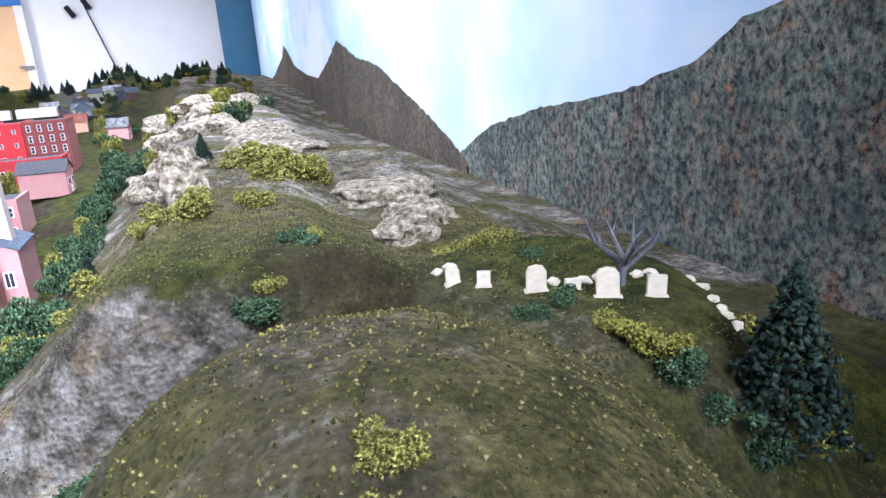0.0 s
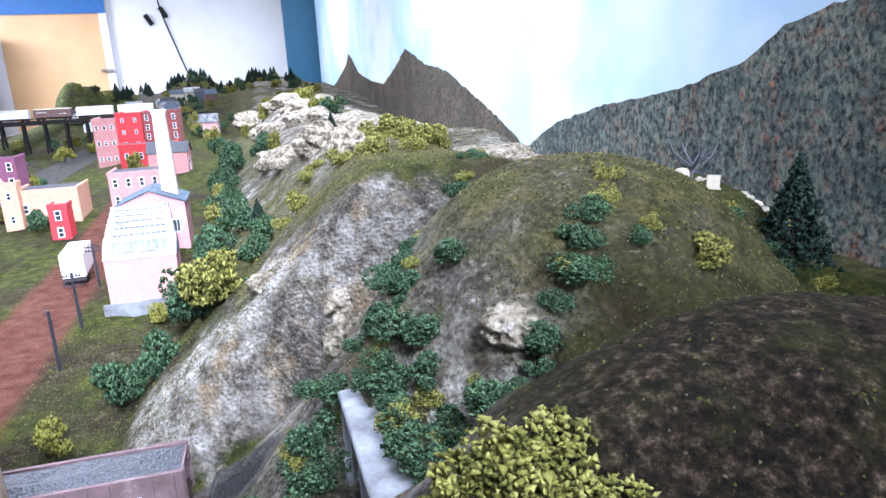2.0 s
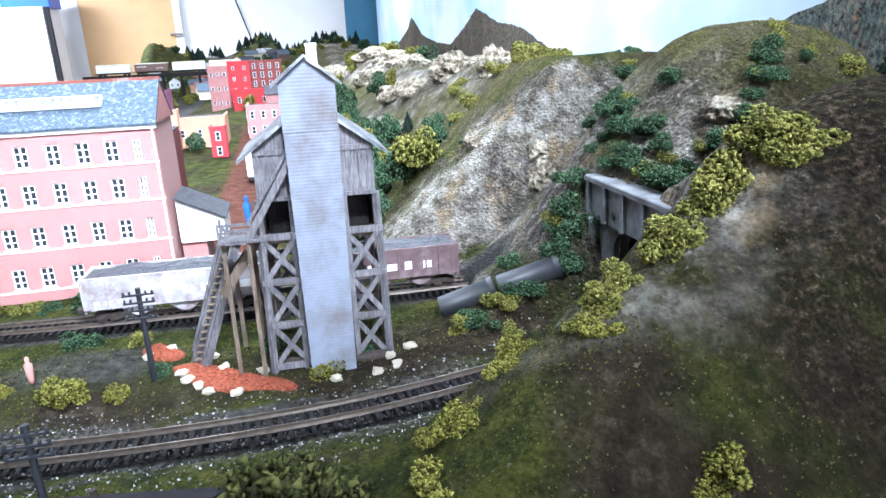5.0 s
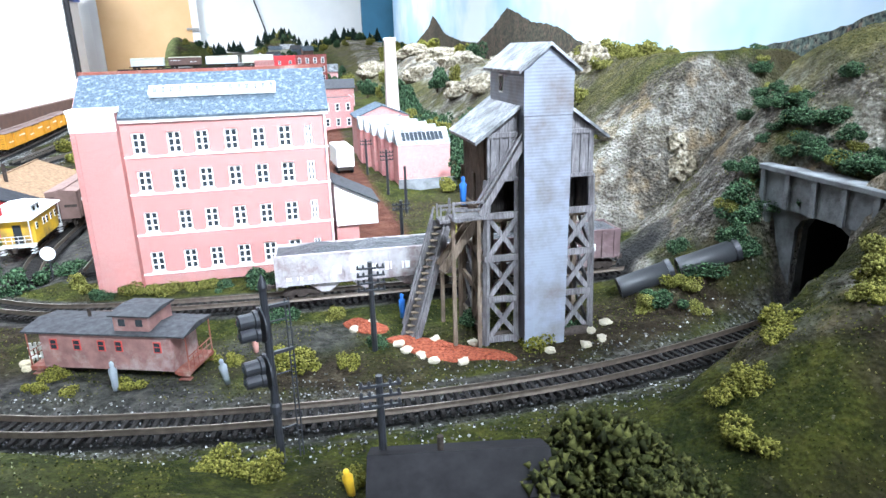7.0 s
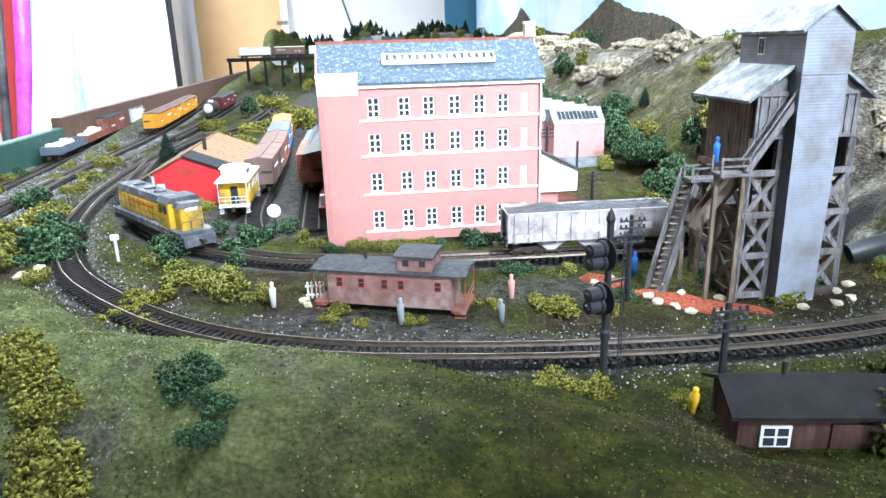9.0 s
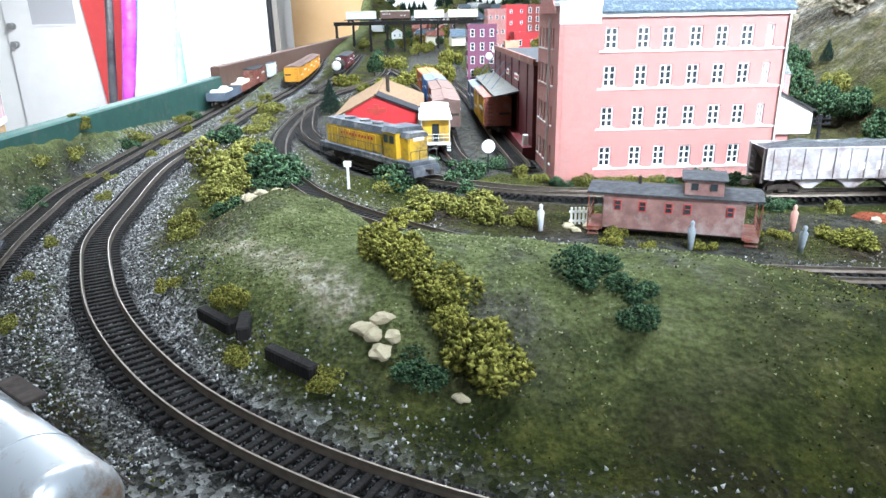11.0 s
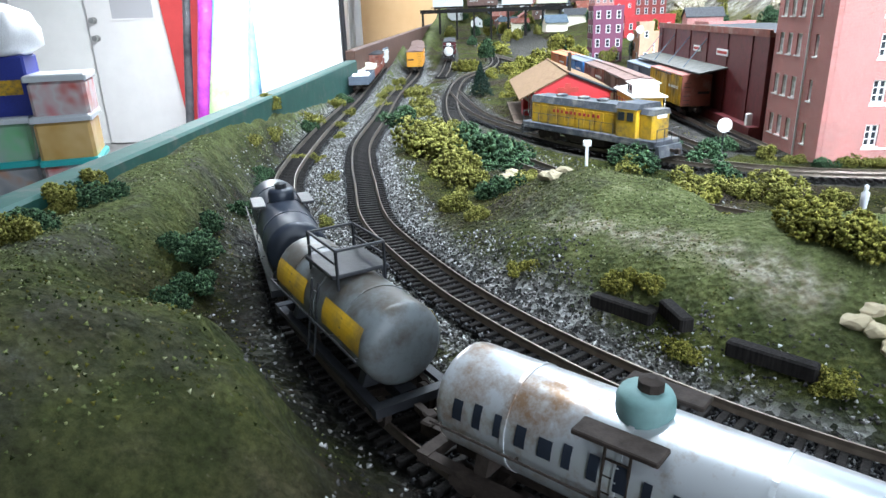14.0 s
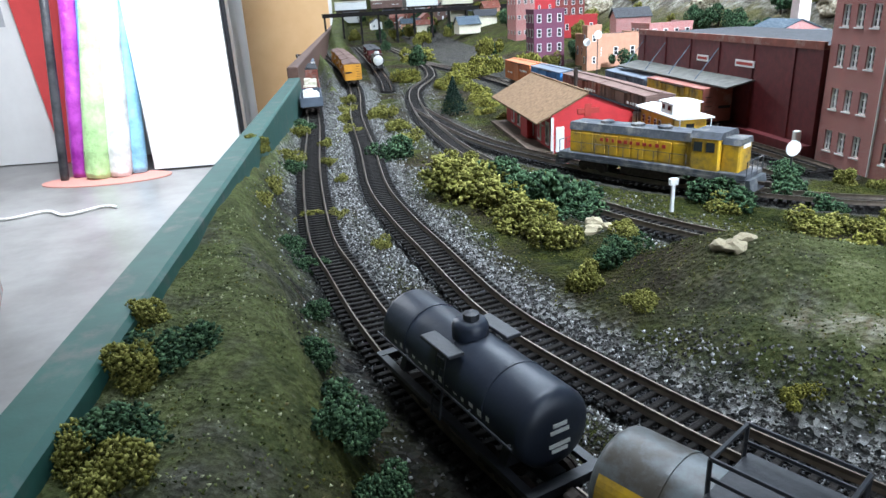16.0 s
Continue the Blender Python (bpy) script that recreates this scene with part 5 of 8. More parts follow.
# ---------------------------------------------------------------- the coaling tower
def coal_tower():
    t = thing("coaling_tower", at(-0.306, 0.132, GROUND - 0.001, -1.5), "tall weathered timber coaling tower with tin roofs and elevator shaft", "coal tower")
    X0, X1, Y0, Y1 = -0.037, 0.037, -0.031, 0.034
    LEG, BODY, EAVE, PEAK = 0.094, 0.118, 0.148, 0.177
    for x in (X0, -0.016, 0.016, X1):
        for y in (Y0, 0.0, Y1):
            part("leg", Shape().beam((x * 1.06, y * 1.06, 0), (x, y, BODY), 0.0036, 0.0036), GREY_WOOD if y == Y0 else BROWN_WOOD, t)
    for z in (0.004, 0.034, 0.064, LEG):
        for y in (Y0 - 0.002, Y1 + 0.002):
            part("girt", Shape().beam((X0 - 0.003, y, z), (X1 + 0.003, y, z), 0.0022, 0.0042), GREY_WOOD, t)
        for x in (X0 - 0.002, X1 + 0.002):
            part("girt", Shape().beam((x, Y0 - 0.002, z), (x, Y1 + 0.002, z), 0.0022, 0.0042), GREY_WOOD if x > 0 else BROWN_WOOD, t)
    for z0, z1 in ((0.005, 0.033), (0.035, 0.063), (0.065, 0.093)):
        for a, b in ((X0, -0.016), (0.016, X1)):
            for y in (Y0 - 0.0015, Y1 + 0.0015):
                part("brace", Shape().beam((a, y, z0), (b, y, z1), 0.0016, 0.0034), GREY_WOOD, t)
                part("brace", Shape().beam((b, y + 0.0005, z0), (a, y + 0.0005, z1), 0.0016, 0.0034), GREY_WOOD, t)
        for x in (X0 - 0.001, X1 + 0.001):
            part("brace", Shape().beam((x, Y0, z0), (x, 0.0, z1), 0.0016, 0.0034), GREY_WOOD, t)
            part("brace", Shape().beam((x, 0.0, z0), (x, Y0, z1), 0.0016, 0.0034), BROWN_WOOD, t)
            part("brace", Shape().beam((x, 0.0, z0), (x, Y1, z1), 0.0016, 0.0034), GREY_WOOD, t)
    # bin: boarded left side, open framed front below
    side = part("bin_side", Shape().box(X0 + 0.0004, X0 + 0.002, Y0 + 0.004, Y1, LEG - 0.012, EAVE), BROWN_WOOD, t)
    for k in range(12):
        y = Y0 + 0.006 + k * 0.0048
        part("board", Shape().box(X0 - 0.0004, X0 + 0.0003, y, y + 0.0040, LEG - 0.013 + random.uniform(-0.001, 0.001), EAVE), BROWN_WOOD, side)
    part("bin_side", Shape().box(X1 - 0.002, X1, Y0 + 0.004, Y1, LEG - 0.005, EAVE), GREY_WOOD, t)
    part("bin_back", Shape().box(X0, X1, Y1 - 0.002, Y1, LEG - 0.005, EAVE), BROWN_WOOD, t)
    part("bin_floor", Shape().box(X0 + 0.003, X1 - 0.003, Y0 + 0.004, Y1 - 0.003, LEG - 0.006, LEG - 0.003), BROWN_WOOD, t)
    part("bin_inner", Shape().box(X0 + 0.004, X1 - 0.004, -0.012, -0.010, LEG - 0.003, EAVE), TIE_WOOD, t)
    for a, b in ((X0, -0.013), (0.013, X1)):
        panel = part("front_panel", Shape().box(a, b, Y0 - 0.0012, Y0 + 0.0008, BODY, EAVE), GREY_WOOD, t)
        part("rail", Shape().box(a, b, Y0 - 0.0026, Y0 - 0.0013, EAVE - 0.002, EAVE + 0.001), GREY_WOOD, panel)
        part("rail", Shape().box(a, b, Y0 - 0.0026, Y0 - 0.0013, BODY - 0.001, BODY + 0.0015), GREY_WOOD, panel)
        for k in range(4):
            x = a + (b - a) * (k + 0.5) / 4
            part("stud", Shape().box(x - 0.0008, x + 0.0008, Y0 - 0.0022, Y0 - 0.0012, BODY, EAVE), GREY_WOOD, panel)
    for y in (Y0 - 0.001, Y1):
        part("gable", Shape().prism([(X0, EAVE), (X1, EAVE), (0, PEAK - 0.002)], y, y + 0.0016, "y"), GREY_WOOD, t)
    for sgn in (-1, 1):
        part("roof", Shape().prism([(0, PEAK - 0.001), (sgn * 0.046, EAVE - 0.006), (sgn * 0.0462, EAVE - 0.004), (0, PEAK + 0.0012)], Y0 - 0.006, Y1 + 0.008, "y"), TIN, t, "patched pale tin sheets")
    # hood over the elevator head
    HX, HZ, HP = 0.0165, 0.189, 0.2035
    hood = part("hood", Shape().box(-HX, HX, Y0 - 0.014, Y1 - 0.002, 0.160, HZ), SIDING, t, "grey boarded hood")
    part("hood_gable", Shape().prism([(-HX, HZ), (HX, HZ), (0, HP - 0.002)], Y0 - 0.0138, Y1 - 0.0022, "y"), SIDING, hood)
    for sgn in (-1, 1):
        part("hood_roof", Shape().prism([(0, HP - 0.001), (sgn * 0.0205, HZ - 0.003), (sgn * 0.0206, HZ - 0.0012), (0, HP + 0.001)], Y0 - 0.017, Y1 + 0.002, "y"), TIN, hood)
    part("hood_window", Shape().box(-HX - 0.0006, -HX + 0.0004, 0.000, 0.008, 0.172, 0.184), WHITE, hood)
    part("pane", Shape().box(-HX - 0.0009, -HX + 0.0002, 0.001, 0.0036, 0.173, 0.183).box(-HX - 0.0009, -HX + 0.0002, 0.0044, 0.007, 0.173, 0.183), GLASS, hood)
    shaft = Shape().add([(-0.0145, -0.045, 0), (0.0145, -0.045, 0), (0.0145, -0.020, 0), (-0.0145, -0.020, 0), (-HX, -0.0445, 0.189), (HX, -0.0445, 0.189), (HX, -0.025, 0.189), (-HX, -0.025, 0.189)],
                        [(3, 2, 1, 0), (4, 5, 6, 7), (0, 1, 5, 4), (1, 2, 6, 5), (2, 3, 7, 6), (3, 0, 4, 7)])
    part("elevator_shaft", shaft, SIDING, t, "lap-sided elevator shaft, stained near its foot")
    # stairs on the left and the platform with chute
    up = part("upper_stair", Shape().beam((X0 - 0.006, -0.036, 0.098), (-0.013, -0.038, 0.147), 0.006, 0.0012), GREY_WOOD, t)
    for y in (-0.0405, -0.033):
        part("stringer", Shape().beam((X0 - 0.007, y, 0.097), (-0.012, y, 0.147), 0.0014, 0.0042), GREY_WOOD, up)
        part("handrail", Shape().beam((X0 - 0.007, y, 0.105), (-0.012, y, 0.155), 0.001, 0.0014), GREY_WOOD, up)
    for k in range(13):
        part("tread", Shape().beam((X0 - 0.006 + k * 0.0024, -0.0405, 0.0985 + k * 0.0038), (X0 - 0.006 + k * 0.0024, -0.033, 0.0985 + k * 0.0038), 0.0022, 0.0007), BROWN_WOOD, up)
    land = part("landing", Shape().box(X0 - 0.026, X0 - 0.002, -0.041, -0.026, 0.094, 0.096), GREY_WOOD, t)
    for x, y in ((X0 - 0.025, -0.040), (X0 - 0.005, -0.040), (X0 - 0.025, -0.027)):
        part("rail_post", Shape().beam((x, y, 0.096), (x, y, 0.107), 0.0014, 0.0014), GREY_WOOD, land)
    for z in (0.101, 0.106):
        part("rail", Shape().beam((X0 - 0.025, -0.040, z), (X0 - 0.005, -0.040, z), 0.001, 0.0014), GREY_WOOD, land)
    part("landing_post", Shape().beam((X0 - 0.024, -0.032, 0), (X0 - 0.024, -0.032, 0.094), 0.0026, 0.0026).beam((X0 - 0.008, -0.038, 0), (X0 - 0.008, -0.038, 0.094), 0.0026, 0.0026), BROWN_WOOD, land)
    part("coal_chute", Shape().beam((X0 - 0.003, -0.016, 0.088), (X0 - 0.030, -0.016, 0.052), 0.012, 0.0016).beam((X0 - 0.003, -0.0225, 0.091), (X0 - 0.030, -0.0225, 0.055), 0.001, 0.006).beam((X0 - 0.003, -0.0095, 0.091), (X0 - 0.030, -0.0095, 0.055), 0.001, 0.006), BROWN_WOOD, t)
    low = part("lower_stair", Shape().beam((X0 - 0.053, -0.012, 0.002), (X0 - 0.024, 0.006, 0.083), 0.007, 0.0012), GREY_WOOD, t)
    for off in (-0.0045, 0.0045):
        a, b = Vector((X0 - 0.053 + off, -0.012 - off, 0.002)), Vector((X0 - 0.024 + off, 0.006 - off, 0.083))
        part("stringer", Shape().beam(a, b, 0.0016, 0.005), GREY_WOOD, low)
        part("handrail", Shape().beam(a + Vector((0, 0, 0.010)), b + Vector((0, 0, 0.010)), 0.001, 0.0014), GREY_WOOD, low)
        for k in (0.05, 0.35, 0.65, 0.95):
            p = a.lerp(b, k)
            part("rail_post", Shape().beam(p, p + Vector((0, 0, 0.010)), 0.001, 0.001), GREY_WOOD, low)
    for k in range(18):
        p = Vector((X0 - 0.053, -0.012, 0.002)).lerp(Vector((X0 - 0.024, 0.006, 0.083)), k / 18)
        part("tread", Shape().box(p.x - 0.0045, p.x + 0.0045, p.y - 0.002, p.y + 0.002, p.z, p.z + 0.0008), BROWN_WOOD, low)
    deck = part("deck", Shape().box(X0 - 0.027, X0 - 0.002, -0.003, 0.012, 0.083, 0.085), GREY_WOOD, t)
    part("deck_rail", Shape().beam((X0 - 0.026, 0.011, 0.093), (X0 - 0.003, 0.011, 0.093), 0.001, 0.0014).beam((X0 - 0.026, -0.002, 0.093), (X0 - 0.006, -0.002, 0.093), 0.001, 0.0014)
         .beam((X0 - 0.026, 0.011, 0.085), (X0 - 0.026, 0.011, 0.095), 0.0014, 0.0014).beam((X0 - 0.026, -0.002, 0.085), (X0 - 0.026, -0.002, 0.095), 0.0014, 0.0014), GREY_WOOD, deck)
    part("deck_post", Shape().beam((X0 - 0.024, 0.010, 0), (X0 - 0.024, 0.010, 0.083), 0.0028, 0.0028).beam((X0 - 0.010, 0.010, 0), (X0 - 0.010, 0.010, 0.083), 0.0028, 0.0028), BROWN_WOOD, deck)
    part("sill_pipe", Shape().rod((X0 - 0.004, -0.026, 0.003), (X1, -0.034, 0.003), 0.0042, n=12), IRON, t, "dark pipe along the sill")
    return t


coal_tower()

# ---------------------------------------------------------------- tunnel
CONCRETE = Nodes("stained_concrete", 0.85)
CONCRETE.colour(CONCRETE.mix(CONCRETE.ramp(CONCRETE.noise(50, 6, 0.7), [(0.4, 0.0), (0.7, 0.85)]), (0.22, 0.23, 0.235), (0.06, 0.057, 0.055)))
CONCRETE.bump(CONCRETE.noise(300, 5), 0.0008, 0.6)


def tunnel():
    t = thing("tunnel_portal", pose(PORTAL[0] + 0.006, PORTAL[1], GROUND, 0, 0, PORTAL_TURN + 2), "stained concrete tunnel portal with ribbed lintel and dark bore", "tunnel portal")
    TOPZ, W0, W1 = 0.106, -0.078, 0.066
    o = 0.028
    part("pier", Shape().box(-0.006, 0.006, o, W1 - 0.012, -0.01, TOPZ - 0.03), CONCRETE, t)
    part("pier", Shape().box(-0.006, 0.006, W0, -o, -0.01, TOPZ - 0.03), CONCRETE, t)
    arch = [(-o, 0.062), (-o * 0.8, 0.070), (-o * 0.4, 0.0755), (0, 0.077), (o * 0.4, 0.0755), (o * 0.8, 0.070), (o, 0.062), (o, TOPZ - 0.03), (-o, TOPZ - 0.03)]
    part("arch", Shape().prism(arch, -0.006, 0.006, "x"), CONCRETE, t)
    beam = part("lintel", Shape().box(-0.009, 0.006, W0, W1, TOPZ - 0.03, TOPZ - 0.003), CONCRETE, t)
    part("cap", Shape().soft_box(-0.012, 0.008, W0 - 0.001, W1 + 0.002, TOPZ - 0.003, TOPZ + 0.001, 0.0008), CONCRETE, beam)
    for k in range(6):
        y = W1 - 0.003 - k * 0.027
        part("rib", Shape().box(-0.0115, -0.0088, y - 0.0022, y + 0.0022, TOPZ - 0.03, TOPZ - 0.003), CONCRETE, beam)
    part("wing_pillar", Shape().soft_box(-0.013, 0.004, W1 - 0.012, W1, -0.01, TOPZ - 0.03, 0.001), CONCRETE, t)
    # Unseen bore walls, coloured near black for the tunnel's inner shade.
    bore = Shape()
    for x0, x1, y0, y1, z0, z1 in ((0.0061, 0.16, o, o + 0.003, -0.01, 0.08), (0.0061, 0.16, -o - 0.003, -o, -0.01, 0.08), (0.0061, 0.16, -o - 0.003, o + 0.003, 0.0801, 0.083), (0.16, 0.163, -o - 0.003, o + 0.003, -0.01, 0.083), (0.0061, 0.16, -o, o, -0.012, -0.008)):
        bore.box(x0, x1, y0, y1, z0, z1)
    part("bore_lining", bore, DARK, t, "tunnel lining, blackened for the shade inside")
    part("earth_fill", Shape().box(0.0082, 0.018, -0.036, 0.036, 0.0835, 0.118), LAND, t, "turf-covered earth above the arch")
    return t


tunnel()

# ---------------------------------------------------------------- yard buildings


def gable_house(name, m, w, d, h, peak, wall, roof, label, category, over=0.004, windows=(), door=False, group="", win_mat=None):
    """A house w wide along x, d deep along y, ridge along y, its gable towards -y."""
    t = thing(name, m, label, category, group)
    part("wall", Shape().prism([(-w / 2, 0), (w / 2, 0), (w / 2, h), (0, peak), (-w / 2, h)], 0, d, "y"), wall, t)
    k = (peak - h) / (w / 2)
    for sgn in (-1, 1):
        part("roof", Shape().prism([(0, peak + 0.0004), (sgn * (w / 2 + over), h - k * over + 0.0004), (sgn * (w / 2 + over), h - k * over + 0.002), (0, peak + 0.0022)], -over, d + over, "y"), roof, t)
    for x, z, hw, hh in windows:
        s = part("window", Shape().box(x - hw, x + hw, -0.0008, 0.0002, z - hh, z + hh), win_mat or WHITE, t)
        part("pane", Shape().box(x - hw * 0.75, x - hw * 0.08, -0.0011, -0.0007, z - hh * 0.85, z + hh * 0.85).box(x + hw * 0.08, x + hw * 0.75, -0.0011, -0.0007, z - hh * 0.85, z + hh * 0.85), GLASS, s)
    if door:
        part("door", Shape().box(-0.004, 0.004, -0.001, 0.0002, 0, 0.02), WHITE, t)
    return t


def depot():
    t = thing("station_depot", at(-0.824, 0.522, GROUND), "bright red wooden depot with broad tan shingle roof", "depot")
    A, B, H, R, PK, L = -0.038, 0.052, 0.041, 0.040, 0.060, 0.215
    part("wall", Shape().prism([(A, 0), (B, 0), (B, R), (0, PK), (A, H)], 0, L, "y"), SIGNAL_RED, t)
    k, q = (PK - H) / -A, (PK - R) / B
    part("roof", Shape().prism([(0, PK + 0.0004), (A - 0.018, H - k * 0.018), (A - 0.018, H - k * 0.018 + 0.0018), (0, PK + 0.0024)], -0.004, L + 0.012, "y"), TAN_ROOF, t, "broad tan shingle slope")
    for y0, y1, stuff in ((-0.004, 0.045, TARPAPER_BLACK), (0.045, L + 0.012, TAN_ROOF)):
        part("roof", Shape().prism([(0, PK + 0.0004), (B + 0.008, R - q * 0.008), (B + 0.008, R - q * 0.008 + 0.0018), (0, PK + 0.0024)], y0, y1, "y"), stuff, t)
    part("ridge_board", Shape().box(-0.0012, 0.0012, -0.004, L + 0.012, PK + 0.0022, PK + 0.0034), TAN_ROOF, t)
    part("door", Shape().box(A + 0.004, A + 0.013, -0.0012, 0.0003, 0.001, 0.028), WHITE, t)
    part("sign", Shape().box(-0.011, 0.013, -0.0012, 0.0003, 0.040, 0.0455), RED_TRIM, t)
    part("sign", Shape().box(-0.003, 0.004, -0.0016, -0.0008, 0.037, 0.050), RED_TRIM, t)
    for n in range(6):
        y = 0.016 + n * 0.032
        w = part("window", Shape().box(A - 0.0012, A + 0.0003, y - 0.0062, y + 0.0062, 0.006, 0.031), WHITE, t)
        part("pane", Shape().box(A - 0.0017, A - 0.0011, y - 0.0035, y + 0.0035, 0.009, 0.028), SIGNAL_RED if n % 2 else GLASS, w)
        part("eave_bracket", Shape().beam((A - 0.0005, y + 0.016, 0.024), (A - 0.014, y + 0.016, H - k * 0.014), 0.0014, 0.0014), WHITE, t)
    for x in (A, B):
        part("corner_board", Shape().box(x - 0.0015, x + 0.0015, -0.0011, 0.0004, 0, 0.038), WHITE, t)
    part("stove_pipe", Shape().rod((0.012, 0.075, 0.045), (0.012, 0.075, 0.080), 0.0024), IRON, t)
    part("bay", Shape().prism([(A - 0.008, 0), (A, 0), (A, 0.034), (A - 0.008, 0.032)], 0.075, 0.105, "y"), SIGNAL_RED, t)
    part("platform", Shape().box(A - 0.022, A - 0.0002, -0.005, L, -0.003, 0.003), BROWN_WOOD, t)
    return t


TARPAPER_BLACK = paint("black_tar_roof", (0.022, 0.022, 0.025), 0.85, 0.3, 150)
depot()


def warehouse():
    t = thing("warehouse", at(-0.648, 0.405, GROUND), "oxblood-red wooden warehouse with grey canopy and loading dock", "warehouse")
    L, W, H = 0.40, 0.16, 0.100
    part("wall", Shape().box(0, W, 0, L, 0, H), OXBLOOD, t)
    part("parapet", Shape().box(-0.001, 0.002, -0.001, L, H, H + 0.007).box(-0.001, W, -0.001, 0.002, H, H + 0.004), BOXRED, t)
    part("roof", Shape().box(0.002, W, 0.002, L, H, H + 0.002), TARPAPER, t)
    part("canopy", Shape().prism([(0, 0.063), (-0.031, 0.057), (-0.031, 0.0585), (0, 0.0645)], 0.10, L, "y"), paint("grey_felt_canopy", (0.11, 0.105, 0.095), 0.85, 0.25, 120), t)
    for k in range(6):
        y = 0.04 + k * 0.068
        if y > 0.13:
            part("tie_rod", Shape().rod((-0.028, y, 0.0582), (0.0, y, 0.094), 0.0006, n=5), GREY, t)
        part("pilaster", Shape().box(-0.0012, 0, y - 0.002, y + 0.002, 0, H), OXBLOOD, t)
    part("dock", Shape().box(-0.010, 0, 0.0, L, 0, 0.014), OXBLOOD, t, "dark red loading dock")
    for y, w in ((0.12, 0.036), (0.21, 0.026)):
        part("sign", Shape().box(-0.0018, -0.0008, y - w / 2, y + w / 2, 0.076, 0.083), WHITE, t, "long painted sign, unreadable")
        part("sign_lettering", Shape().box(-0.0021, -0.0017, y - w * 0.42, y + w * 0.42, 0.078, 0.081), RED_TRIM, t)
    part("dock_crate", Shape().soft_box(-0.008, -0.002, 0.012, 0.018, 0.014, 0.026, 0.0008), WHITE, t)
    return t


warehouse()


def sawtooth_mill():
    t = thing("sawtooth_mill", at(-0.231, 0.664, GROUND + 0.002), "pink brick mill with a row of glazed sawtooth roofs", "mill")
    W = 0.080
    for k in range(6):
        y, x = k * 0.046, -k * 0.006
        part("bay_wall", Shape().box(x - W, x, y, y + 0.0455, 0, 0.060), PINK_BRICK, t)
        tooth = part("sawtooth_roof", Shape().prism([(y - 0.001, 0.0605), (y + 0.045, 0.0605), (y + 0.030, 0.082), (y + 0.026, 0.082)], x - W - 0.001, x + 0.001, "x"), TIN, t, "pale tin sawtooth roof")
        ang = math.degrees(math.atan2(0.0215, 0.027))
        lean = pose(x - W / 2, y + 0.0125, 0.0713, ang, 0, 0)
        for q in range(10):
            px = -W * 0.40 + W * 0.8 * (q + 0.5) / 10
            part("pane", Shape().box(px - 0.0026, px + 0.0026, -0.0085, 0.0085, 0.0004, 0.0009, lean), GLASS, tooth)
    part("yard_wall", Shape().box(-W - 0.004, 0.004, -0.022, -0.018, -0.006, 0.013), CONCRETE, t)
    return t


sawtooth_mill()


def chimney():
    t = thing("factory_chimney", at(-0.263, 1.0, GROUND + 0.01), "tall square pale brick chimney behind the mill", "chimney")
    part("shaft", Shape().add([(-0.013, -0.013, 0), (0.013, -0.013, 0), (0.013, 0.013, 0), (-0.013, 0.013, 0), (-0.0095, -0.0095, 0.206), (0.0095, -0.0095, 0.206), (0.0095, 0.0095, 0.206), (-0.0095, 0.0095, 0.206)],
                              [(3, 2, 1, 0), (4, 5, 6, 7), (0, 1, 5, 4), (1, 2, 6, 5), (2, 3, 7, 6), (3, 0, 4, 7)]), paint("whitewashed_brick", (0.62, 0.50, 0.46), 0.8, 0.08, 120), t)
    part("rim", Shape().soft_box(-0.0108, 0.0108, -0.0108, 0.0108, 0.206, 0.211, 0.0008), WHITE, t)
    return t


chimney()
gable_house("boiler_house", at(-0.29, 0.955, GROUND), 0.10, 0.09, 0.078, 0.098, PINK_BRICK, SLATE, "pink brick boiler house with grey roof at the chimney", "boiler house", 0.003, [(x, 0.04, 0.006, 0.011) for x in (-0.03, -0.01, 0.012, 0.034)])


def block_house(name, m, w, d, h, wall, label, category, cols, rows, trim=None, hw=0.005, hh=0.009, roof=None):
    t = thing(name, m, label, category, "town buildings")
    part("wall", Shape().box(-w / 2, w / 2, 0, d, 0, h), wall, t)
    part("roof", Shape().box(-w / 2 + 0.003, w / 2 - 0.003, 0.003, d - 0.003, h, h + 0.002), roof or TARPAPER, t)
    par = Shape().box(-w / 2 - 0.001, w / 2 + 0.001, -0.001, 0.003, h, h + 0.006).box(-w / 2 - 0.001, -w / 2 + 0.003, 0.003, d, h, h + 0.006).box(w / 2 - 0.003, w / 2 + 0.001, 0.003, d, h, h + 0.006)
    part("parapet", par, trim or wall, t)
    for r in range(rows):
        for c in range(cols):
            x, z = -w / 2 + w * (c + 0.5) / cols, h * (r + 0.55) / rows
            wd = part("window", Shape().box(x - hw, x + hw, -0.0012, 0.0002, z - hh, z + hh), WHITE, t)
            part("pane", Shape().box(x - hw * 0.7, x + hw * 0.7, -0.0016, -0.0011, z - hh * 0.85, z - 0.0005).box(x - hw * 0.7, x + hw * 0.7, -0.0016, -0.0011, z + 0.0005, z + hh * 0.85), GLASS, wd)
            if cols * rows < 30:
                y = d * (c + 0.5) / cols
                wd = part("window", Shape().box(-w / 2 - 0.0012, -w / 2 + 0.0002, y - hw, y + hw, z - hh, z + hh), WHITE, t)
                part("pane", Shape().box(-w / 2 - 0.0016, -w / 2 - 0.0011, y - hw * 0.7, y + hw * 0.7, z - hh * 0.85, z + hh * 0.85), GLASS, wd)
    return t


def town_z(u, v):
    return ground_z(*xy(u, v)) - 0.004


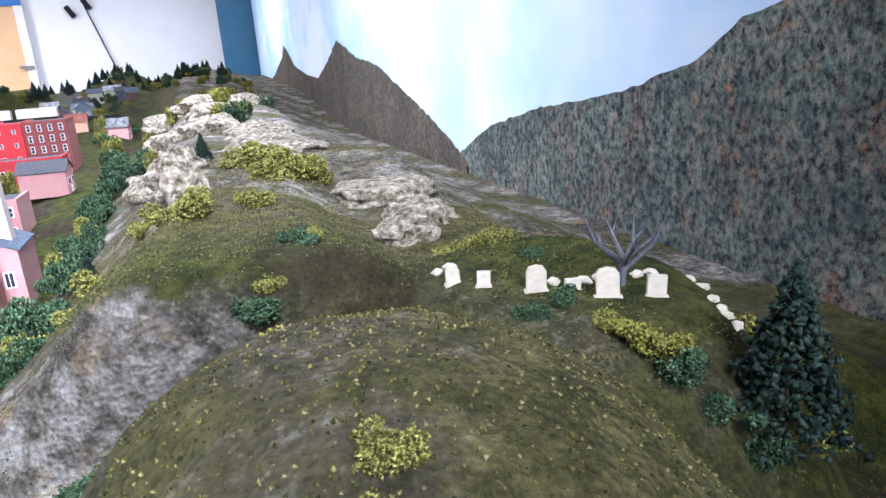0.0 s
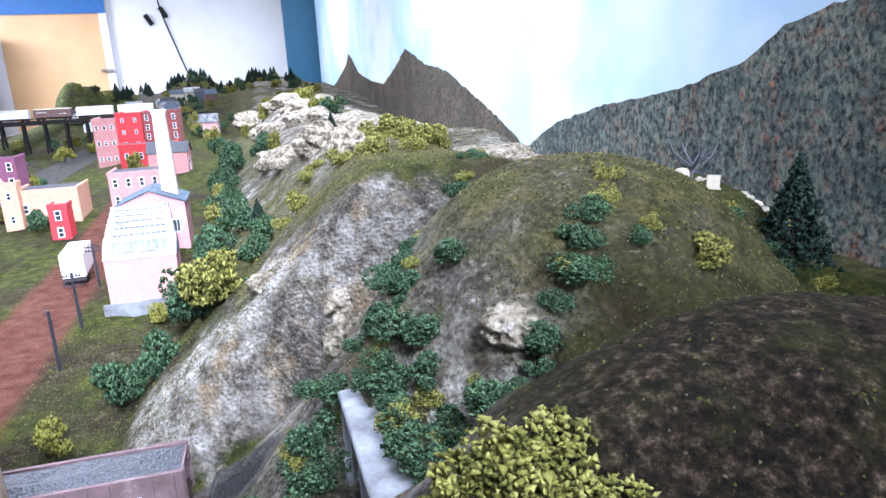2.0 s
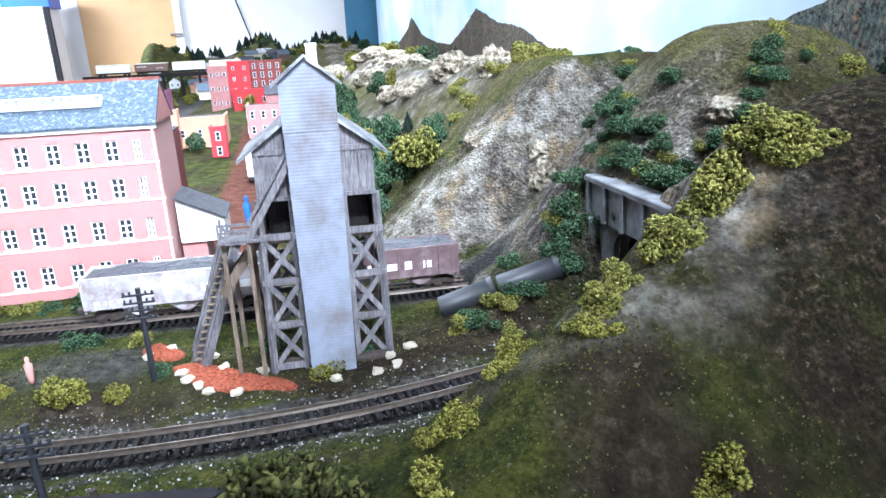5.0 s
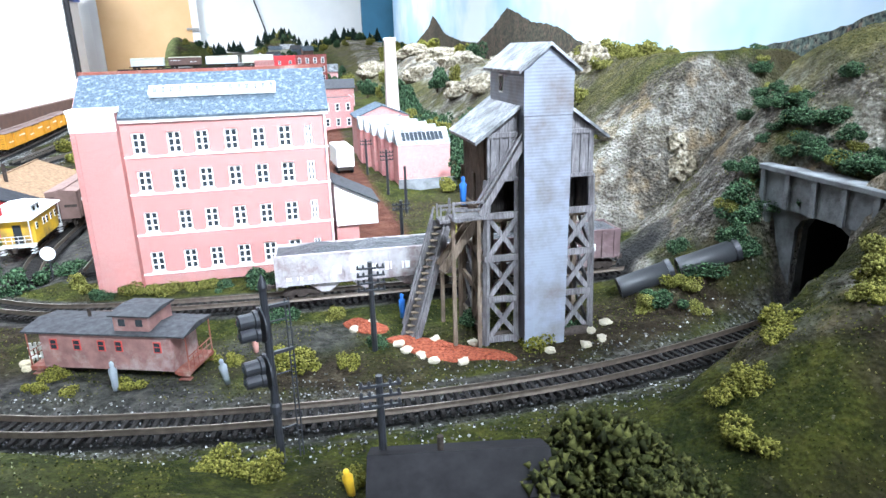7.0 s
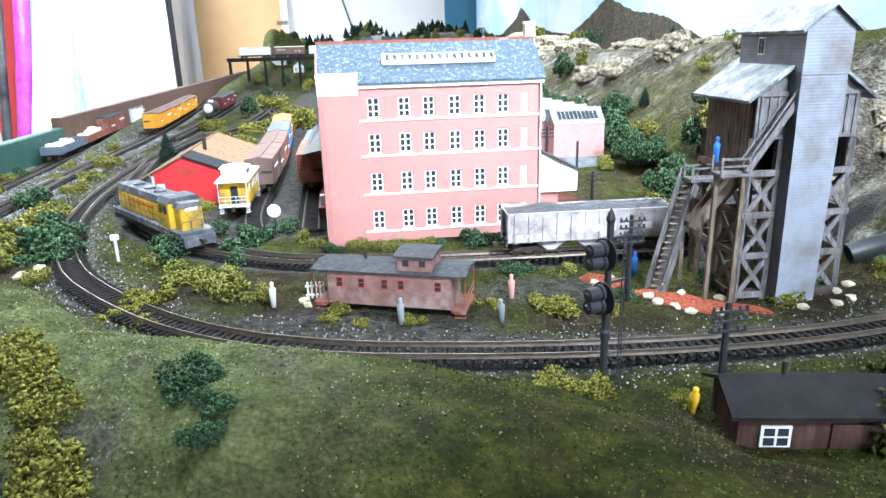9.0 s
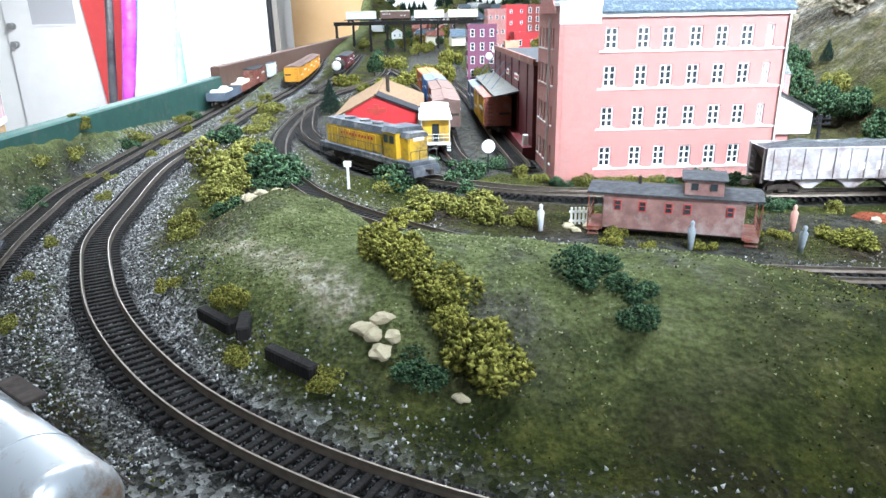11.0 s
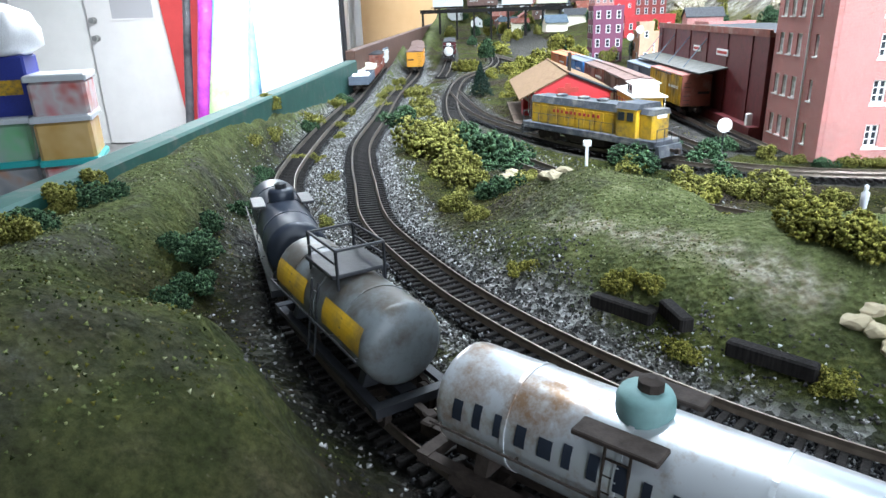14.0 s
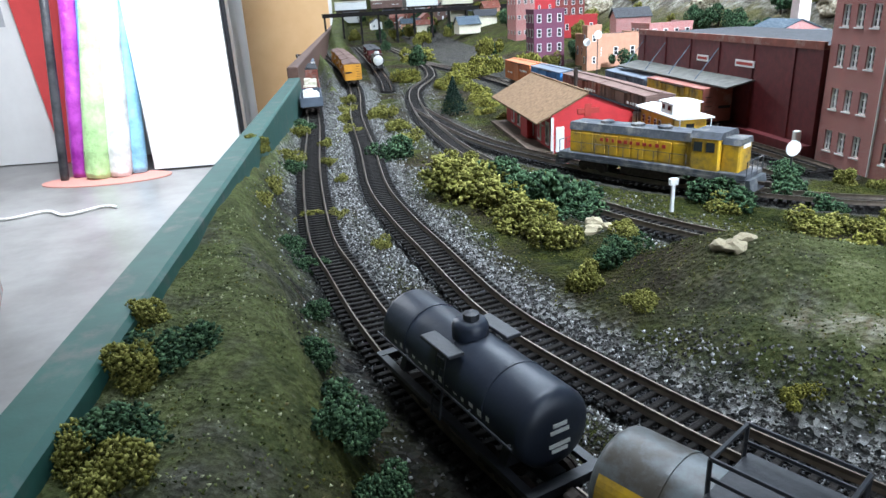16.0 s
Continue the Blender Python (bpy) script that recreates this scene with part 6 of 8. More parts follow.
block_house("brick_mill", at(-0.37, 1.99, town_z(-0.42, 1.99)), 0.10, 0.14, 1.262 - town_z(-0.42, 1.99), DARK_BRICK, "tall brick mill with rows of white windows in town", "mill", 4, 5)
block_house("red_store", at(-0.455, 1.975, town_z(-0.455, 1.99)), 0.068, 0.14, 1.262 - town_z(-0.455, 1.99), SIGNAL_RED, "bright red town building between brick neighbours", "town building", 2, 4, None, 0.004, 0.006)
block_house("pink_store", at(-0.52, 1.96, town_z(-0.52, 1.98)), 0.06, 0.12, 1.25 - town_z(-0.52, 1.98), PINK_BRICK, "pink brick town building with small windows", "town building", 3, 3, None, 0.005, 0.006)
block_house("red_annex", at(-0.40, 1.86, town_z(-0.40, 1.9)), 0.15, 0.1, 0.06, SIGNAL_RED, "low red shop row in front of the mill", "town building", 4, 1)
block_house("adobe_hall", at(-0.51, 1.24, town_z(-0.51, 1.24)), 0.11, 0.1, 0.066, ADOBE, "peach stucco hall with flat parapet roof", "town building", 3, 1)
block_house("adobe_tower", at(-0.565, 1.22, town_z(-0.565, 1.24)), 0.03, 0.03, 0.088, ADOBE, "peach stucco tower beside the hall", "town building", 1, 2, None, 0.004, 0.007)
block_house("purple_block", at(-0.62, 1.36, town_z(-0.62, 1.4)), 0.07, 0.07, 0.125, paint("mauve_brick", (0.20, 0.075, 0.12), 0.7), "mauve brick block at the end of the yard", "town building", 3, 4)
block_house("red_shop", at(-0.46, 1.10, town_z(-0.46, 1.1)), 0.03, 0.04, 0.06, SIGNAL_RED, "small red shop with round sign", "town building", 1, 2)
block_house("pink_row", at(-0.36, 1.30, town_z(-0.36, 1.3)), 0.10, 0.1, 0.07, PINK_BRICK, "pink brick row house block", "town building", 4, 2)
house_paints = [WHITE, CREAM, GREY, DUST, PINK_BRICK, BOXRED, ADOBE]
rng = random.Random(12)
for k in range(46):
    u, v = rng.uniform(-1.05, -0.2), rng.uniform(1.6, 4.6)
    if v < 3.1 and u < -0.6 or (-0.62 < u < -0.28 and v < 2.25):
        continue
    w, h = rng.uniform(0.05, 0.085), rng.uniform(0.035, 0.06)
    gable_house("town_house", at(u, v, town_z(u, v), rng.choice((0, 90, -90)) + rng.uniform(-8, 8)), w, rng.uniform(0.06, 0.1), h, h + w * 0.35, rng.choice(house_paints), rng.choice((TARPAPER, SLATE, TIN, BOXRED)),
                "small wooden town house with pitched roof", "house", 0.004, [(-w * 0.25, h * 0.55, 0.005, 0.007), (w * 0.25, h * 0.55, 0.005, 0.007)], True, "houses of the far town")


def trestle():
    t = thing("viaduct", at(-0.83, 3.0, GROUND + 0.02), "dark timber viaduct with pale train across the far yard", "viaduct", kind="")
    part("deck", Shape().box(-0.35, 0.55, -0.02, 0.02, 0.105, 0.122), TIE_WOOD, t)
    for k in range(12):
        x = -0.34 + k * 0.08
        part("bent", Shape().beam((x - 0.0, -0.03, -0.03), (x, -0.012, 0.105), 0.008, 0.008).beam((x, 0.03, -0.03), (x, 0.012, 0.105), 0.008, 0.008).box(x - 0.004, x + 0.004, -0.03, 0.03, 0.05, 0.056), TIE_WOOD, t)
    return t


trestle()
for k in range(4):
    box_car(at(-1.05 + k * 0.16, 3.0, GROUND + 0.142, 0), rng.choice((WHITE_TRIM, CREAM, DUST)), CREAM, "pale freight car standing on the far viaduct")


# ---------------------------------------------------------------- road trailer, hut, poles, signals
def trailer():
    t = thing("truck_trailer", at(-0.378, 0.80, GROUND + 0.001, 4), "white box trailer parked on the red dirt road", "trailer")
    part("body", Shape().soft_box(-0.0145, 0.0145, 0, 0.085, 0.012, 0.044, 0.0008), WHITE, t)
    part("rear_door", Shape().box(-0.013, -0.0005, -0.0006, 0.0002, 0.014, 0.042), WHITE_TRIM, t)
    part("rear_door", Shape().box(0.0005, 0.013, -0.0006, 0.0002, 0.014, 0.042), WHITE_TRIM, t)
    part("underride", Shape().box(-0.013, 0.013, 0.002, 0.006, 0.006, 0.012), IRON, t)
    for y in (0.012, 0.026):
        for x in (-0.0115, 0.0115):
            part("wheel", Shape().lathe([(0.0058, -0.002), (0.0058, 0.002)], 14, pose(x, y, 0.0058, 0, 90, 0)), DARK, t)
    return t


trailer()


def hut():
    t = thing("trackside_hut", pose(-0.364, -0.194, 1.069, 0, 0, 9), "dark brown boarded hut with black roof and white window", "hut")
    HUTB = timber("dark_red_brown_boards", (0.05, 0.028, 0.022), (0.10, 0.055, 0.045), 500)
    part("wall", Shape().prism([(-0.017, 0), (0.017, 0), (0.017, 0.030), (0, 0.038), (-0.017, 0.030)], -0.036, 0.036, "x"), HUTB, t)
    for sgn in (-1, 1):
        part("roof", Shape().prism([(0, 0.0385), (sgn * 0.0215, 0.0288), (sgn * 0.0216, 0.0305), (0, 0.0405)], -0.041, 0.041, "x"), paint("black_felt_roof", (0.018, 0.017, 0.018), 0.8, 0.3, 90), t)
    w = part("window", Shape().box(-0.026, -0.012, -0.0182, -0.0168, 0.013, 0.024), WHITE, t, "white four-paned window")
    for x in (-0.0221, -0.0159):
        for z in (0.016, 0.021):
            part("pane", Shape().box(x - 0.0024, x + 0.0024, -0.0186, -0.0179, z - 0.0019, z + 0.0019), GLASS, w)
    part("door", Shape().box(0.006, 0.022, -0.0180, -0.0168, 0.0, 0.025), HUTB, t)
    part("stove_pipe", Shape().rod((-0.008, 0.004, 0.036), (-0.008, 0.004, 0.046), 0.0015), IRON, t)
    return t


hut()


def telegraph_pole(x, y, h, arms, group="telegraph poles", lean=0.0):
    z = ground_z(x, y) - 0.001
    t = thing("telegraph_pole", pose(x, y, z, 0, lean, TURNED), "black model telegraph pole with insulator crossarms" if arms else "bare black wooden pole", "telegraph pole", group)
    part("post", Shape().rod((0, 0, 0), (0, 0, h), 0.0021, 0.0016, 8), BLACK, t)
    for k in range(arms):
        zz = h - 0.004 - k * 0.0052
        arm = part("crossarm", Shape().box(-0.0095, 0.0095, -0.0026, -0.0014, zz - 0.0006, zz + 0.0006), BLACK, t)
        for xx in (-0.0085, -0.0048, 0.0048, 0.0085):
            part("insulator", Shape().lathe([(0.0008, 0), (0.0009, 0.0012), (0.0004, 0.0022)], 8, pose(xx, -0.002, zz + 0.0006)), BLACK, arm)
    return t


telegraph_pole(-0.436, -0.038, 0.066, 4)
telegraph_pole(-0.400, -0.187, 0.062, 3)
telegraph_pole(*xy(-0.33, 0.50), 0.062, 0)
telegraph_pole(*xy(-0.335, 0.62), 0.066, 3)
telegraph_pole(*xy(-0.345, 0.78), 0.06, 2)
telegraph_pole(*xy(-0.36, 0.36), 0.05, 2)


def signal_mast():
    x, y = -0.4565, -0.1705
    t = thing("railway_signal", pose(x, y, ground_z(x, y) - 0.001, 0, 0, TURNED + 20), "black signal mast with double hooded light heads and ladder", "signal")
    part("mast", Shape().rod((0, 0, 0), (0, 0, 0.094), 0.0022, 0.0018, 10).lathe([(0.003, 0.03), (0.003, 0.034), (0.0018, 0.036)], 10), BLACK, t)
    part("finial", Shape().lathe([(0.0018, 0.094), (0.0024, 0.096), (0.0016, 0.099), (0.0003, 0.102)], 10), BLACK, t)
    for z in (0.057, 0.081):
        for dz in (0.0, -0.0068):
            head = part("signal_head", Shape().lathe([(0.0045, 0), (0.0045, 0.0018), (0.0036, 0.0022), (0.0036, 0.009), (0.003, 0.0092)], 14, pose(-0.004, 0, z + dz, 0, -90, 0)), BLACK, t)
            part("lens", Shape().lathe([(0.0022, 0), (0.0012, 0.0008)], 10, pose(-0.0132, 0, z + dz, 0, -90, 0)), GLASS, head)
        part("backing", Shape().lathe([(0.0088, 0), (0.0088, 0.0008)], 20, pose(-0.0022, 0, z - 0.0034, 0, -90, 0)), BLACK, t)
        part("bracket", Shape().box(-0.004, 0.012, -0.0008, 0.0008, z + 0.004, z + 0.0055), BLACK, t)
    lad = Shape()
    for dx in (0.0098, 0.0118):
        lad.rod((dx, 0, 0), (dx, 0, 0.088), 0.0004, n=5)
    for k in range(28):
        lad.rod((0.0098, 0, 0.004 + k * 0.003), (0.0118, 0, 0.004 + k * 0.003), 0.0003, n=4)
    for z in (0.02, 0.05, 0.078):
        lad.rod((0, 0, z), (0.0098, 0, z), 0.0004, n=4)
    part("ladder", lad, BLACK, t)
    return t


signal_mast()


def disc_post(m, h, r, label):
    t = thing("disc_sign", m, label, "track sign", "white disc signs")
    part("post", Shape().rod((0, 0, 0), (0, 0, h), 0.0008), BLACK, t)
    part("disc", Shape().lathe([(r, -0.0004), (r, 0.0004)], 22, pose(0, -0.001, h, 90, 0, 0)), WHITE, t)
    return t


for u, v, h, r in ((-0.700, 0.357, 0.028, 0.0068), (-0.62, 1.05, 0.09, 0.007), (-0.63, 1.08, 0.075, 0.007)):
    disc_post(at(u, v, ground_z(*xy(u, v)) - 0.001), h, r, "round white disc sign on a thin dark post")
dwarf = thing("dwarf_signal", pose(-0.887, 0.0, GROUND, 0, 0, TURNED), "small white trackside marker post", "track sign")
part("post", Shape().soft_box(-0.0012, 0.0012, -0.0012, 0.0012, 0, 0.021, 0.0003), WHITE, dwarf)
part("head", Shape().soft_box(-0.0035, 0.0035, -0.0018, 0.0018, 0.021, 0.026, 0.0006), WHITE, dwarf)


def bank_pose(x0, y0, x1, y1):
    """Lying along a line of the plan, on the ground at both ends."""
    z0, z1 = ground_z(x0, y0) + 0.0075, ground_z(x1, y1) + 0.0055
    run = math.hypot(x1 - x0, y1 - y0)
    return pose(x0, y0, z0, 0, -math.degrees(math.atan2(z1 - z0, run)), math.degrees(math.atan2(y1 - y0, x1 - x0)))


def culvert(m, long, label):
    t = thing("culvert_pipe", m, label, "pipe", "culvert pipes on the bank")
    out = [(0.0085, 0), (0.0085, long), (0.0072, long), (0.0072, 0), (0.0085, 0)]
    s, n = Shape(), 24
    for r, z in out:
        s.v += [(z, r * math.cos(2 * math.pi * i / n), r * math.sin(2 * math.pi * i / n)) for i in range(n)]
    s.f = [(k * n + i, k * n + (i + 1) % n, (k + 1) * n + (i + 1) % n, (k + 1) * n + i) for k in range(4) for i in range(n)]
    part("barrel", s, paint("black_pipe", (0.02, 0.021, 0.023), 0.5), t, "", None, True)
    part("collar", Shape().lathe([(0.0093, 0), (0.0093, 0.004)], 24, pose(long - 0.004, 0, 0, 0, 90, 0)), BLACK, t)
    return t


culvert(bank_pose(-0.256, 0.064, -0.213, 0.069), 0.044, "black corrugated culvert pipe lying open-ended")
culvert(bank_pose(-0.211, 0.064, -0.163, 0.067), 0.048, "second black culvert pipe end to end on the bank")

# ---------------------------------------------------------------- the far side of the room
def wall_panel(name, u0, u1, z0, z1, thick, material, label, category, gap=0.0):
    t = thing(name, at((u0 + u1) / 2, V1 - thick - gap, 0), label, category)
    part("leaf", Shape().soft_box(-(u1 - u0) / 2, (u1 - u0) / 2, 0, thick, z0, z1, 0.004), material, t)
    return t


DOOR_WHITE = paint("white_door_paint", (0.76, 0.75, 0.74), 0.45, 0.04, 5)
STEEL = paint("brushed_steel", (0.45, 0.45, 0.44), 0.3, 0.1, 60, metal=0.9)
d = wall_panel("door", -4.79, -3.91, 0.012, 2.05, 0.045, DOOR_WHITE, "closed white flush door with two steel locks", "door", 0.01)
for z in (1.07, 1.24):
    part("lock", Shape().lathe([(0.032, 0), (0.032, 0.01), (0.018, 0.014), (0.018, 0.04), (0.03, 0.045), (0.028, 0.062)], 20, pose(-0.37, 0, z, 90, 0, 0)), STEEL, d)
part("door_glass", Shape().soft_box(-0.18, 0.24, -0.006, 0.001, 1.25, 1.8, 0.003), paint("frosted_grey_glass", (0.45, 0.45, 0.47), 0.25), d, "frosted grey glass")
part("glass_bead", Shape().box(-0.2, 0.26, -0.008, 0.0, 1.23, 1.25), DOOR_WHITE, d)
r = wall_panel("red_board", -3.86, -3.42, 0.0, 2.2, 0.02, RED, "tall flat red board standing against the wall", "board", 0.03)
r.matrix_basis = at(-3.66, V1 - 0.12, 0) @ pose(0, 0, 0, 0, -5, 0)
tube_paints = [("purple_wrap", (0.35, 0.03, 0.36), -3.46, 5.5, 0.07), ("pale_green_wrap", (0.42, 0.66, 0.30), -3.28, 7.5, 0.11), ("aqua_wrap", (0.12, 0.45, 0.66), -3.36, 6.5, 0.06), ("white_wrap", (0.74, 0.76, 0.74), -3.10, 4.5, 0.09), ("sky_wrap", (0.25, 0.52, 0.72), -2.99, 2.0, 0.08), ("black_sleeve", (0.02, 0.02, 0.025), -3.56, 4.0, 0.035)]
for k, (name, c, u, lean, rad) in enumerate(tube_paints):
    m = Nodes(name, 0.3)
    m.colour(m.ramp(m.noise(7, 4), [(0.35, [x * 0.75 for x in c]), (0.65, [min(1, x * 1.3 + 0.05) for x in c])]))
    m.bump(m.noise(18, 5), 0.02, 0.7)
    t = thing("fabric_roll", at(u, 5.75 - 0.1 * (k % 2), 0.012) @ pose(0, 0, 0, -8, lean, 0), "tall wrapped roll of coloured fabric leaning by the wall", "roll", "coloured rolls by the wall")
    part("roll", Shape().lathe([(rad * 0.9, 0), (rad, 0.05), (rad * 1.06, 0.6), (rad * 0.95, 1.2), (rad, 1.9), (rad * 0.8, 1.95)], 18), m, t, "", None, True)
tagged(part("floor_mat", Shape().lathe([(0.52, 0), (0.52, 0.010), (0.50, 0.012)], 40, at(-3.2, 5.6, 0) @ Matrix.Diagonal((1, 0.45, 1, 1))), paint("pink_foam", (0.55, 0.27, 0.23), 0.8)), "flat pink oval mat under the rolls", "mat")
w = wall_panel("cupboard", -2.86, -2.10, 0.02, 1.72, 0.45, DOOR_WHITE, "plain white cupboard against the wall", "cupboard", 0.38)
# Solid dark strip drawn as the shadow beside the cupboard.
part("side_shadow_gap", Shape().box(0.385, 0.42, 0.02, 0.05, 0.02, 1.72), DARK, w)
b = thing("storage_box", at(-2.24, V1 - 0.6, 1.72), "blue plastic storage box on the white cupboard", "box")
part("tub", Shape().soft_box(-0.18, 0.18, -0.15, 0.15, 0, 0.2, 0.01), paint("blue_plastic", (0.02, 0.10, 0.5), 0.35), b)
w = wall_panel("wood_door", -2.03, -1.24, 0.01, 2.05, 0.045, WOOD, "pale orange veneered wooden door", "door", 0.01)
part("door_frame", Shape().box(0.395, 0.46, -0.012, 0.045, 0, 2.1).box(-0.46, -0.395, -0.012, 0.045, 0, 2.1).box(-0.46, 0.46, -0.012, 0.045, 2.05, 2.1), DOOR_WHITE, w)
part("handle", Shape().rod((0.36, -0.05, 1.5), (0.36, 0, 1.5), 0.012).rod((0.36, -0.05, 1.5), (0.46, -0.05, 1.5), 0.01), STEEL, w)
part("blue_sign", Shape().box(-0.46, 0.46, -0.016, -0.013, 1.98, 2.14), BLUE, w)
p = wall_panel("teal_panel", 0.32, 0.66, 0.0, 2.55, 0.06, TEAL, "tall teal painted post at the backdrop's end", "panel", 0.25)
c = thing("hanging_cord", at(-0.72, V1 - 0.02, 0), "thin dark cord with two black clips on the white wall", "cord")
part("cord", Shape().rod((-0.08, 0, 2.4), (0.0, 0, 1.95), 0.006).rod((0.0, 0, 1.95), (0.22, 0, 1.2), 0.006).rod((0.22, 0, 1.2), (0.22, 0, 0.6), 0.006), DARK, c)
for x, z in ((-0.12, 1.92), (0.01, 1.98)):
    part("clip", Shape().soft_box(-0.02, 0.02, -0.02, 0.01, -0.05, 0.05, 0.004, pose(x, 0, z, 0, -30, 0)), DARK, c)
cord = thing("extension_cord", Matrix.Identity(4), "white extension cord lying in waves on the floor", "cord")
s = Shape()
pts = [(*xy(-4.6 + 0.035 * k, 4.55 + 0.06 * math.sin(k * 0.55) + 0.05 * abs(math.sin(k * 0.23))), 0.012) for k in range(52)]
for a, q in zip(pts, pts[1:]):
    s.rod(a, q, 0.011, n=6)
part("cable", s, WHITE, cord)


def clear_bin(m, w, dpt, h, tint, lid, label):
    t = thing("storage_bin", m, label, "storage bin", "stacked storage bins")
    part("tub", Shape().soft_box(-w / 2, w / 2, -dpt / 2, dpt / 2, 0, h - 0.03, 0.015), tint, t)
    part("lid", Shape().soft_box(-w / 2 - 0.012, w / 2 + 0.012, -dpt / 2 - 0.012, dpt / 2 + 0.012, h - 0.03, h, 0.008), lid, t)
    return t


def mottled(name, colours):
    m = Nodes(name, 0.25)
    m.colour(m.ramp(m.noise(7, 2), [(0.3 + 0.4 * k / max(1, len(colours) - 1), c) for k, c in enumerate(colours)]))
    return m.mat


TEAL_LID = paint("turquoise_lid", (0.03, 0.40, 0.40), 0.35)
CLEAR_LID = paint("clear_lid", (0.55, 0.58, 0.6), 0.3)
SPICE = {"grey": mottled("grey_contents", [(0.2, 0.22, 0.24), (0.34, 0.33, 0.33), (0.45, 0.2, 0.1)]), "amber": mottled("amber_contents", [(0.5, 0.3, 0.08), (0.65, 0.45, 0.2)]),
         "green": mottled("green_contents", [(0.35, 0.4, 0.4), (0.2, 0.5, 0.25)]), "red": mottled("red_contents", [(0.6, 0.2, 0.2), (0.55, 0.5, 0.5), (0.5, 0.12, 0.1)])}
for u, v, z, h, tint, lid in ((-2.985, 3.0, 0.0, 0.28, "grey", TEAL_LID), (-3.265, 2.95, 0.0, 0.28, "grey", TEAL_LID), (-2.985, 3.0, 0.28, 0.31, "red", TEAL_LID), (-3.265, 2.95, 0.28, 0.31, "grey", TEAL_LID),
                              (-2.99, 3.0, 0.59, 0.21, "amber", CLEAR_LID), (-3.27, 2.95, 0.59, 0.21, "green", CLEAR_LID), (-2.99, 3.02, 0.80, 0.19, "red", CLEAR_LID)):
    clear_bin(at(u, v, z, 22), 0.25, 0.32, h, SPICE[tint], lid, "stacked clear plastic storage bin with %s contents" % tint)
t = thing("carton", at(-3.26, 2.98, 0.80, 20), "blue cardboard carton with white bag on top", "carton")
part("carton_body", Shape().soft_box(-0.14, 0.14, -0.13, 0.13, 0, 0.28, 0.01), paint("blue_carton", (0.02, 0.035, 0.25), 0.5), t)
part("carton_lettering", Shape().box(-0.02, 0.11, -0.133, -0.13, 0.1, 0.17), YELLOW, t)
bag = thing("plastic_bag", at(-3.25, 2.98, 1.08, 10), "crumpled white plastic bag on the carton", "bag")
s = Shape().lathe([(0.15, 0), (0.2, 0.04), (0.2, 0.11), (0.16, 0.18), (0.08, 0.23), (0.02, 0.25)], 24)
s.v = [tuple(Vector(q) * (1 + 0.22 * noise.noise(Vector(q) * 9))) for q in s.v]
s.v = [(a, b_, max(c_, 0)) for a, b_, c_ in s.v]
part("bag_film", s, paint("white_film", (0.8, 0.8, 0.82), 0.3), bag, "", None, True)

# ---------------------------------------------------------------- plants


def foliage(name, dark, mid, light):
    m = Nodes(name, 0.9)
    m.colour(m.mix(m.ramp(m.noise(150, 3), [(0.45, 0.0), (0.8, 0.4)]), m.ramp(m.rand(True), [(0.0, dark), (0.5, mid), (1.0, light)]), dark))
    return m.mat


LEAF = {"y": foliage("yellow_green_foam", (0.045, 0.046, 0.010), (0.15, 0.145, 0.032), (0.29, 0.27, 0.08)),
        "o": foliage("olive_foam", (0.04, 0.04, 0.008), (0.15, 0.145, 0.028), (0.30, 0.275, 0.065)),
        "d": foliage("blue_green_foam", (0.010, 0.020, 0.011), (0.036, 0.072, 0.035), (0.095, 0.16, 0.08)),
        "k": foliage("dark_olive_foam", (0.012, 0.014, 0.005), (0.042, 0.046, 0.013), (0.10, 0.10, 0.03)),
        "n": foliage("dark_needles", (0.006, 0.012, 0.009), (0.014, 0.03, 0.022), (0.03, 0.05, 0.035))}
TETRA = np.array([(1, 1, 1), (1, -1, -1), (-1, 1, -1), (-1, -1, 1)]) * 0.6


def chips(centres, sizes, rnd):
    """Small crumbs, one four-sided chip at each centre."""
    n = len(centres)
    a = rnd.normal(size=(n, 4))
    a /= np.linalg.norm(a, axis=1)[:, None]
    w, x, y, z = a.T
    rot = np.stack([np.stack([1 - 2 * (y * y + z * z), 2 * (x * y - z * w), 2 * (x * z + y * w)], 1),
                    np.stack([2 * (x * y + z * w), 1 - 2 * (x * x + z * z), 2 * (y * z - x * w)], 1),
                    np.stack([2 * (x * z - y * w), 2 * (y * z + x * w), 1 - 2 * (x * x + y * y)], 1)], 1)
    shape = TETRA[None] * rnd.uniform(0.55, 1.3, (n, 4, 1)) * sizes[:, None, None]
    v = np.einsum("nij,nkj->nki", rot, shape) + centres[:, None, :]
    k = np.arange(n)[:, None, None] * 4
    f = (k + np.array([(0, 1, 2), (0, 3, 1), (0, 2, 3), (1, 3, 2)])[None]).reshape(-1, 3)
    return v.reshape(-1, 3), f


def raw_mesh(name, v, f, material):
    me = bpy.data.meshes.new(name)
    me.vertices.add(len(v))
    me.vertices.foreach_set("co", np.asarray(v, np.float32).ravel())
    me.loops.add(f.size)
    me.loops.foreach_set("vertex_index", f.astype(np.int32).ravel())
    me.polygons.add(len(f))
    me.polygons.foreach_set("loop_start", np.arange(0, f.size, 3, dtype=np.int32))
    me.update(calc_edges=True)
    me.materials.append(material)
    return me


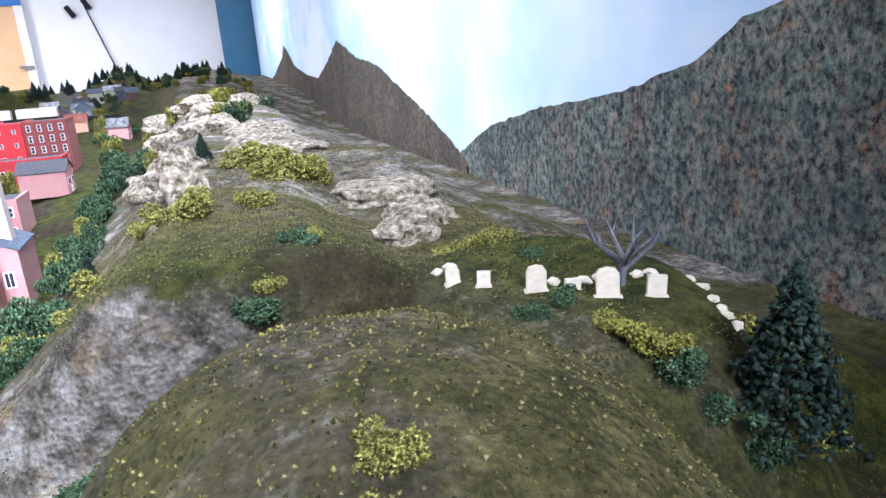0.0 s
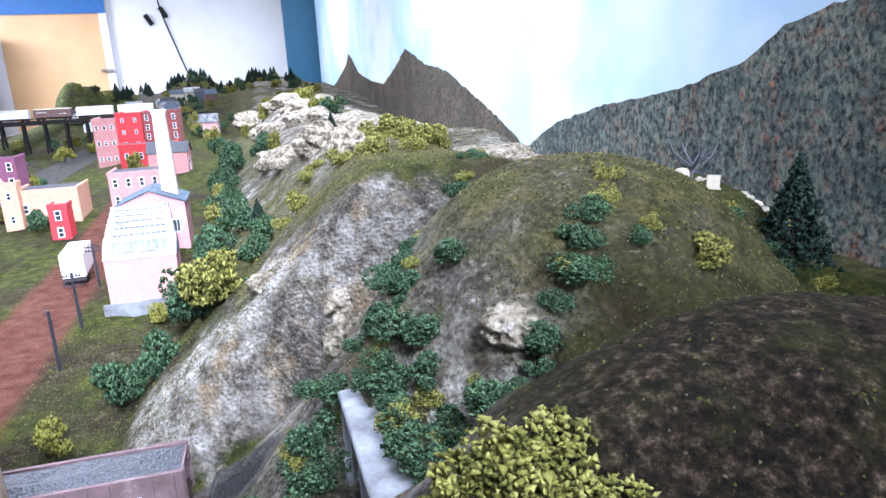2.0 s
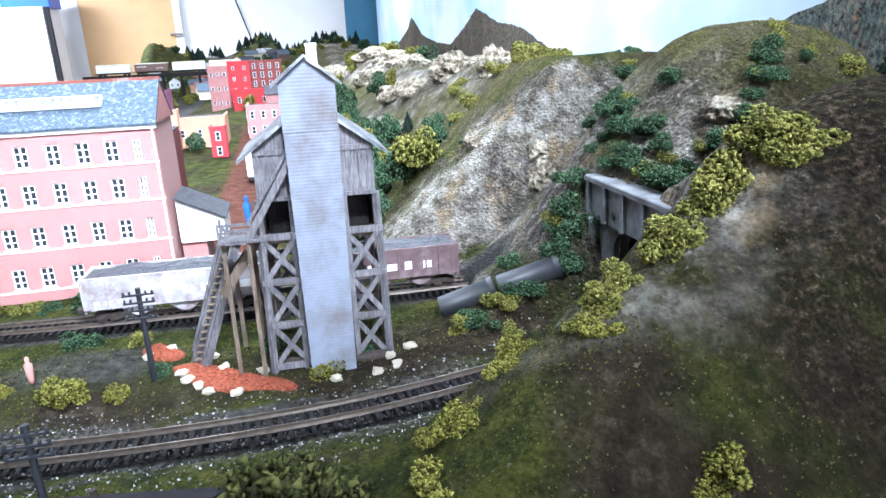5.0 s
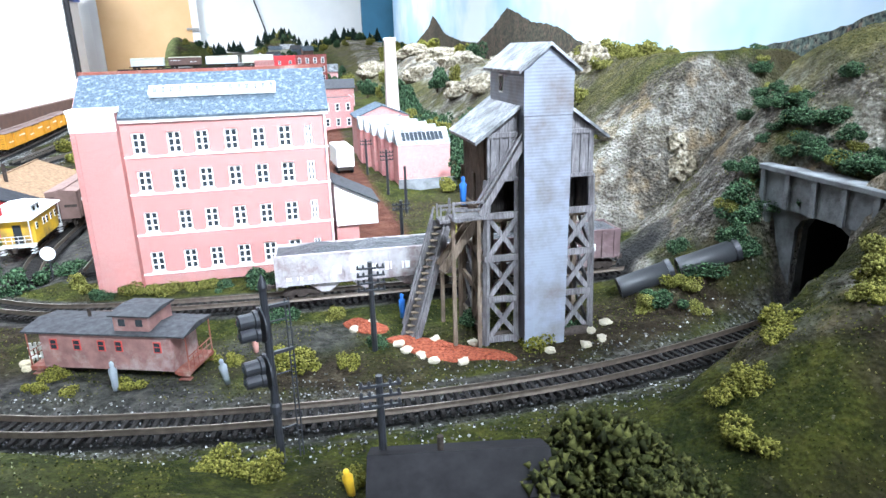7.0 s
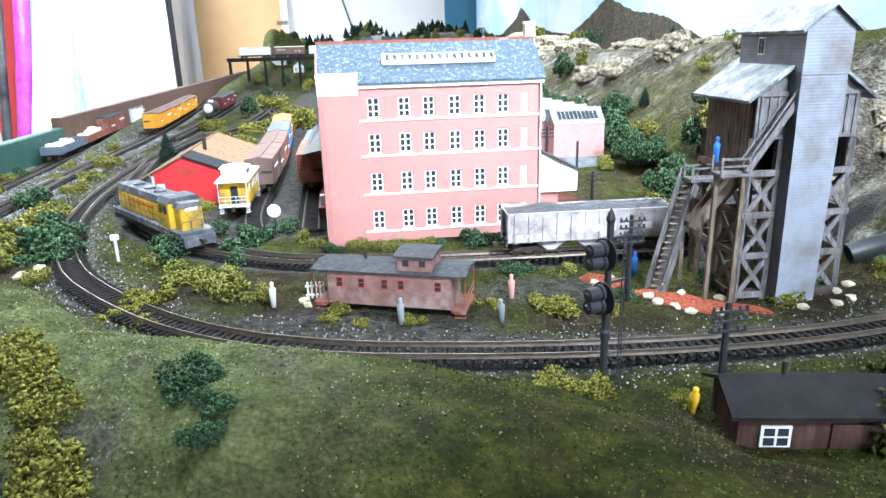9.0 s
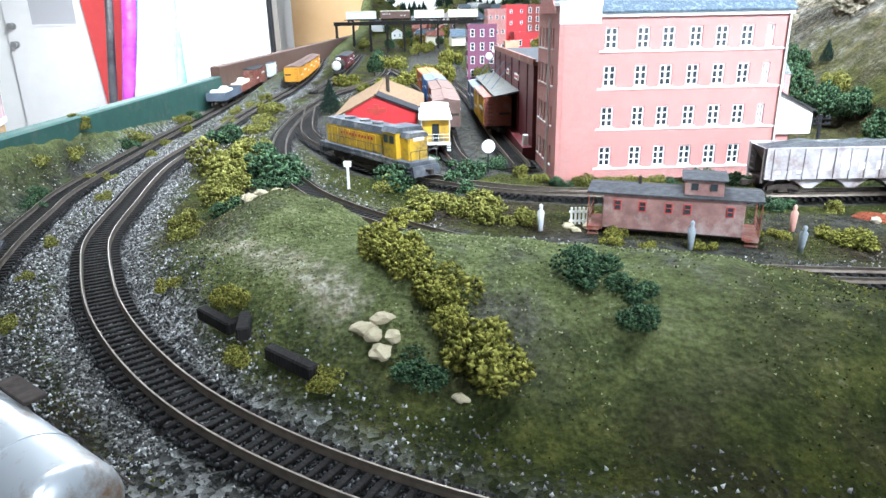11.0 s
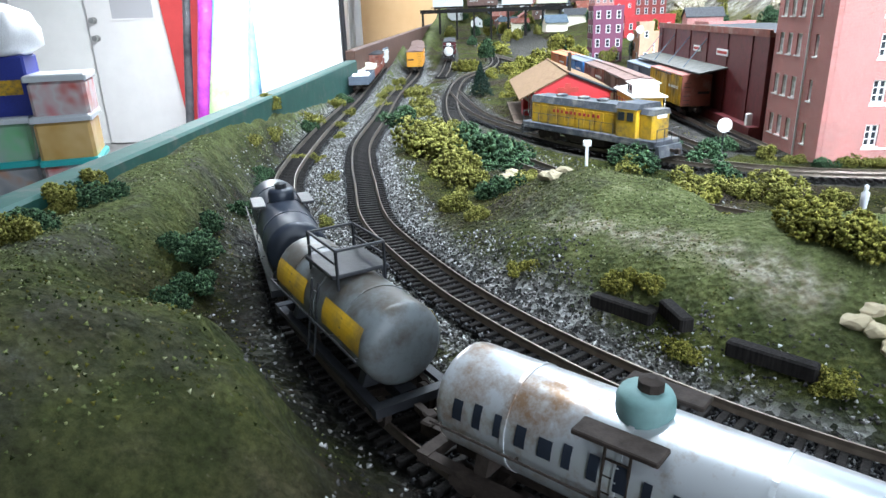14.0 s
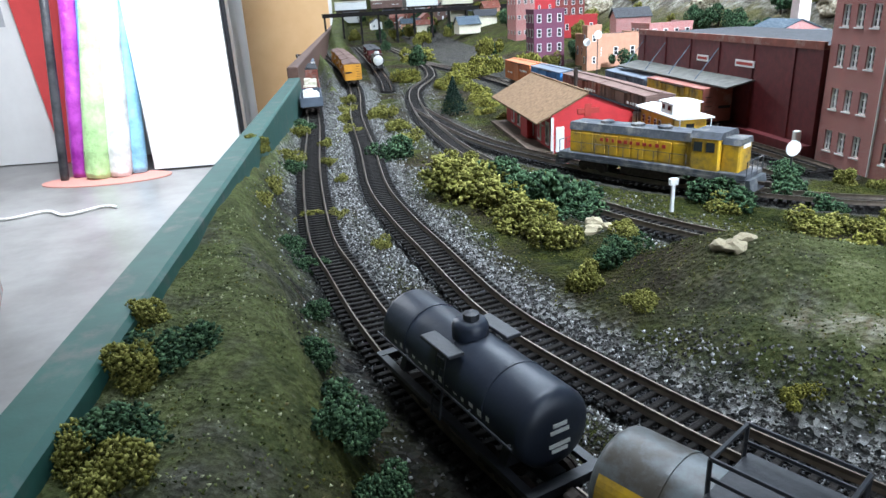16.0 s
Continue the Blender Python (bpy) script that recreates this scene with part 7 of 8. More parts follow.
def clump_points(rnd, lumps, n, flat):
    """Points on a heap of round lumps, a little over the ground, of radius about 1."""
    c = rnd.normal(size=(lumps, 3)) * (0.42, 0.42, 0.22 * flat) + (0, 0, 0.42 * flat)
    r = rnd.uniform(0.34, 0.6, lumps)
    k = rnd.integers(0, lumps, n)
    d_ = rnd.normal(size=(n, 3))
    d_ /= np.linalg.norm(d_, axis=1)[:, None]
    p = c[k] + d_ * r[k][:, None] * rnd.uniform(0.65, 1.08, n)[:, None] * (1, 1, flat)
    p[:, 2] = np.abs(p[:, 2])
    return p


CLUMPS = {}
for kind in "yodk":
    for k in range(4):
        rnd = np.random.default_rng(40 + k + ord(kind))
        pts_ = clump_points(rnd, 6 + k, 1300, (0.8, 1.0, 0.9, 1.15)[k])
        v_, f_ = chips(pts_, rnd.uniform(0.06, 0.125, len(pts_)), rnd)
        CLUMPS[kind, k] = raw_mesh("foliage_clump", v_, f_, LEAF[kind])
bush_count = 0


def bush(x, y, r, kind, label, group):
    global bush_count
    bush_count += 1
    ob = new("bush", CLUMPS[kind, bush_count % 4])
    ob.matrix_basis = pose(x, y, ground_z(x, y) - r * 0.16, 0, 0, (bush_count * 77) % 360) @ Matrix.Diagonal((r, r * (0.85 + 0.1 * (bush_count % 4)), r * (0.85 + 0.08 * (bush_count % 3)), 1))
    return tagged(ob, label, "bush", group)


WORDS = {"k": "clump of dark olive foam foliage", "y": "clump of yellow-green foam foliage", "o": "clump of olive foam foliage", "d": "clump of dark blue-green foam foliage"}


def hedge(kind, where, group, rows):
    for x, y, r in rows:
        bush(x, y, r * (1.2 if "loop" in where else 1.0), kind, WORDS[kind] + " " + where, group)


hedge("o", "down the grassy knoll", "bushes on the knoll", [(-0.744, -0.254, 0.016), (-0.722, -0.272, 0.014), (-0.703, -0.287, 0.014), (-0.692, -0.299, 0.013), (-0.678, -0.314, 0.017), (-0.668, -0.322, 0.014), (-0.735, -0.263, 0.012), (-0.788, -0.09, 0.018), (-0.80, -0.112, 0.015), (-0.778, -0.128, 0.012)])
hedge("d", "at the knoll's slope", "bushes on the knoll", [(-0.639, -0.268, 0.010), (-0.628, -0.283, 0.010), (-0.619, -0.297, 0.009), (-0.645, -0.255, 0.008), (-0.70, -0.325, 0.009)])
hedge("d", "inside the track loop", "bushes inside the loop", [(-1.029, 0.07, 0.026), (-0.976, 0.018, 0.026), (-0.955, -0.008, 0.018), (-0.848, 0.02, 0.018), (-0.795, 0.072, 0.018), (-0.776, 0.02, 0.013), (-1.16, 0.195, 0.02), (-0.933, -0.115, 0.011), (-0.84, 0.102, 0.015), (-0.99, 0.05, 0.02)])
hedge("y", "inside the track loop", "bushes inside the loop", [(-1.043, 0.049, 0.026), (-1.02, 0.0, 0.02), (-1.0, -0.045, 0.018), (-0.974, -0.067, 0.016), (-0.793, -0.04, 0.014), (-0.74, -0.061, 0.016), (-0.713, -0.068, 0.011), (-0.922, -0.055, 0.01), (-0.85, 0.0, 0.01), (-0.949, -0.15, 0.01), (-0.924, -0.185, 0.009), (-1.075, 0.13, 0.018), (-0.765, -0.05, 0.012)])
hedge("o", "among track-side weeds", "track-side weeds", [(-0.640, -0.088, 0.008), (-0.582, -0.098, 0.009), (-0.639, -0.106, 0.007), (-0.618, -0.107, 0.006), (-0.484, -0.059, 0.013), (-0.50, -0.055, 0.010), (-0.529, -0.059, 0.008), (-0.325, -0.014, 0.013), (-0.449, -0.058, 0.008), (-0.489, -0.185, 0.013), (-0.461, -0.187, 0.012), (-0.475, -0.188, 0.010), (-0.415, -0.186, 0.007), (-0.871, -0.263, 0.008), (-0.821, -0.283, 0.008), (-0.788, -0.318, 0.008), (-0.74, -0.331, 0.007), (-0.81, -0.286, 0.009), (-0.55, -0.052, 0.008), (-0.66, -0.05, 0.009)])
hedge("d", "along the factory wall", "bushes along the factory", [(-0.570, 0.099, 0.014), (-0.60, 0.085, 0.010), (-0.545, 0.105, 0.013), (-0.70, 0.055, 0.009), (-0.775, 0.125, 0.013), (-0.30, 0.0, 0.010), (-0.374, 0.012, 0.011), (-0.436, -0.028, 0.008), (-0.52, 0.012, 0.010)])
hedge("y", "along the factory wall", "bushes along the factory", [(-0.611, 0.09, 0.010), (-0.676, 0.066, 0.011), (-0.647, 0.072, 0.010), (-0.74, 0.085, 0.010), (-0.625, 0.080, 0.009), (-0.66, 0.068, 0.008), (-0.72, 0.072, 0.008), (-0.48, 0.02, 0.009)])
hedge("y", "on the ridge over the tunnel", "bushes by the tunnel", [(-0.145, -0.10, 0.012), (-0.13, -0.085, 0.013), (-0.115, -0.07, 0.014), (-0.10, -0.06, 0.015), (-0.085, -0.048, 0.017), (-0.07, -0.04, 0.017), (-0.055, -0.042, 0.016), (-0.16, -0.115, 0.010), (-0.05, -0.055, 0.014), (-0.065, -0.055, 0.012), (-0.012, 0.109, 0.006), (0.022, 0.073, 0.010), (-0.17, -0.125, 0.009)])
hedge("o", "on the dark front slope", "bushes on the front slope", [(-0.116, -0.171, 0.011), (-0.125, -0.180, 0.009), (-0.223, -0.138, 0.010), (-0.234, -0.143, 0.009), (-0.203, -0.119, 0.010), (-0.228, -0.142, 0.011), (-0.199, -0.105, 0.010), (-0.161, -0.134, 0.010), (-0.008, -0.10, 0.010), (0.0, -0.105, 0.008), (0.012, -0.09, 0.009), (-0.235, -0.175, 0.014)])
hedge("k", "beside the dark hut", "bushes by the hut", [(-0.296, -0.190, 0.032), (-0.280, -0.176, 0.026), (-0.305, -0.163, 0.024), (-0.268, -0.193, 0.024), (-0.288, -0.207, 0.022)])
hedge("d", "round the tunnel mouth", "bushes by the tunnel", [(-0.160, 0.084, 0.014), (-0.158, 0.10, 0.014), (-0.150, 0.112, 0.013), (-0.156, 0.070, 0.013), (-0.170, 0.075, 0.012), (-0.195, 0.060, 0.012), (-0.224, 0.040, 0.012), (-0.112, 0.074, 0.012), (-0.10, 0.084, 0.012), (-0.118, 0.10, 0.012), (-0.095, 0.062, 0.011), (-0.11, 0.12, 0.011), (-0.085, 0.10, 0.010), (-0.12, 0.14, 0.010), (-0.06, 0.03, 0.011), (-0.05, 0.045, 0.010), (-0.07, 0.02, 0.011), (-0.03, 0.06, 0.009), (-0.245, 0.282, 0.009), (-0.202, 0.1, 0.012), (-0.125, 0.16, 0.009), (-0.13, 0.18, 0.008)])
hedge("y", "round the tunnel mouth", "bushes by the tunnel", [(-0.165, 0.092, 0.010), (-0.205, 0.05, 0.011), (-0.215, 0.06, 0.009), (-0.24, 0.035, 0.010), (-0.2, 0.03, 0.009), (-0.09, 0.04, 0.009), (-0.105, 0.055, 0.008), (-0.247, 0.283, 0.009), (-0.298, 0.427, 0.013), (-0.14, 0.491, 0.013), (-0.217, 0.52, 0.015)])
hedge("y", "on the rocky crest", "bushes on the crest", [(-0.189, 0.701, 0.024), (-0.145, 0.657, 0.024), (-0.126, 0.682, 0.018), (-0.218, 0.739, 0.02), (-0.172, 0.455, 0.015), (-0.287, 0.658, 0.016), (-0.288, 0.622, 0.012), (-0.19, 0.5, 0.013), (-0.165, 0.7, 0.02), (0.017, 0.401, 0.011), (0.033, 0.385, 0.010), (0.0, 0.41, 0.01), (-0.16, 0.62, 0.016), (-0.27, 0.455, 0.012)])
hedge("o", "on the grave hill", "bushes on the grave hill", [(-0.037, 0.30, 0.018), (-0.024, 0.295, 0.014), (-0.05, 0.29, 0.013), (0.067, 0.254, 0.010), (0.079, 0.248, 0.011), (0.091, 0.248, 0.009), (-0.062, 0.235, 0.012), (-0.045, 0.24, 0.011), (-0.077, 0.23, 0.009), (-0.03, 0.238, 0.01), (0.15, 0.30, 0.012), (0.165, 0.26, 0.01)])
hedge("d", "on the grave hill", "bushes on the grave hill", [(0.054, 0.281, 0.008), (0.09, 0.236, 0.011), (0.037, 0.271, 0.006), (0.105, 0.228, 0.011), (0.047, 0.336, 0.006), (0.12, 0.222, 0.010)])
hedge("d", "along the green edge board", "bushes at the edge board", [(-1.035, -0.312, 0.014), (-1.011, -0.348, 0.011), (-1.062, -0.272, 0.011), (-1.081, -0.364, 0.012), (-1.09, -0.318, 0.011), (-1.03, -0.335, 0.011), (-1.09, -0.21, 0.010), (-1.15, -0.10, 0.011), (-1.125, -0.13, 0.010), (-1.349, 0.37, 0.018), (-1.25, 0.12, 0.014), (-1.0, -0.37, 0.010)])
hedge("y", "along the green edge board", "bushes at the edge board", [(-1.118, -0.299, 0.010), (-1.083, -0.374, 0.010), (-1.069, -0.385, 0.011), (-1.27, 0.165, 0.018), (-1.249, 0.049, 0.013), (-1.21, 0.0, 0.012), (-1.33, 0.32, 0.016), (-1.19, -0.06, 0.011), (-1.10, -0.335, 0.010), (-1.17, -0.03, 0.012)])
hedge("y", "between the main tracks", "weeds between the tracks", [(-1.221, 0.16, 0.010), (-1.143, -0.021, 0.007), (-1.024, -0.205, 0.007), (-0.984, -0.262, 0.006), (-0.93, -0.318, 0.007), (-1.262, 0.35, 0.014), (-1.30, 0.43, 0.015), (-1.18, 0.08, 0.008), (-1.33, 0.53, 0.018), (-1.09, -0.09, 0.007), (-1.26, 0.25, 0.010), (-1.20, 0.36, 0.018), (-1.25, 0.46, 0.02), (-1.17, 0.28, 0.016), (-1.36, 0.62, 0.018)])
hedge("o", "at the depot gable", "bushes at the depot", [(*xy(-0.806, 0.503), 0.014), (*xy(-0.796, 0.500), 0.012), (*xy(-0.80, 0.49), 0.011)])
hedge("o", "in the far yard", "bushes in the far yard", [(-1.34, 0.953, 0.03), (-1.24, 0.8, 0.022), (-1.22, 0.90, 0.035), (-1.20, 1.0, 0.04), (-1.18, 1.1, 0.04), (-1.25, 1.15, 0.04), (-1.13, 0.62, 0.02), (-1.10, 0.55, 0.018), (-1.45, 1.5, 0.05), (-1.1, 0.48, 0.014), (-1.06, 0.42, 0.014), (-1.15, 0.75, 0.025)])

VINES = [(-0.139, 0.089, 0.009), (-0.128, 0.085, 0.008), (-0.121, 0.056, 0.008), (-0.111, 0.060, 0.008), (-0.102, 0.046, 0.008), (-0.094, 0.035, 0.007), (-0.088, 0.044, 0.008), (-0.080, 0.033, 0.007), (-0.118, 0.088, 0.008)]
VINES += [(-0.114, 0.108, 0.007), (-0.117, 0.189, 0.008), (-0.111, 0.207, 0.009), (-0.098, 0.233, 0.009), (-0.079, 0.345, 0.009), (-0.051, 0.040, 0.007), (-0.049, 0.046, 0.007), (-0.043, 0.056, 0.006), (-0.036, 0.065, 0.007), (-0.031, 0.073, 0.009)]
VINES += [(-0.024, 0.085, 0.008), (-0.066, 0.027, 0.007), (-0.058, 0.027, 0.007), (-0.006, 0.071, 0.006), (-0.129, 0.116, 0.007), (-0.137, 0.117, 0.007), (-0.116, 0.13, 0.007), (-0.115, 0.15, 0.007), (-0.114, 0.17, 0.007), (-0.09, 0.29, 0.009)]
hedge("d", "creeping over the tunnel hill", "creepers on the hill", VINES)
hedge("y", "creeping over the tunnel hill", "creepers on the hill", [(x + 0.006, y + 0.009, r * 0.85) for x, y, r in VINES[1::3]])

for k in range(4):
    c_, s_ = math.cos(radians(PORTAL_TURN)), math.sin(radians(PORTAL_TURN))
    along = -0.024 + 0.016 * k
    b = bush(PORTAL[0] + 0.017 * c_ - along * s_, PORTAL[1] + 0.017 * s_ + along * c_, 0.0105, "ddyd"[k], "clump of foam foliage hanging over the tunnel arch", "bushes by the tunnel")
    b.matrix_basis.translation.z = GROUND + 0.112

bark = timber("dark_bark", (0.03, 0.022, 0.016), (0.08, 0.06, 0.045))


def leafy_tree(x, y, h, kind, group):
    t = thing("tree", pose(x, y, ground_z(x, y) - 0.002, 0, 0, random.uniform(0, 360)), "small model tree with a dense green foam crown", "tree", group)
    limbs = Shape().rod((0, 0, 0), (0, 0, h * 0.5), h * 0.035, h * 0.02, 6)
    for a in range(4):
        limbs.rod((0, 0, h * (0.25 + 0.06 * a)), (h * 0.22 * math.cos(a * 1.7), h * 0.22 * math.sin(a * 1.7), h * (0.5 + 0.05 * a)), h * 0.014, h * 0.006, 5)
    part("trunk", limbs, bark, t)
    part("crown", CLUMPS[kind, random.randrange(4)], None, t, "", pose(0, 0, h * 0.22) @ Matrix.Diagonal((h * 0.42, h * 0.42, h * 0.62, 1)))
    return t


rng = random.Random(5)
for k in range(26):
    v = 0.42 + 0.048 * k + rng.uniform(-0.02, 0.02)
    u = -0.185 + rng.uniform(-0.03, 0.02) + (0.01 if v > 0.7 else 0)
    leafy_tree(*xy(u, v), rng.uniform(0.035, 0.06), rng.choice("ddddy"), "trees at the cliff's foot")
for u, v, h, kind in ((-0.26, 0.40, 0.045, "d"), (-0.235, 0.43, 0.05, "d"), (-0.30, 0.33, 0.035, "o"), (-0.21, 0.62, 0.05, "d"), (-0.25, 0.6, 0.03, "o"), (-0.14, 0.50, 0.035, "d"), (-0.12, 0.56, 0.035, "d"), (-0.09, 0.52, 0.03, "y"), (-0.52, 1.18, 0.05, "d"), (-0.80, 0.56, 0.04, "o"), (-0.9, 1.6, 0.07, "d")):
    leafy_tree(*xy(u, v), h, kind, "trees round the town")
for k in range(130):
    u, v = rng.uniform(-1.05, 0.3), rng.uniform(1.1, 5.2)
    if u < -0.74 and v < 2.2:
        continue
    leafy_tree(*xy(u, v), rng.uniform(0.04, 0.075), rng.choice("ddoy"), "trees of the far town")


def needle_mesh(seed):
    rnd = np.random.default_rng(seed)
    n = 1500
    t_ = rnd.uniform(0, 1, n) ** 0.75
    tier = 0.78 + 0.3 * ((t_ * 11) % 1.0)
    a = rnd.uniform(0, 2 * np.pi, n)
    rad = t_ * 0.36 * tier * rnd.uniform(0.35, 1.0, n) ** 0.5 * (1 + 0.18 * np.sin(a * 5 + t_ * 20))
    p_ = np.stack([rad * np.cos(a), rad * np.sin(a), 1.02 - t_ * 0.92], 1)
    v_, f_ = chips(p_, rnd.uniform(0.016, 0.036, n), rnd)
    return raw_mesh("needles", v_, f_, LEAF["n"])


NEEDLES = [needle_mesh(3), needle_mesh(8)]


def fir(x, y, h, group="firs", z=None):
    t = thing("fir_tree", pose(x, y, (ground_z(x, y) if z is None else z) - 0.002, 0, 0, random.uniform(0, 360)), "dark green bottle-brush model fir tree", "fir tree", group)
    part("trunk", Shape().rod((0, 0, 0), (0, 0, h * 0.95), h * 0.02, h * 0.004, 6), bark, t)
    part("needles", random.choice(NEEDLES), None, t, "", Matrix.Diagonal((h, h, h, 1)))
    return t


fir(0.134, 0.236, 0.078)
fir(-0.310, 0.884, 0.04)
fir(*xy(-0.922, 0.826), 0.058)
fir(*xy(-0.13, 0.75), 0.035)
for k in range(75):
    u = rng.uniform(-1.05, 0.25)
    v = 5.0 + rng.uniform(-0.5, 0.7)
    fir(*xy(u, v), rng.uniform(0.05, 0.10), "firs on the far skyline")


def dead_tree():
    x, y = 0.084, 0.297
    t = thing("dead_tree", pose(x, y, ground_z(x, y) - 0.002), "bare grey dead tree above the graves", "tree")
    pale = timber("silvered_dead_wood", (0.05, 0.05, 0.055), (0.13, 0.13, 0.14))
    s = Shape().rod((0, 0, 0), (0.001, 0, 0.014), 0.0022, 0.0018, 7)
    r = random.Random(7)
    for k in range(7):
        a, l = k * 2.4, r.uniform(0.018, 0.03)
        p0 = Vector((0.001, 0, 0.009 + 0.001 * k))
        p1 = p0 + Vector((math.cos(a) * l * 0.6, math.sin(a) * l * 0.5, l * 0.5))
        p2 = p1 + Vector((math.cos(a + 0.4) * l * 0.3, math.sin(a) * l * 0.3, l * 0.6))
        s.rod(p0, p1, 0.0013, 0.0009, 5).rod(p1, p2, 0.0009, 0.0002, 5).rod(p1, p1 + Vector((math.cos(a - 0.8) * l * 0.3, math.sin(a - 0.8) * l * 0.3, l * 0.3)), 0.0006, 0.0002, 4)
    part("trunk", s, pale, t)


dead_tree()

# ---------------------------------------------------------------- stones, graves, logs
MARBLE = paint("chalky_white_stone", (0.42, 0.37, 0.29), 0.8, 0.15, 200, 0.45, (0.30, 0.26, 0.18))


def stone_mesh(seed):
    r = random.Random(seed)
    bm = bmesh.new()
    bmesh.ops.create_icosphere(bm, subdivisions=2, radius=1)
    for vert in bm.verts:
        vert.co *= 1 + 0.5 * noise.noise(vert.co * 1.5 + Vector((seed, 0, 0))) + 0.25 * noise.noise(vert.co * 4 + Vector((0, seed, 0)))
        vert.co.z *= 0.7
    me = bpy.data.meshes.new("stone")
    bm.to_mesh(me)
    bm.free()
    me.materials.append(MARBLE)
    return me


STONES = [stone_mesh(k) for k in range(5)]
stone_count = 0


TAN_STONE = paint("weathered_tan_stone", (0.40, 0.34, 0.23), 0.85, 0.25, 260, 0.4, (0.14, 0.12, 0.08))
TAN_STONES = []
for me in STONES:
    TAN_STONES.append(me.copy())
    TAN_STONES[-1].materials[0] = TAN_STONE


def stone(x, y, r, label="chalky white stone", group="white stones", meshes=STONES):
    global stone_count
    stone_count += 1
    ob = new("stone", meshes[stone_count % 5])
    ob.matrix_basis = pose(x, y, ground_z(x, y) + r * 0.25, 0, 0, stone_count * 67 % 360) @ Matrix.Diagonal((r * 1.15, r * 0.85, r * 0.85, 1))
    return tagged(ob, label, "stone", group)


for x, y in ((-0.458, -0.005), (-0.447, 0.007), (-0.411, -0.003), (-0.396, -0.019), (-0.368, -0.020), (-0.414, -0.036), (-0.403, -0.043), (-0.393, -0.050), (-0.373, -0.052), (-0.285, -0.001), (-0.273, 0.011), (-0.278, -0.011), (-0.315, -0.030), (-0.42, -0.03), (-0.29, -0.02)):
    stone(x, y, 0.0042, "chalky white stone edging the red gravel bed", "stones round the gravel bed")
for x, y, r in ((-0.945, -0.031, 0.008), (-0.945, -0.048, 0.009), (-0.935, -0.042, 0.007), (-0.732, -0.307, 0.007), (-0.727, -0.310, 0.006), (-0.721, -0.317, 0.007), (-0.726, -0.301, 0.006), (-0.718, -0.309, 0.006), (-0.681, -0.332, 0.004), (-0.884, -0.164, 0.007), (-0.878, -0.17, 0.008), (-0.872, -0.165, 0.006), (-0.66, -0.071, 0.006), (-0.668, -0.078, 0.005), (-0.675, -0.07, 0.006)):
    stone(x, y, r * 0.72, "tan rock half sunk in the turf", "pale rocks in the turf", TAN_STONES)
for x, y in ((-0.004, 0.331), (0.003, 0.335), (0.053, 0.305), (0.068, 0.303), (0.075, 0.305), (0.095, 0.309), (0.103, 0.312), (0.134, 0.341), (0.137, 0.333), (0.135, 0.326), (0.132, 0.306), (0.133, 0.298), (0.131, 0.287), (0.134, 0.282)):
    stone(x, y, 0.0034, "white stone of the low graveyard wall", "stones of the graveyard wall")
for k, (x, y, h, w) in enumerate(((0.004, 0.312, 0.0105, 0.007), (0.0185, 0.303, 0.009, 0.0065), (0.043, 0.296, 0.0145, 0.0095), (0.060, 0.294, 0.0075, 0.0075), (0.074, 0.283, 0.0155, 0.0105), (0.0975, 0.287, 0.0115, 0.009))):
    s = [(-w / 2, 0), (w / 2, 0), (w / 2, h * 0.8)] + ([(w * 0.35, h * 0.95), (0, h), (-w * 0.35, h * 0.95)] if k % 2 == 0 else [(w / 2, h), (-w / 2, h)]) + [(-w / 2, h * 0.8)]
    g = thing("gravestone", pose(x, y, ground_z(x, y) - 0.0015, rng.uniform(-4, 4), rng.uniform(-5, 5), TURNED - 15 + rng.uniform(-8, 8)), "white upright gravestone in the hilltop graveyard", "gravestone", "gravestones")
    part("slab", Shape().prism(s, -0.0012, 0.0012, "y"), MARBLE, g)
    part("plinth", Shape().soft_box(-w * 0.62, w * 0.62, -0.0022, 0.0022, -0.001, 0.0022, 0.0004), MARBLE, g)
for x, y, turn, l in ((-0.831, -0.290, -25, 0.030), (-0.807, -0.302, 70, 0.022), (-0.80, -0.297, -60, 0.02), (-0.775, -0.317, -22, 0.032)):
    t = thing("log", pose(x, y, ground_z(x, y) + 0.0022, 0, 0, turn), "dark weathered tie log dumped by the track", "log", "old logs by the track")
    part("timber", Shape().soft_box(0, l, -0.003, 0.003, -0.003, 0.003, 0.0008), TIE_WOOD, t)
fence = thing("white_gate", pose(-0.668, -0.063, GROUND, 0, 0, 15), "small white slatted gate at the old caboose", "gate")
for k in range(5):
    part("slat", Shape().box(-0.006 + k * 0.003, -0.0045 + k * 0.003, -0.0006, 0.0006, 0, 0.014), WHITE, fence)
part("gate_rail", Shape().box(-0.007, 0.009, -0.001, 0, 0.003, 0.0045).box(-0.007, 0.009, -0.001, 0, 0.010, 0.0115), WHITE, fence)

GRAVEL = Nodes("brick_red_gravel", 0.9)
GRAVEL.colour(GRAVEL.ramp(GRAVEL.noise(500, 3), [(0.3, (0.11, 0.022, 0.012)), (0.7, (0.30, 0.085, 0.045))]))
GRAVEL.bump(GRAVEL.voronoi(500), 0.0015, 0.8)


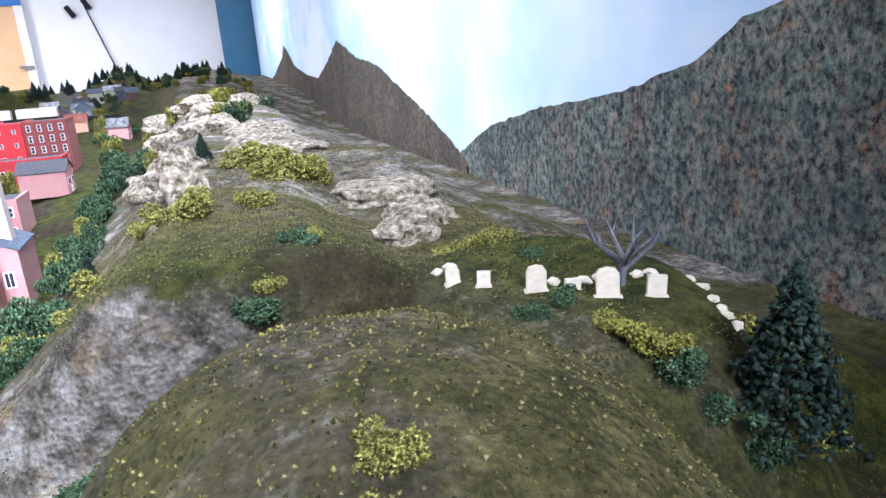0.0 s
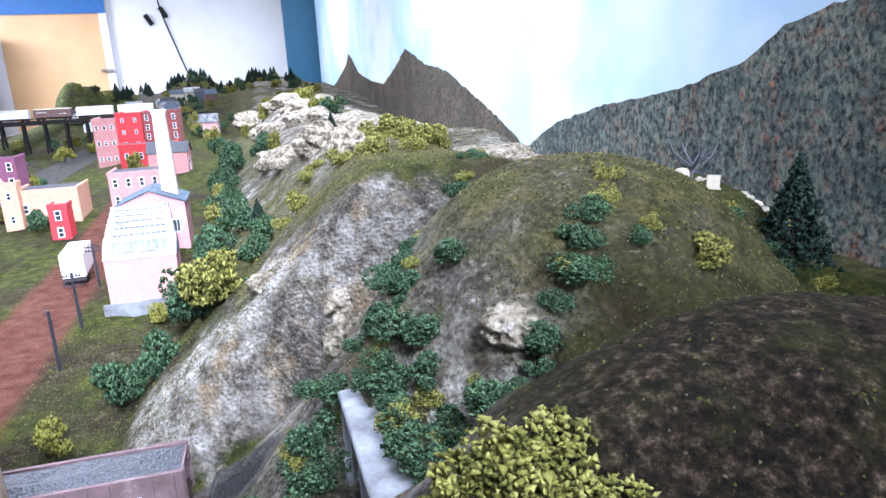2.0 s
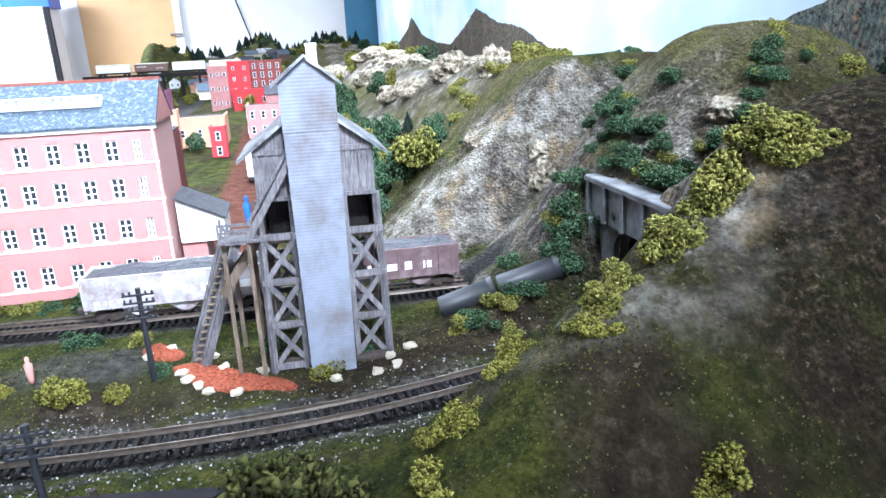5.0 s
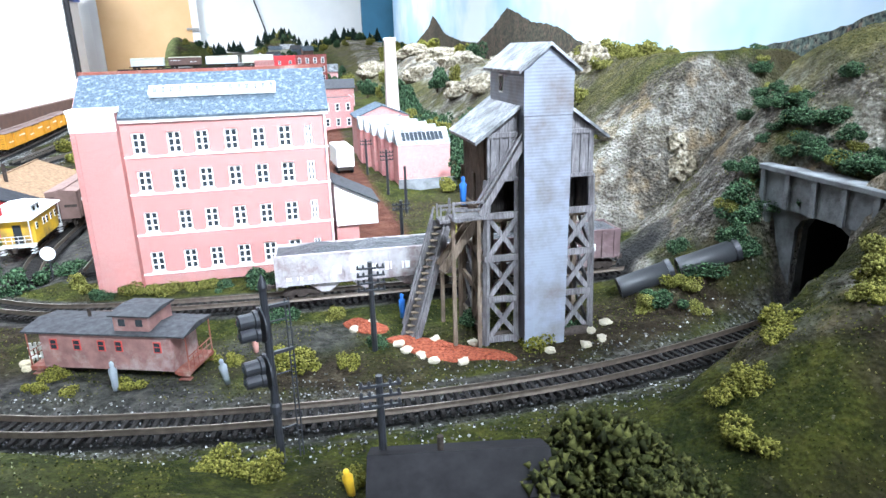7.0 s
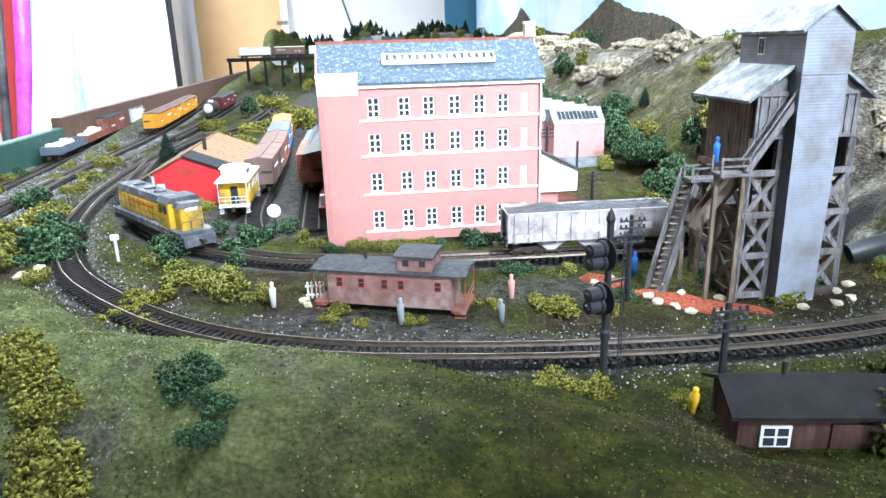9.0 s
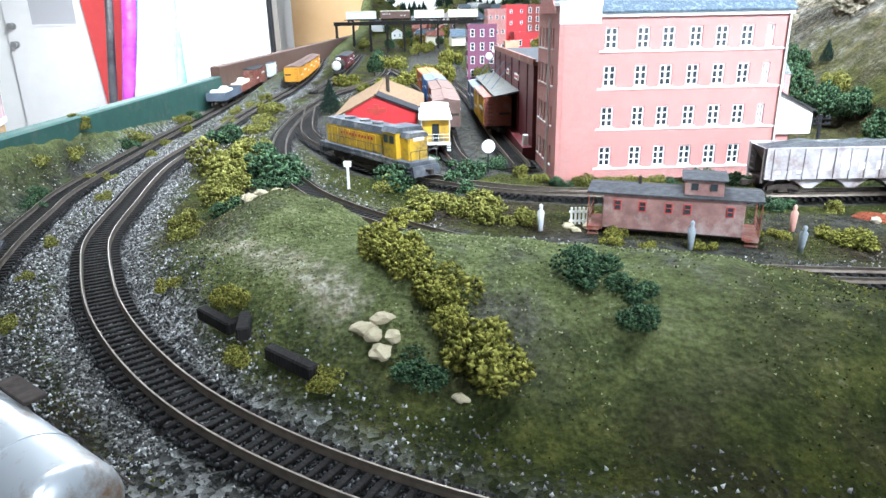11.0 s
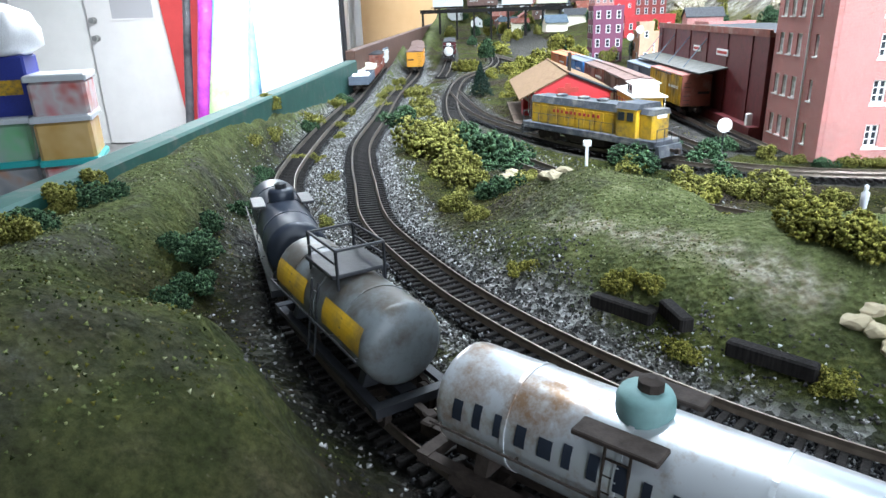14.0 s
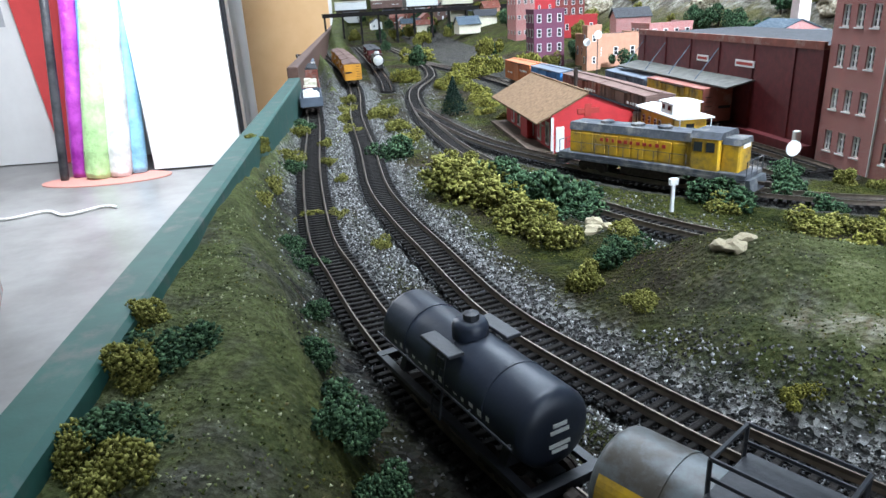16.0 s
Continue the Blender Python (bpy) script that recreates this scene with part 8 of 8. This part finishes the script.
def gravel_bed(cx, cy, rx, ry, turn):
    s, n, k = Shape(), 10, 28
    for i in range(n + 1):
        for j in range(k):
            a, q = 2 * math.pi * j / k, i / n
            lx, ly = rx * q * math.cos(a), ry * q * math.sin(a) * (1 + 0.2 * math.sin(3 * a))
            c_, s_ = math.cos(radians(turn)), math.sin(radians(turn))
            x, y = cx + lx * c_ - ly * s_, cy + lx * s_ + ly * c_
            s.v.append((x, y, ground_z(x, y) + 0.0022 * (1 - q ** 6) + random.uniform(-0.0003, 0.0003) - 0.0012 * (q == 1)))
    s.f = [(i * k + j, (i + 1) * k + j, (i + 1) * k + (j + 1) % k, i * k + (j + 1) % k) for i in range(n) for j in range(k)]
    return tagged(part("gravel_bed", s, GRAVEL), "bed of brick-red gravel edged with white stones", "gravel bed", kind="stuff")


gravel_bed(-0.385, -0.032, 0.052, 0.014, -14)
gravel_bed(-0.452, 0.002, 0.022, 0.010, -25)


def figurine(x, y, z, shirt, trousers, label, turn=0, lean=0):
    """A tiny model figure as one plain turned shape."""
    s = Shape().lathe([(0.0018, 0), (0.0021, 0.006), (0.0024, 0.0105), (0.0026, 0.0145), (0.0011, 0.0162), (0.0014, 0.0175), (0.0014, 0.0192), (0.0005, 0.0202)], 10)
    ob = part("figurine", s, shirt, None, "", pose(x, y, z, lean, 0, turn), True)
    return tagged(ob, label, "figurine", "model figures")


SHIRT = {"b": paint("figure_blue", (0.03, 0.17, 0.55)), "w": paint("figure_white", (0.6, 0.6, 0.62)), "p": paint("figure_pink", (0.6, 0.3, 0.25)), "y": paint("figure_yellow", (0.75, 0.45, 0.03)), "g": paint("figure_grey", (0.25, 0.28, 0.3))}
figurine(-0.427, 0.024, GROUND, SHIRT["b"], None, "small blue model figure at the tower stairs")
figurine(-0.376, 0.006, 1.175, SHIRT["b"], None, "small blue model figure on the tower landing")
figurine(-0.693, -0.083, GROUND, SHIRT["w"], None, "small white model figure by the track")
figurine(-0.590, -0.100, GROUND, SHIRT["g"], None, "small grey model figure by the coal patch")
figurine(-0.520, -0.043, GROUND, SHIRT["p"], None, "small pink model figure in the weeds")
figurine(-0.522, -0.087, GROUND, SHIRT["g"], None, "small grey model figure in the weeds", 0, 15)
figurine(-0.414, -0.196, ground_z(-0.414, -0.196) - 0.001, SHIRT["y"], None, "small yellow model figure by the dark hut", 0, 20)
rockface = Nodes("pale_cast_rock", 0.9).world()
rockface.colour(rockface.ramp(rockface.noise(110, 7, 0.75), [(0.36, (0.03, 0.028, 0.022)), (0.47, (0.17, 0.14, 0.095)), (0.57, (0.36, 0.31, 0.23)), (0.7, (0.58, 0.56, 0.5))]))
rockface.bump(rockface.noise(120, 7, 0.8), 0.004, 1.0)


def outcrop(x, y, r, tall, seed, rough=0.22, label="pale cast-plaster rock outcrop on the hill"):
    bm = bmesh.new()
    bmesh.ops.create_icosphere(bm, subdivisions=4, radius=1)
    for vert in bm.verts:
        q = vert.co.copy()
        vert.co *= 1 + 0.35 * noise.noise(q * 1.6 + Vector((seed, 0, 0))) + rough * (noise.ridged_multi_fractal(q * 2.2 + Vector((0, seed, 0)), 0.9, 2.1, 5, 1.0, 2.0) - 1)
    me = bpy.data.meshes.new("outcrop")
    bm.to_mesh(me)
    bm.free()
    me.materials.append(rockface.mat)
    ob = new("rock_outcrop", me)
    ob.matrix_basis = pose(x, y, ground_z(x, y) + r * tall * 0.1, 0, 0, seed * 40) @ Matrix.Diagonal((r, r * 0.8, r * tall, 1))
    return tagged(ob, label, "rock", "rock outcrops")


for k, (x, y, r, tall) in enumerate(((-0.171, 0.236, 0.016, 1.0), (-0.24, 0.275, 0.014, 0.5), (-0.228, 0.585, 0.026, 1.0), (-0.31, 0.80, 0.035, 0.9), (-0.40, 0.95, 0.05, 0.9), (-0.177, 0.245, 0.012, 0.8), (-0.21, 0.93, 0.07, 0.45), (-0.27, 1.08, 0.08, 0.5),
                                      (-0.46, 1.05, 0.045, 1.0), (-0.5, 1.5, 0.08, 0.8), (-0.35, 1.3, 0.09, 0.5), (-0.58, 1.8, 0.10, 0.7), (-0.62, 1.55, 0.06, 1.0), (-0.7, 2.1, 0.10, 0.7), (-0.03, 0.50, 0.03, 0.5), (-0.02, 0.55, 0.035, 0.6), (-0.06, 0.66, 0.06, 0.45), (-0.72, 2.5, 0.12, 0.7), (-0.9, 2.3, 0.10, 0.8), (-0.062, 0.056, 0.014, 0.6))):
    outcrop(x, y, r if r < 0.04 else r * 0.9, tall if r < 0.04 else tall * 0.55, k + 1.5, 0.22 if r < 0.04 else 0.09)

# ---------------------------------------------------------------- loose cover: turf crumbs, stones of the ballast
CRUMB = Nodes("turf_crumbs", 0.95)
CRUMB.colour(CRUMB.ramp(CRUMB.rand(True), [(0.0, (0.010, 0.014, 0.004)), (0.35, (0.036, 0.045, 0.010)), (0.65, (0.09, 0.095, 0.02)), (0.92, (0.15, 0.14, 0.032)), (1.0, (0.24, 0.20, 0.10))]))
STRAW_CRUMB = Nodes("straw_turf_crumbs", 0.95)
STRAW_CRUMB.colour(STRAW_CRUMB.ramp(STRAW_CRUMB.rand(True), [(0.0, (0.020, 0.020, 0.006)), (0.35, (0.06, 0.057, 0.014)), (0.7, (0.12, 0.11, 0.028)), (1.0, (0.22, 0.19, 0.08))]))
FRESH_CRUMB = Nodes("fresh_turf_crumbs", 0.95)
FRESH_CRUMB.colour(FRESH_CRUMB.ramp(FRESH_CRUMB.rand(True), [(0.0, (0.035, 0.048, 0.018)), (0.35, (0.11, 0.135, 0.048)), (0.7, (0.21, 0.24, 0.09)), (1.0, (0.42, 0.42, 0.26))]))
PEBBLE = Nodes("ballast_stones", 0.9)
PEBBLE.colour(PEBBLE.ramp(PEBBLE.rand(True), [(0.0, (0.025, 0.024, 0.023)), (0.4, (0.075, 0.07, 0.064)), (0.75, (0.20, 0.195, 0.185)), (0.92, (0.38, 0.375, 0.36)), (1.0, (0.55, 0.545, 0.53))]))
FINES = Nodes("dark_ballast_fines", 0.9)
FINES.colour(FINES.ramp(FINES.rand(True), [(0.0, (0.015, 0.015, 0.016)), (0.6, (0.045, 0.045, 0.048)), (1.0, (0.13, 0.128, 0.127))]))


def ground_zs(x, y):
    us, vs, z = LAND_GRID
    u, v = x * NU[0] + y * NU[1], x * NV[0] + y * NV[1]
    i = np.clip(np.searchsorted(us, u) - 1, 0, len(us) - 2)
    j = np.clip(np.searchsorted(vs, v) - 1, 0, len(vs) - 2)
    a = np.clip((u - us[i]) / (us[i + 1] - us[i]), 0, 1)
    b_ = np.clip((v - vs[j]) / (vs[j + 1] - vs[j]), 0, 1)
    return (z[j, i] * (1 - a) + z[j, i + 1] * a) * (1 - b_) + (z[j + 1, i] * (1 - a) + z[j + 1, i + 1] * a) * b_


def scatter():
    rnd = np.random.default_rng(9)
    n = 330000
    u, v = rnd.uniform(-1.15, 0.42, n), rnd.uniform(-0.5, 1.0, n)
    x, y = u * NU[0] + v * NV[0], u * NU[1] + v * NV[1]
    gap = np.full(n, 9.0)
    for line in LINES:
        gap = np.minimum(gap, line_gap(x, y, line[::2]))
    patch = np.array([noise.noise(Vector((a * 14, b_ * 14, 5.0))) for a, b_ in zip(x, y)])
    z = ground_zs(x, y)
    dz = np.hypot(ground_zs(x + 0.004, y) - z, ground_zs(x, y + 0.004) - z) / 0.004
    road = (u > -0.43) & (u < -0.35) & (v > 0.34)
    built = (u > -0.66) & (u < -0.44) & (v > 0.29)
    gap = np.where((inside_hill(x, y) > 0) & (u > -0.2) & (v < 0.36), 9.0, gap)
    stones_ = (gap > 0.0150) & (gap < 0.055 + 0.02 * patch) & (patch < 0.30)
    turf = (gap > 0.03) & ~road & ~built & (dz < 1.3 + patch) & (patch > -0.32) & ~((dome(x, y, 0.03, -0.03, 0.21, 0.085, 22, 4) > 0.4) & (rnd.uniform(size=n) < 0.9)) & ~(stones_ & (rnd.uniform(size=n) < 0.6))
    # Crumbs take the same turf colours, with the painted-in brightness.
    hill_lit, fresh = lit_hill_turf(x, y, u, v), lit_meadow_turf(x, y, u)
    pick = rnd.uniform(size=n)
    for sort, words, crumb in ((turf & (pick < hill_lit), "pale yellow-green turf crumbs on the hilltops", STRAW_CRUMB), (turf & (pick >= hill_lit) & (pick < hill_lit + fresh), "fresh green turf crumbs on the low banks", FRESH_CRUMB),
                               (turf & (pick >= hill_lit + fresh), "loose olive and straw turf crumbs over the hills", CRUMB)):
        v_, f_ = chips(np.stack([x, y, z + 0.0003], 1)[sort], rnd.uniform(0.0003, 0.0009, sort.sum()), rnd)
        tagged(new("turf_crumbs", raw_mesh("turf_crumbs", v_, f_, crumb.mat)), words, "grass", kind="stuff")
    n = 150000
    k = rnd.integers(0, 4, n)
    x, y = np.empty(n), np.empty(n)
    for i, line in enumerate((LINE_A, LINE_B, LINE_C, LINE_A)):
        pick = np.nonzero(k == i)[0]
        close = line[line[:, 1] < 0.9]
        at_ = close[rnd.integers(0, len(close), len(pick))]
        x[pick], y[pick] = at_[:, 0], at_[:, 1]
    a, r_ = rnd.uniform(0, 2 * np.pi, n), rnd.uniform(0, 1, n) ** 0.8 * 0.062
    x, y = x + r_ * np.cos(a), y + r_ * np.sin(a)
    gap = np.full(n, 9.0)
    for line in LINES[:4]:
        gap = np.minimum(gap, line_gap(x, y, line))
    u, v = x * NU[0] + y * NU[1], x * NV[0] + y * NV[1]
    patch = np.array([noise.noise(Vector((p_ * 18, q_ * 18, 1.0))) for p_, q_ in zip(x, y)])
    ok = (gap > 0.0155) & (gap < 0.046 + 0.03 * patch) & (inside_hill(x, y) < -0.005) & (u > -1.15)
    outer = (line_gap(x, y, LINE_B) < 0.07) & (line_gap(x, y, LINE_A) > 0.072) & (y < 0.0)
    ok = ok & ~(outer & (rnd.uniform(size=n) < 0.72)) & ~((y < -0.3) & (x > -0.78) & (rnd.uniform(size=n) < 0.7))
    ok = ok & ((np.minimum(line_gap(x, y, LINE_A), line_gap(x, y, LINE_B)) < 0.06) | (rnd.uniform(size=n) < 0.45))
    ok = ok & ((line_gap(x, y, LINE_D) > 0.03) | (rnd.uniform(size=n) < 0.12))
    z = ground_zs(x, y)
    v_, f_ = chips(np.stack([x, y, z + 0.0004], 1)[ok], rnd.uniform(0.0005, 0.0013, ok.sum()), rnd)
    tagged(new("ballast_stones", raw_mesh("ballast_stones", v_, f_, PEBBLE.mat)), "loose pale grey ballast stones along the tracks", "gravel", kind="stuff")
    ok = (gap < 0.0165) & (inside_hill(x, y) < 0.05)
    v_, f_ = chips(np.stack([x, y, np.full(n, RAIL - 0.0050)], 1)[ok], rnd.uniform(0.0006, 0.0013, ok.sum()), rnd)
    tagged(new("ballast_fines", raw_mesh("ballast_fines", v_, f_, FINES.mat)), "dark fine ballast between the ties", "gravel", kind="stuff")


scatter()
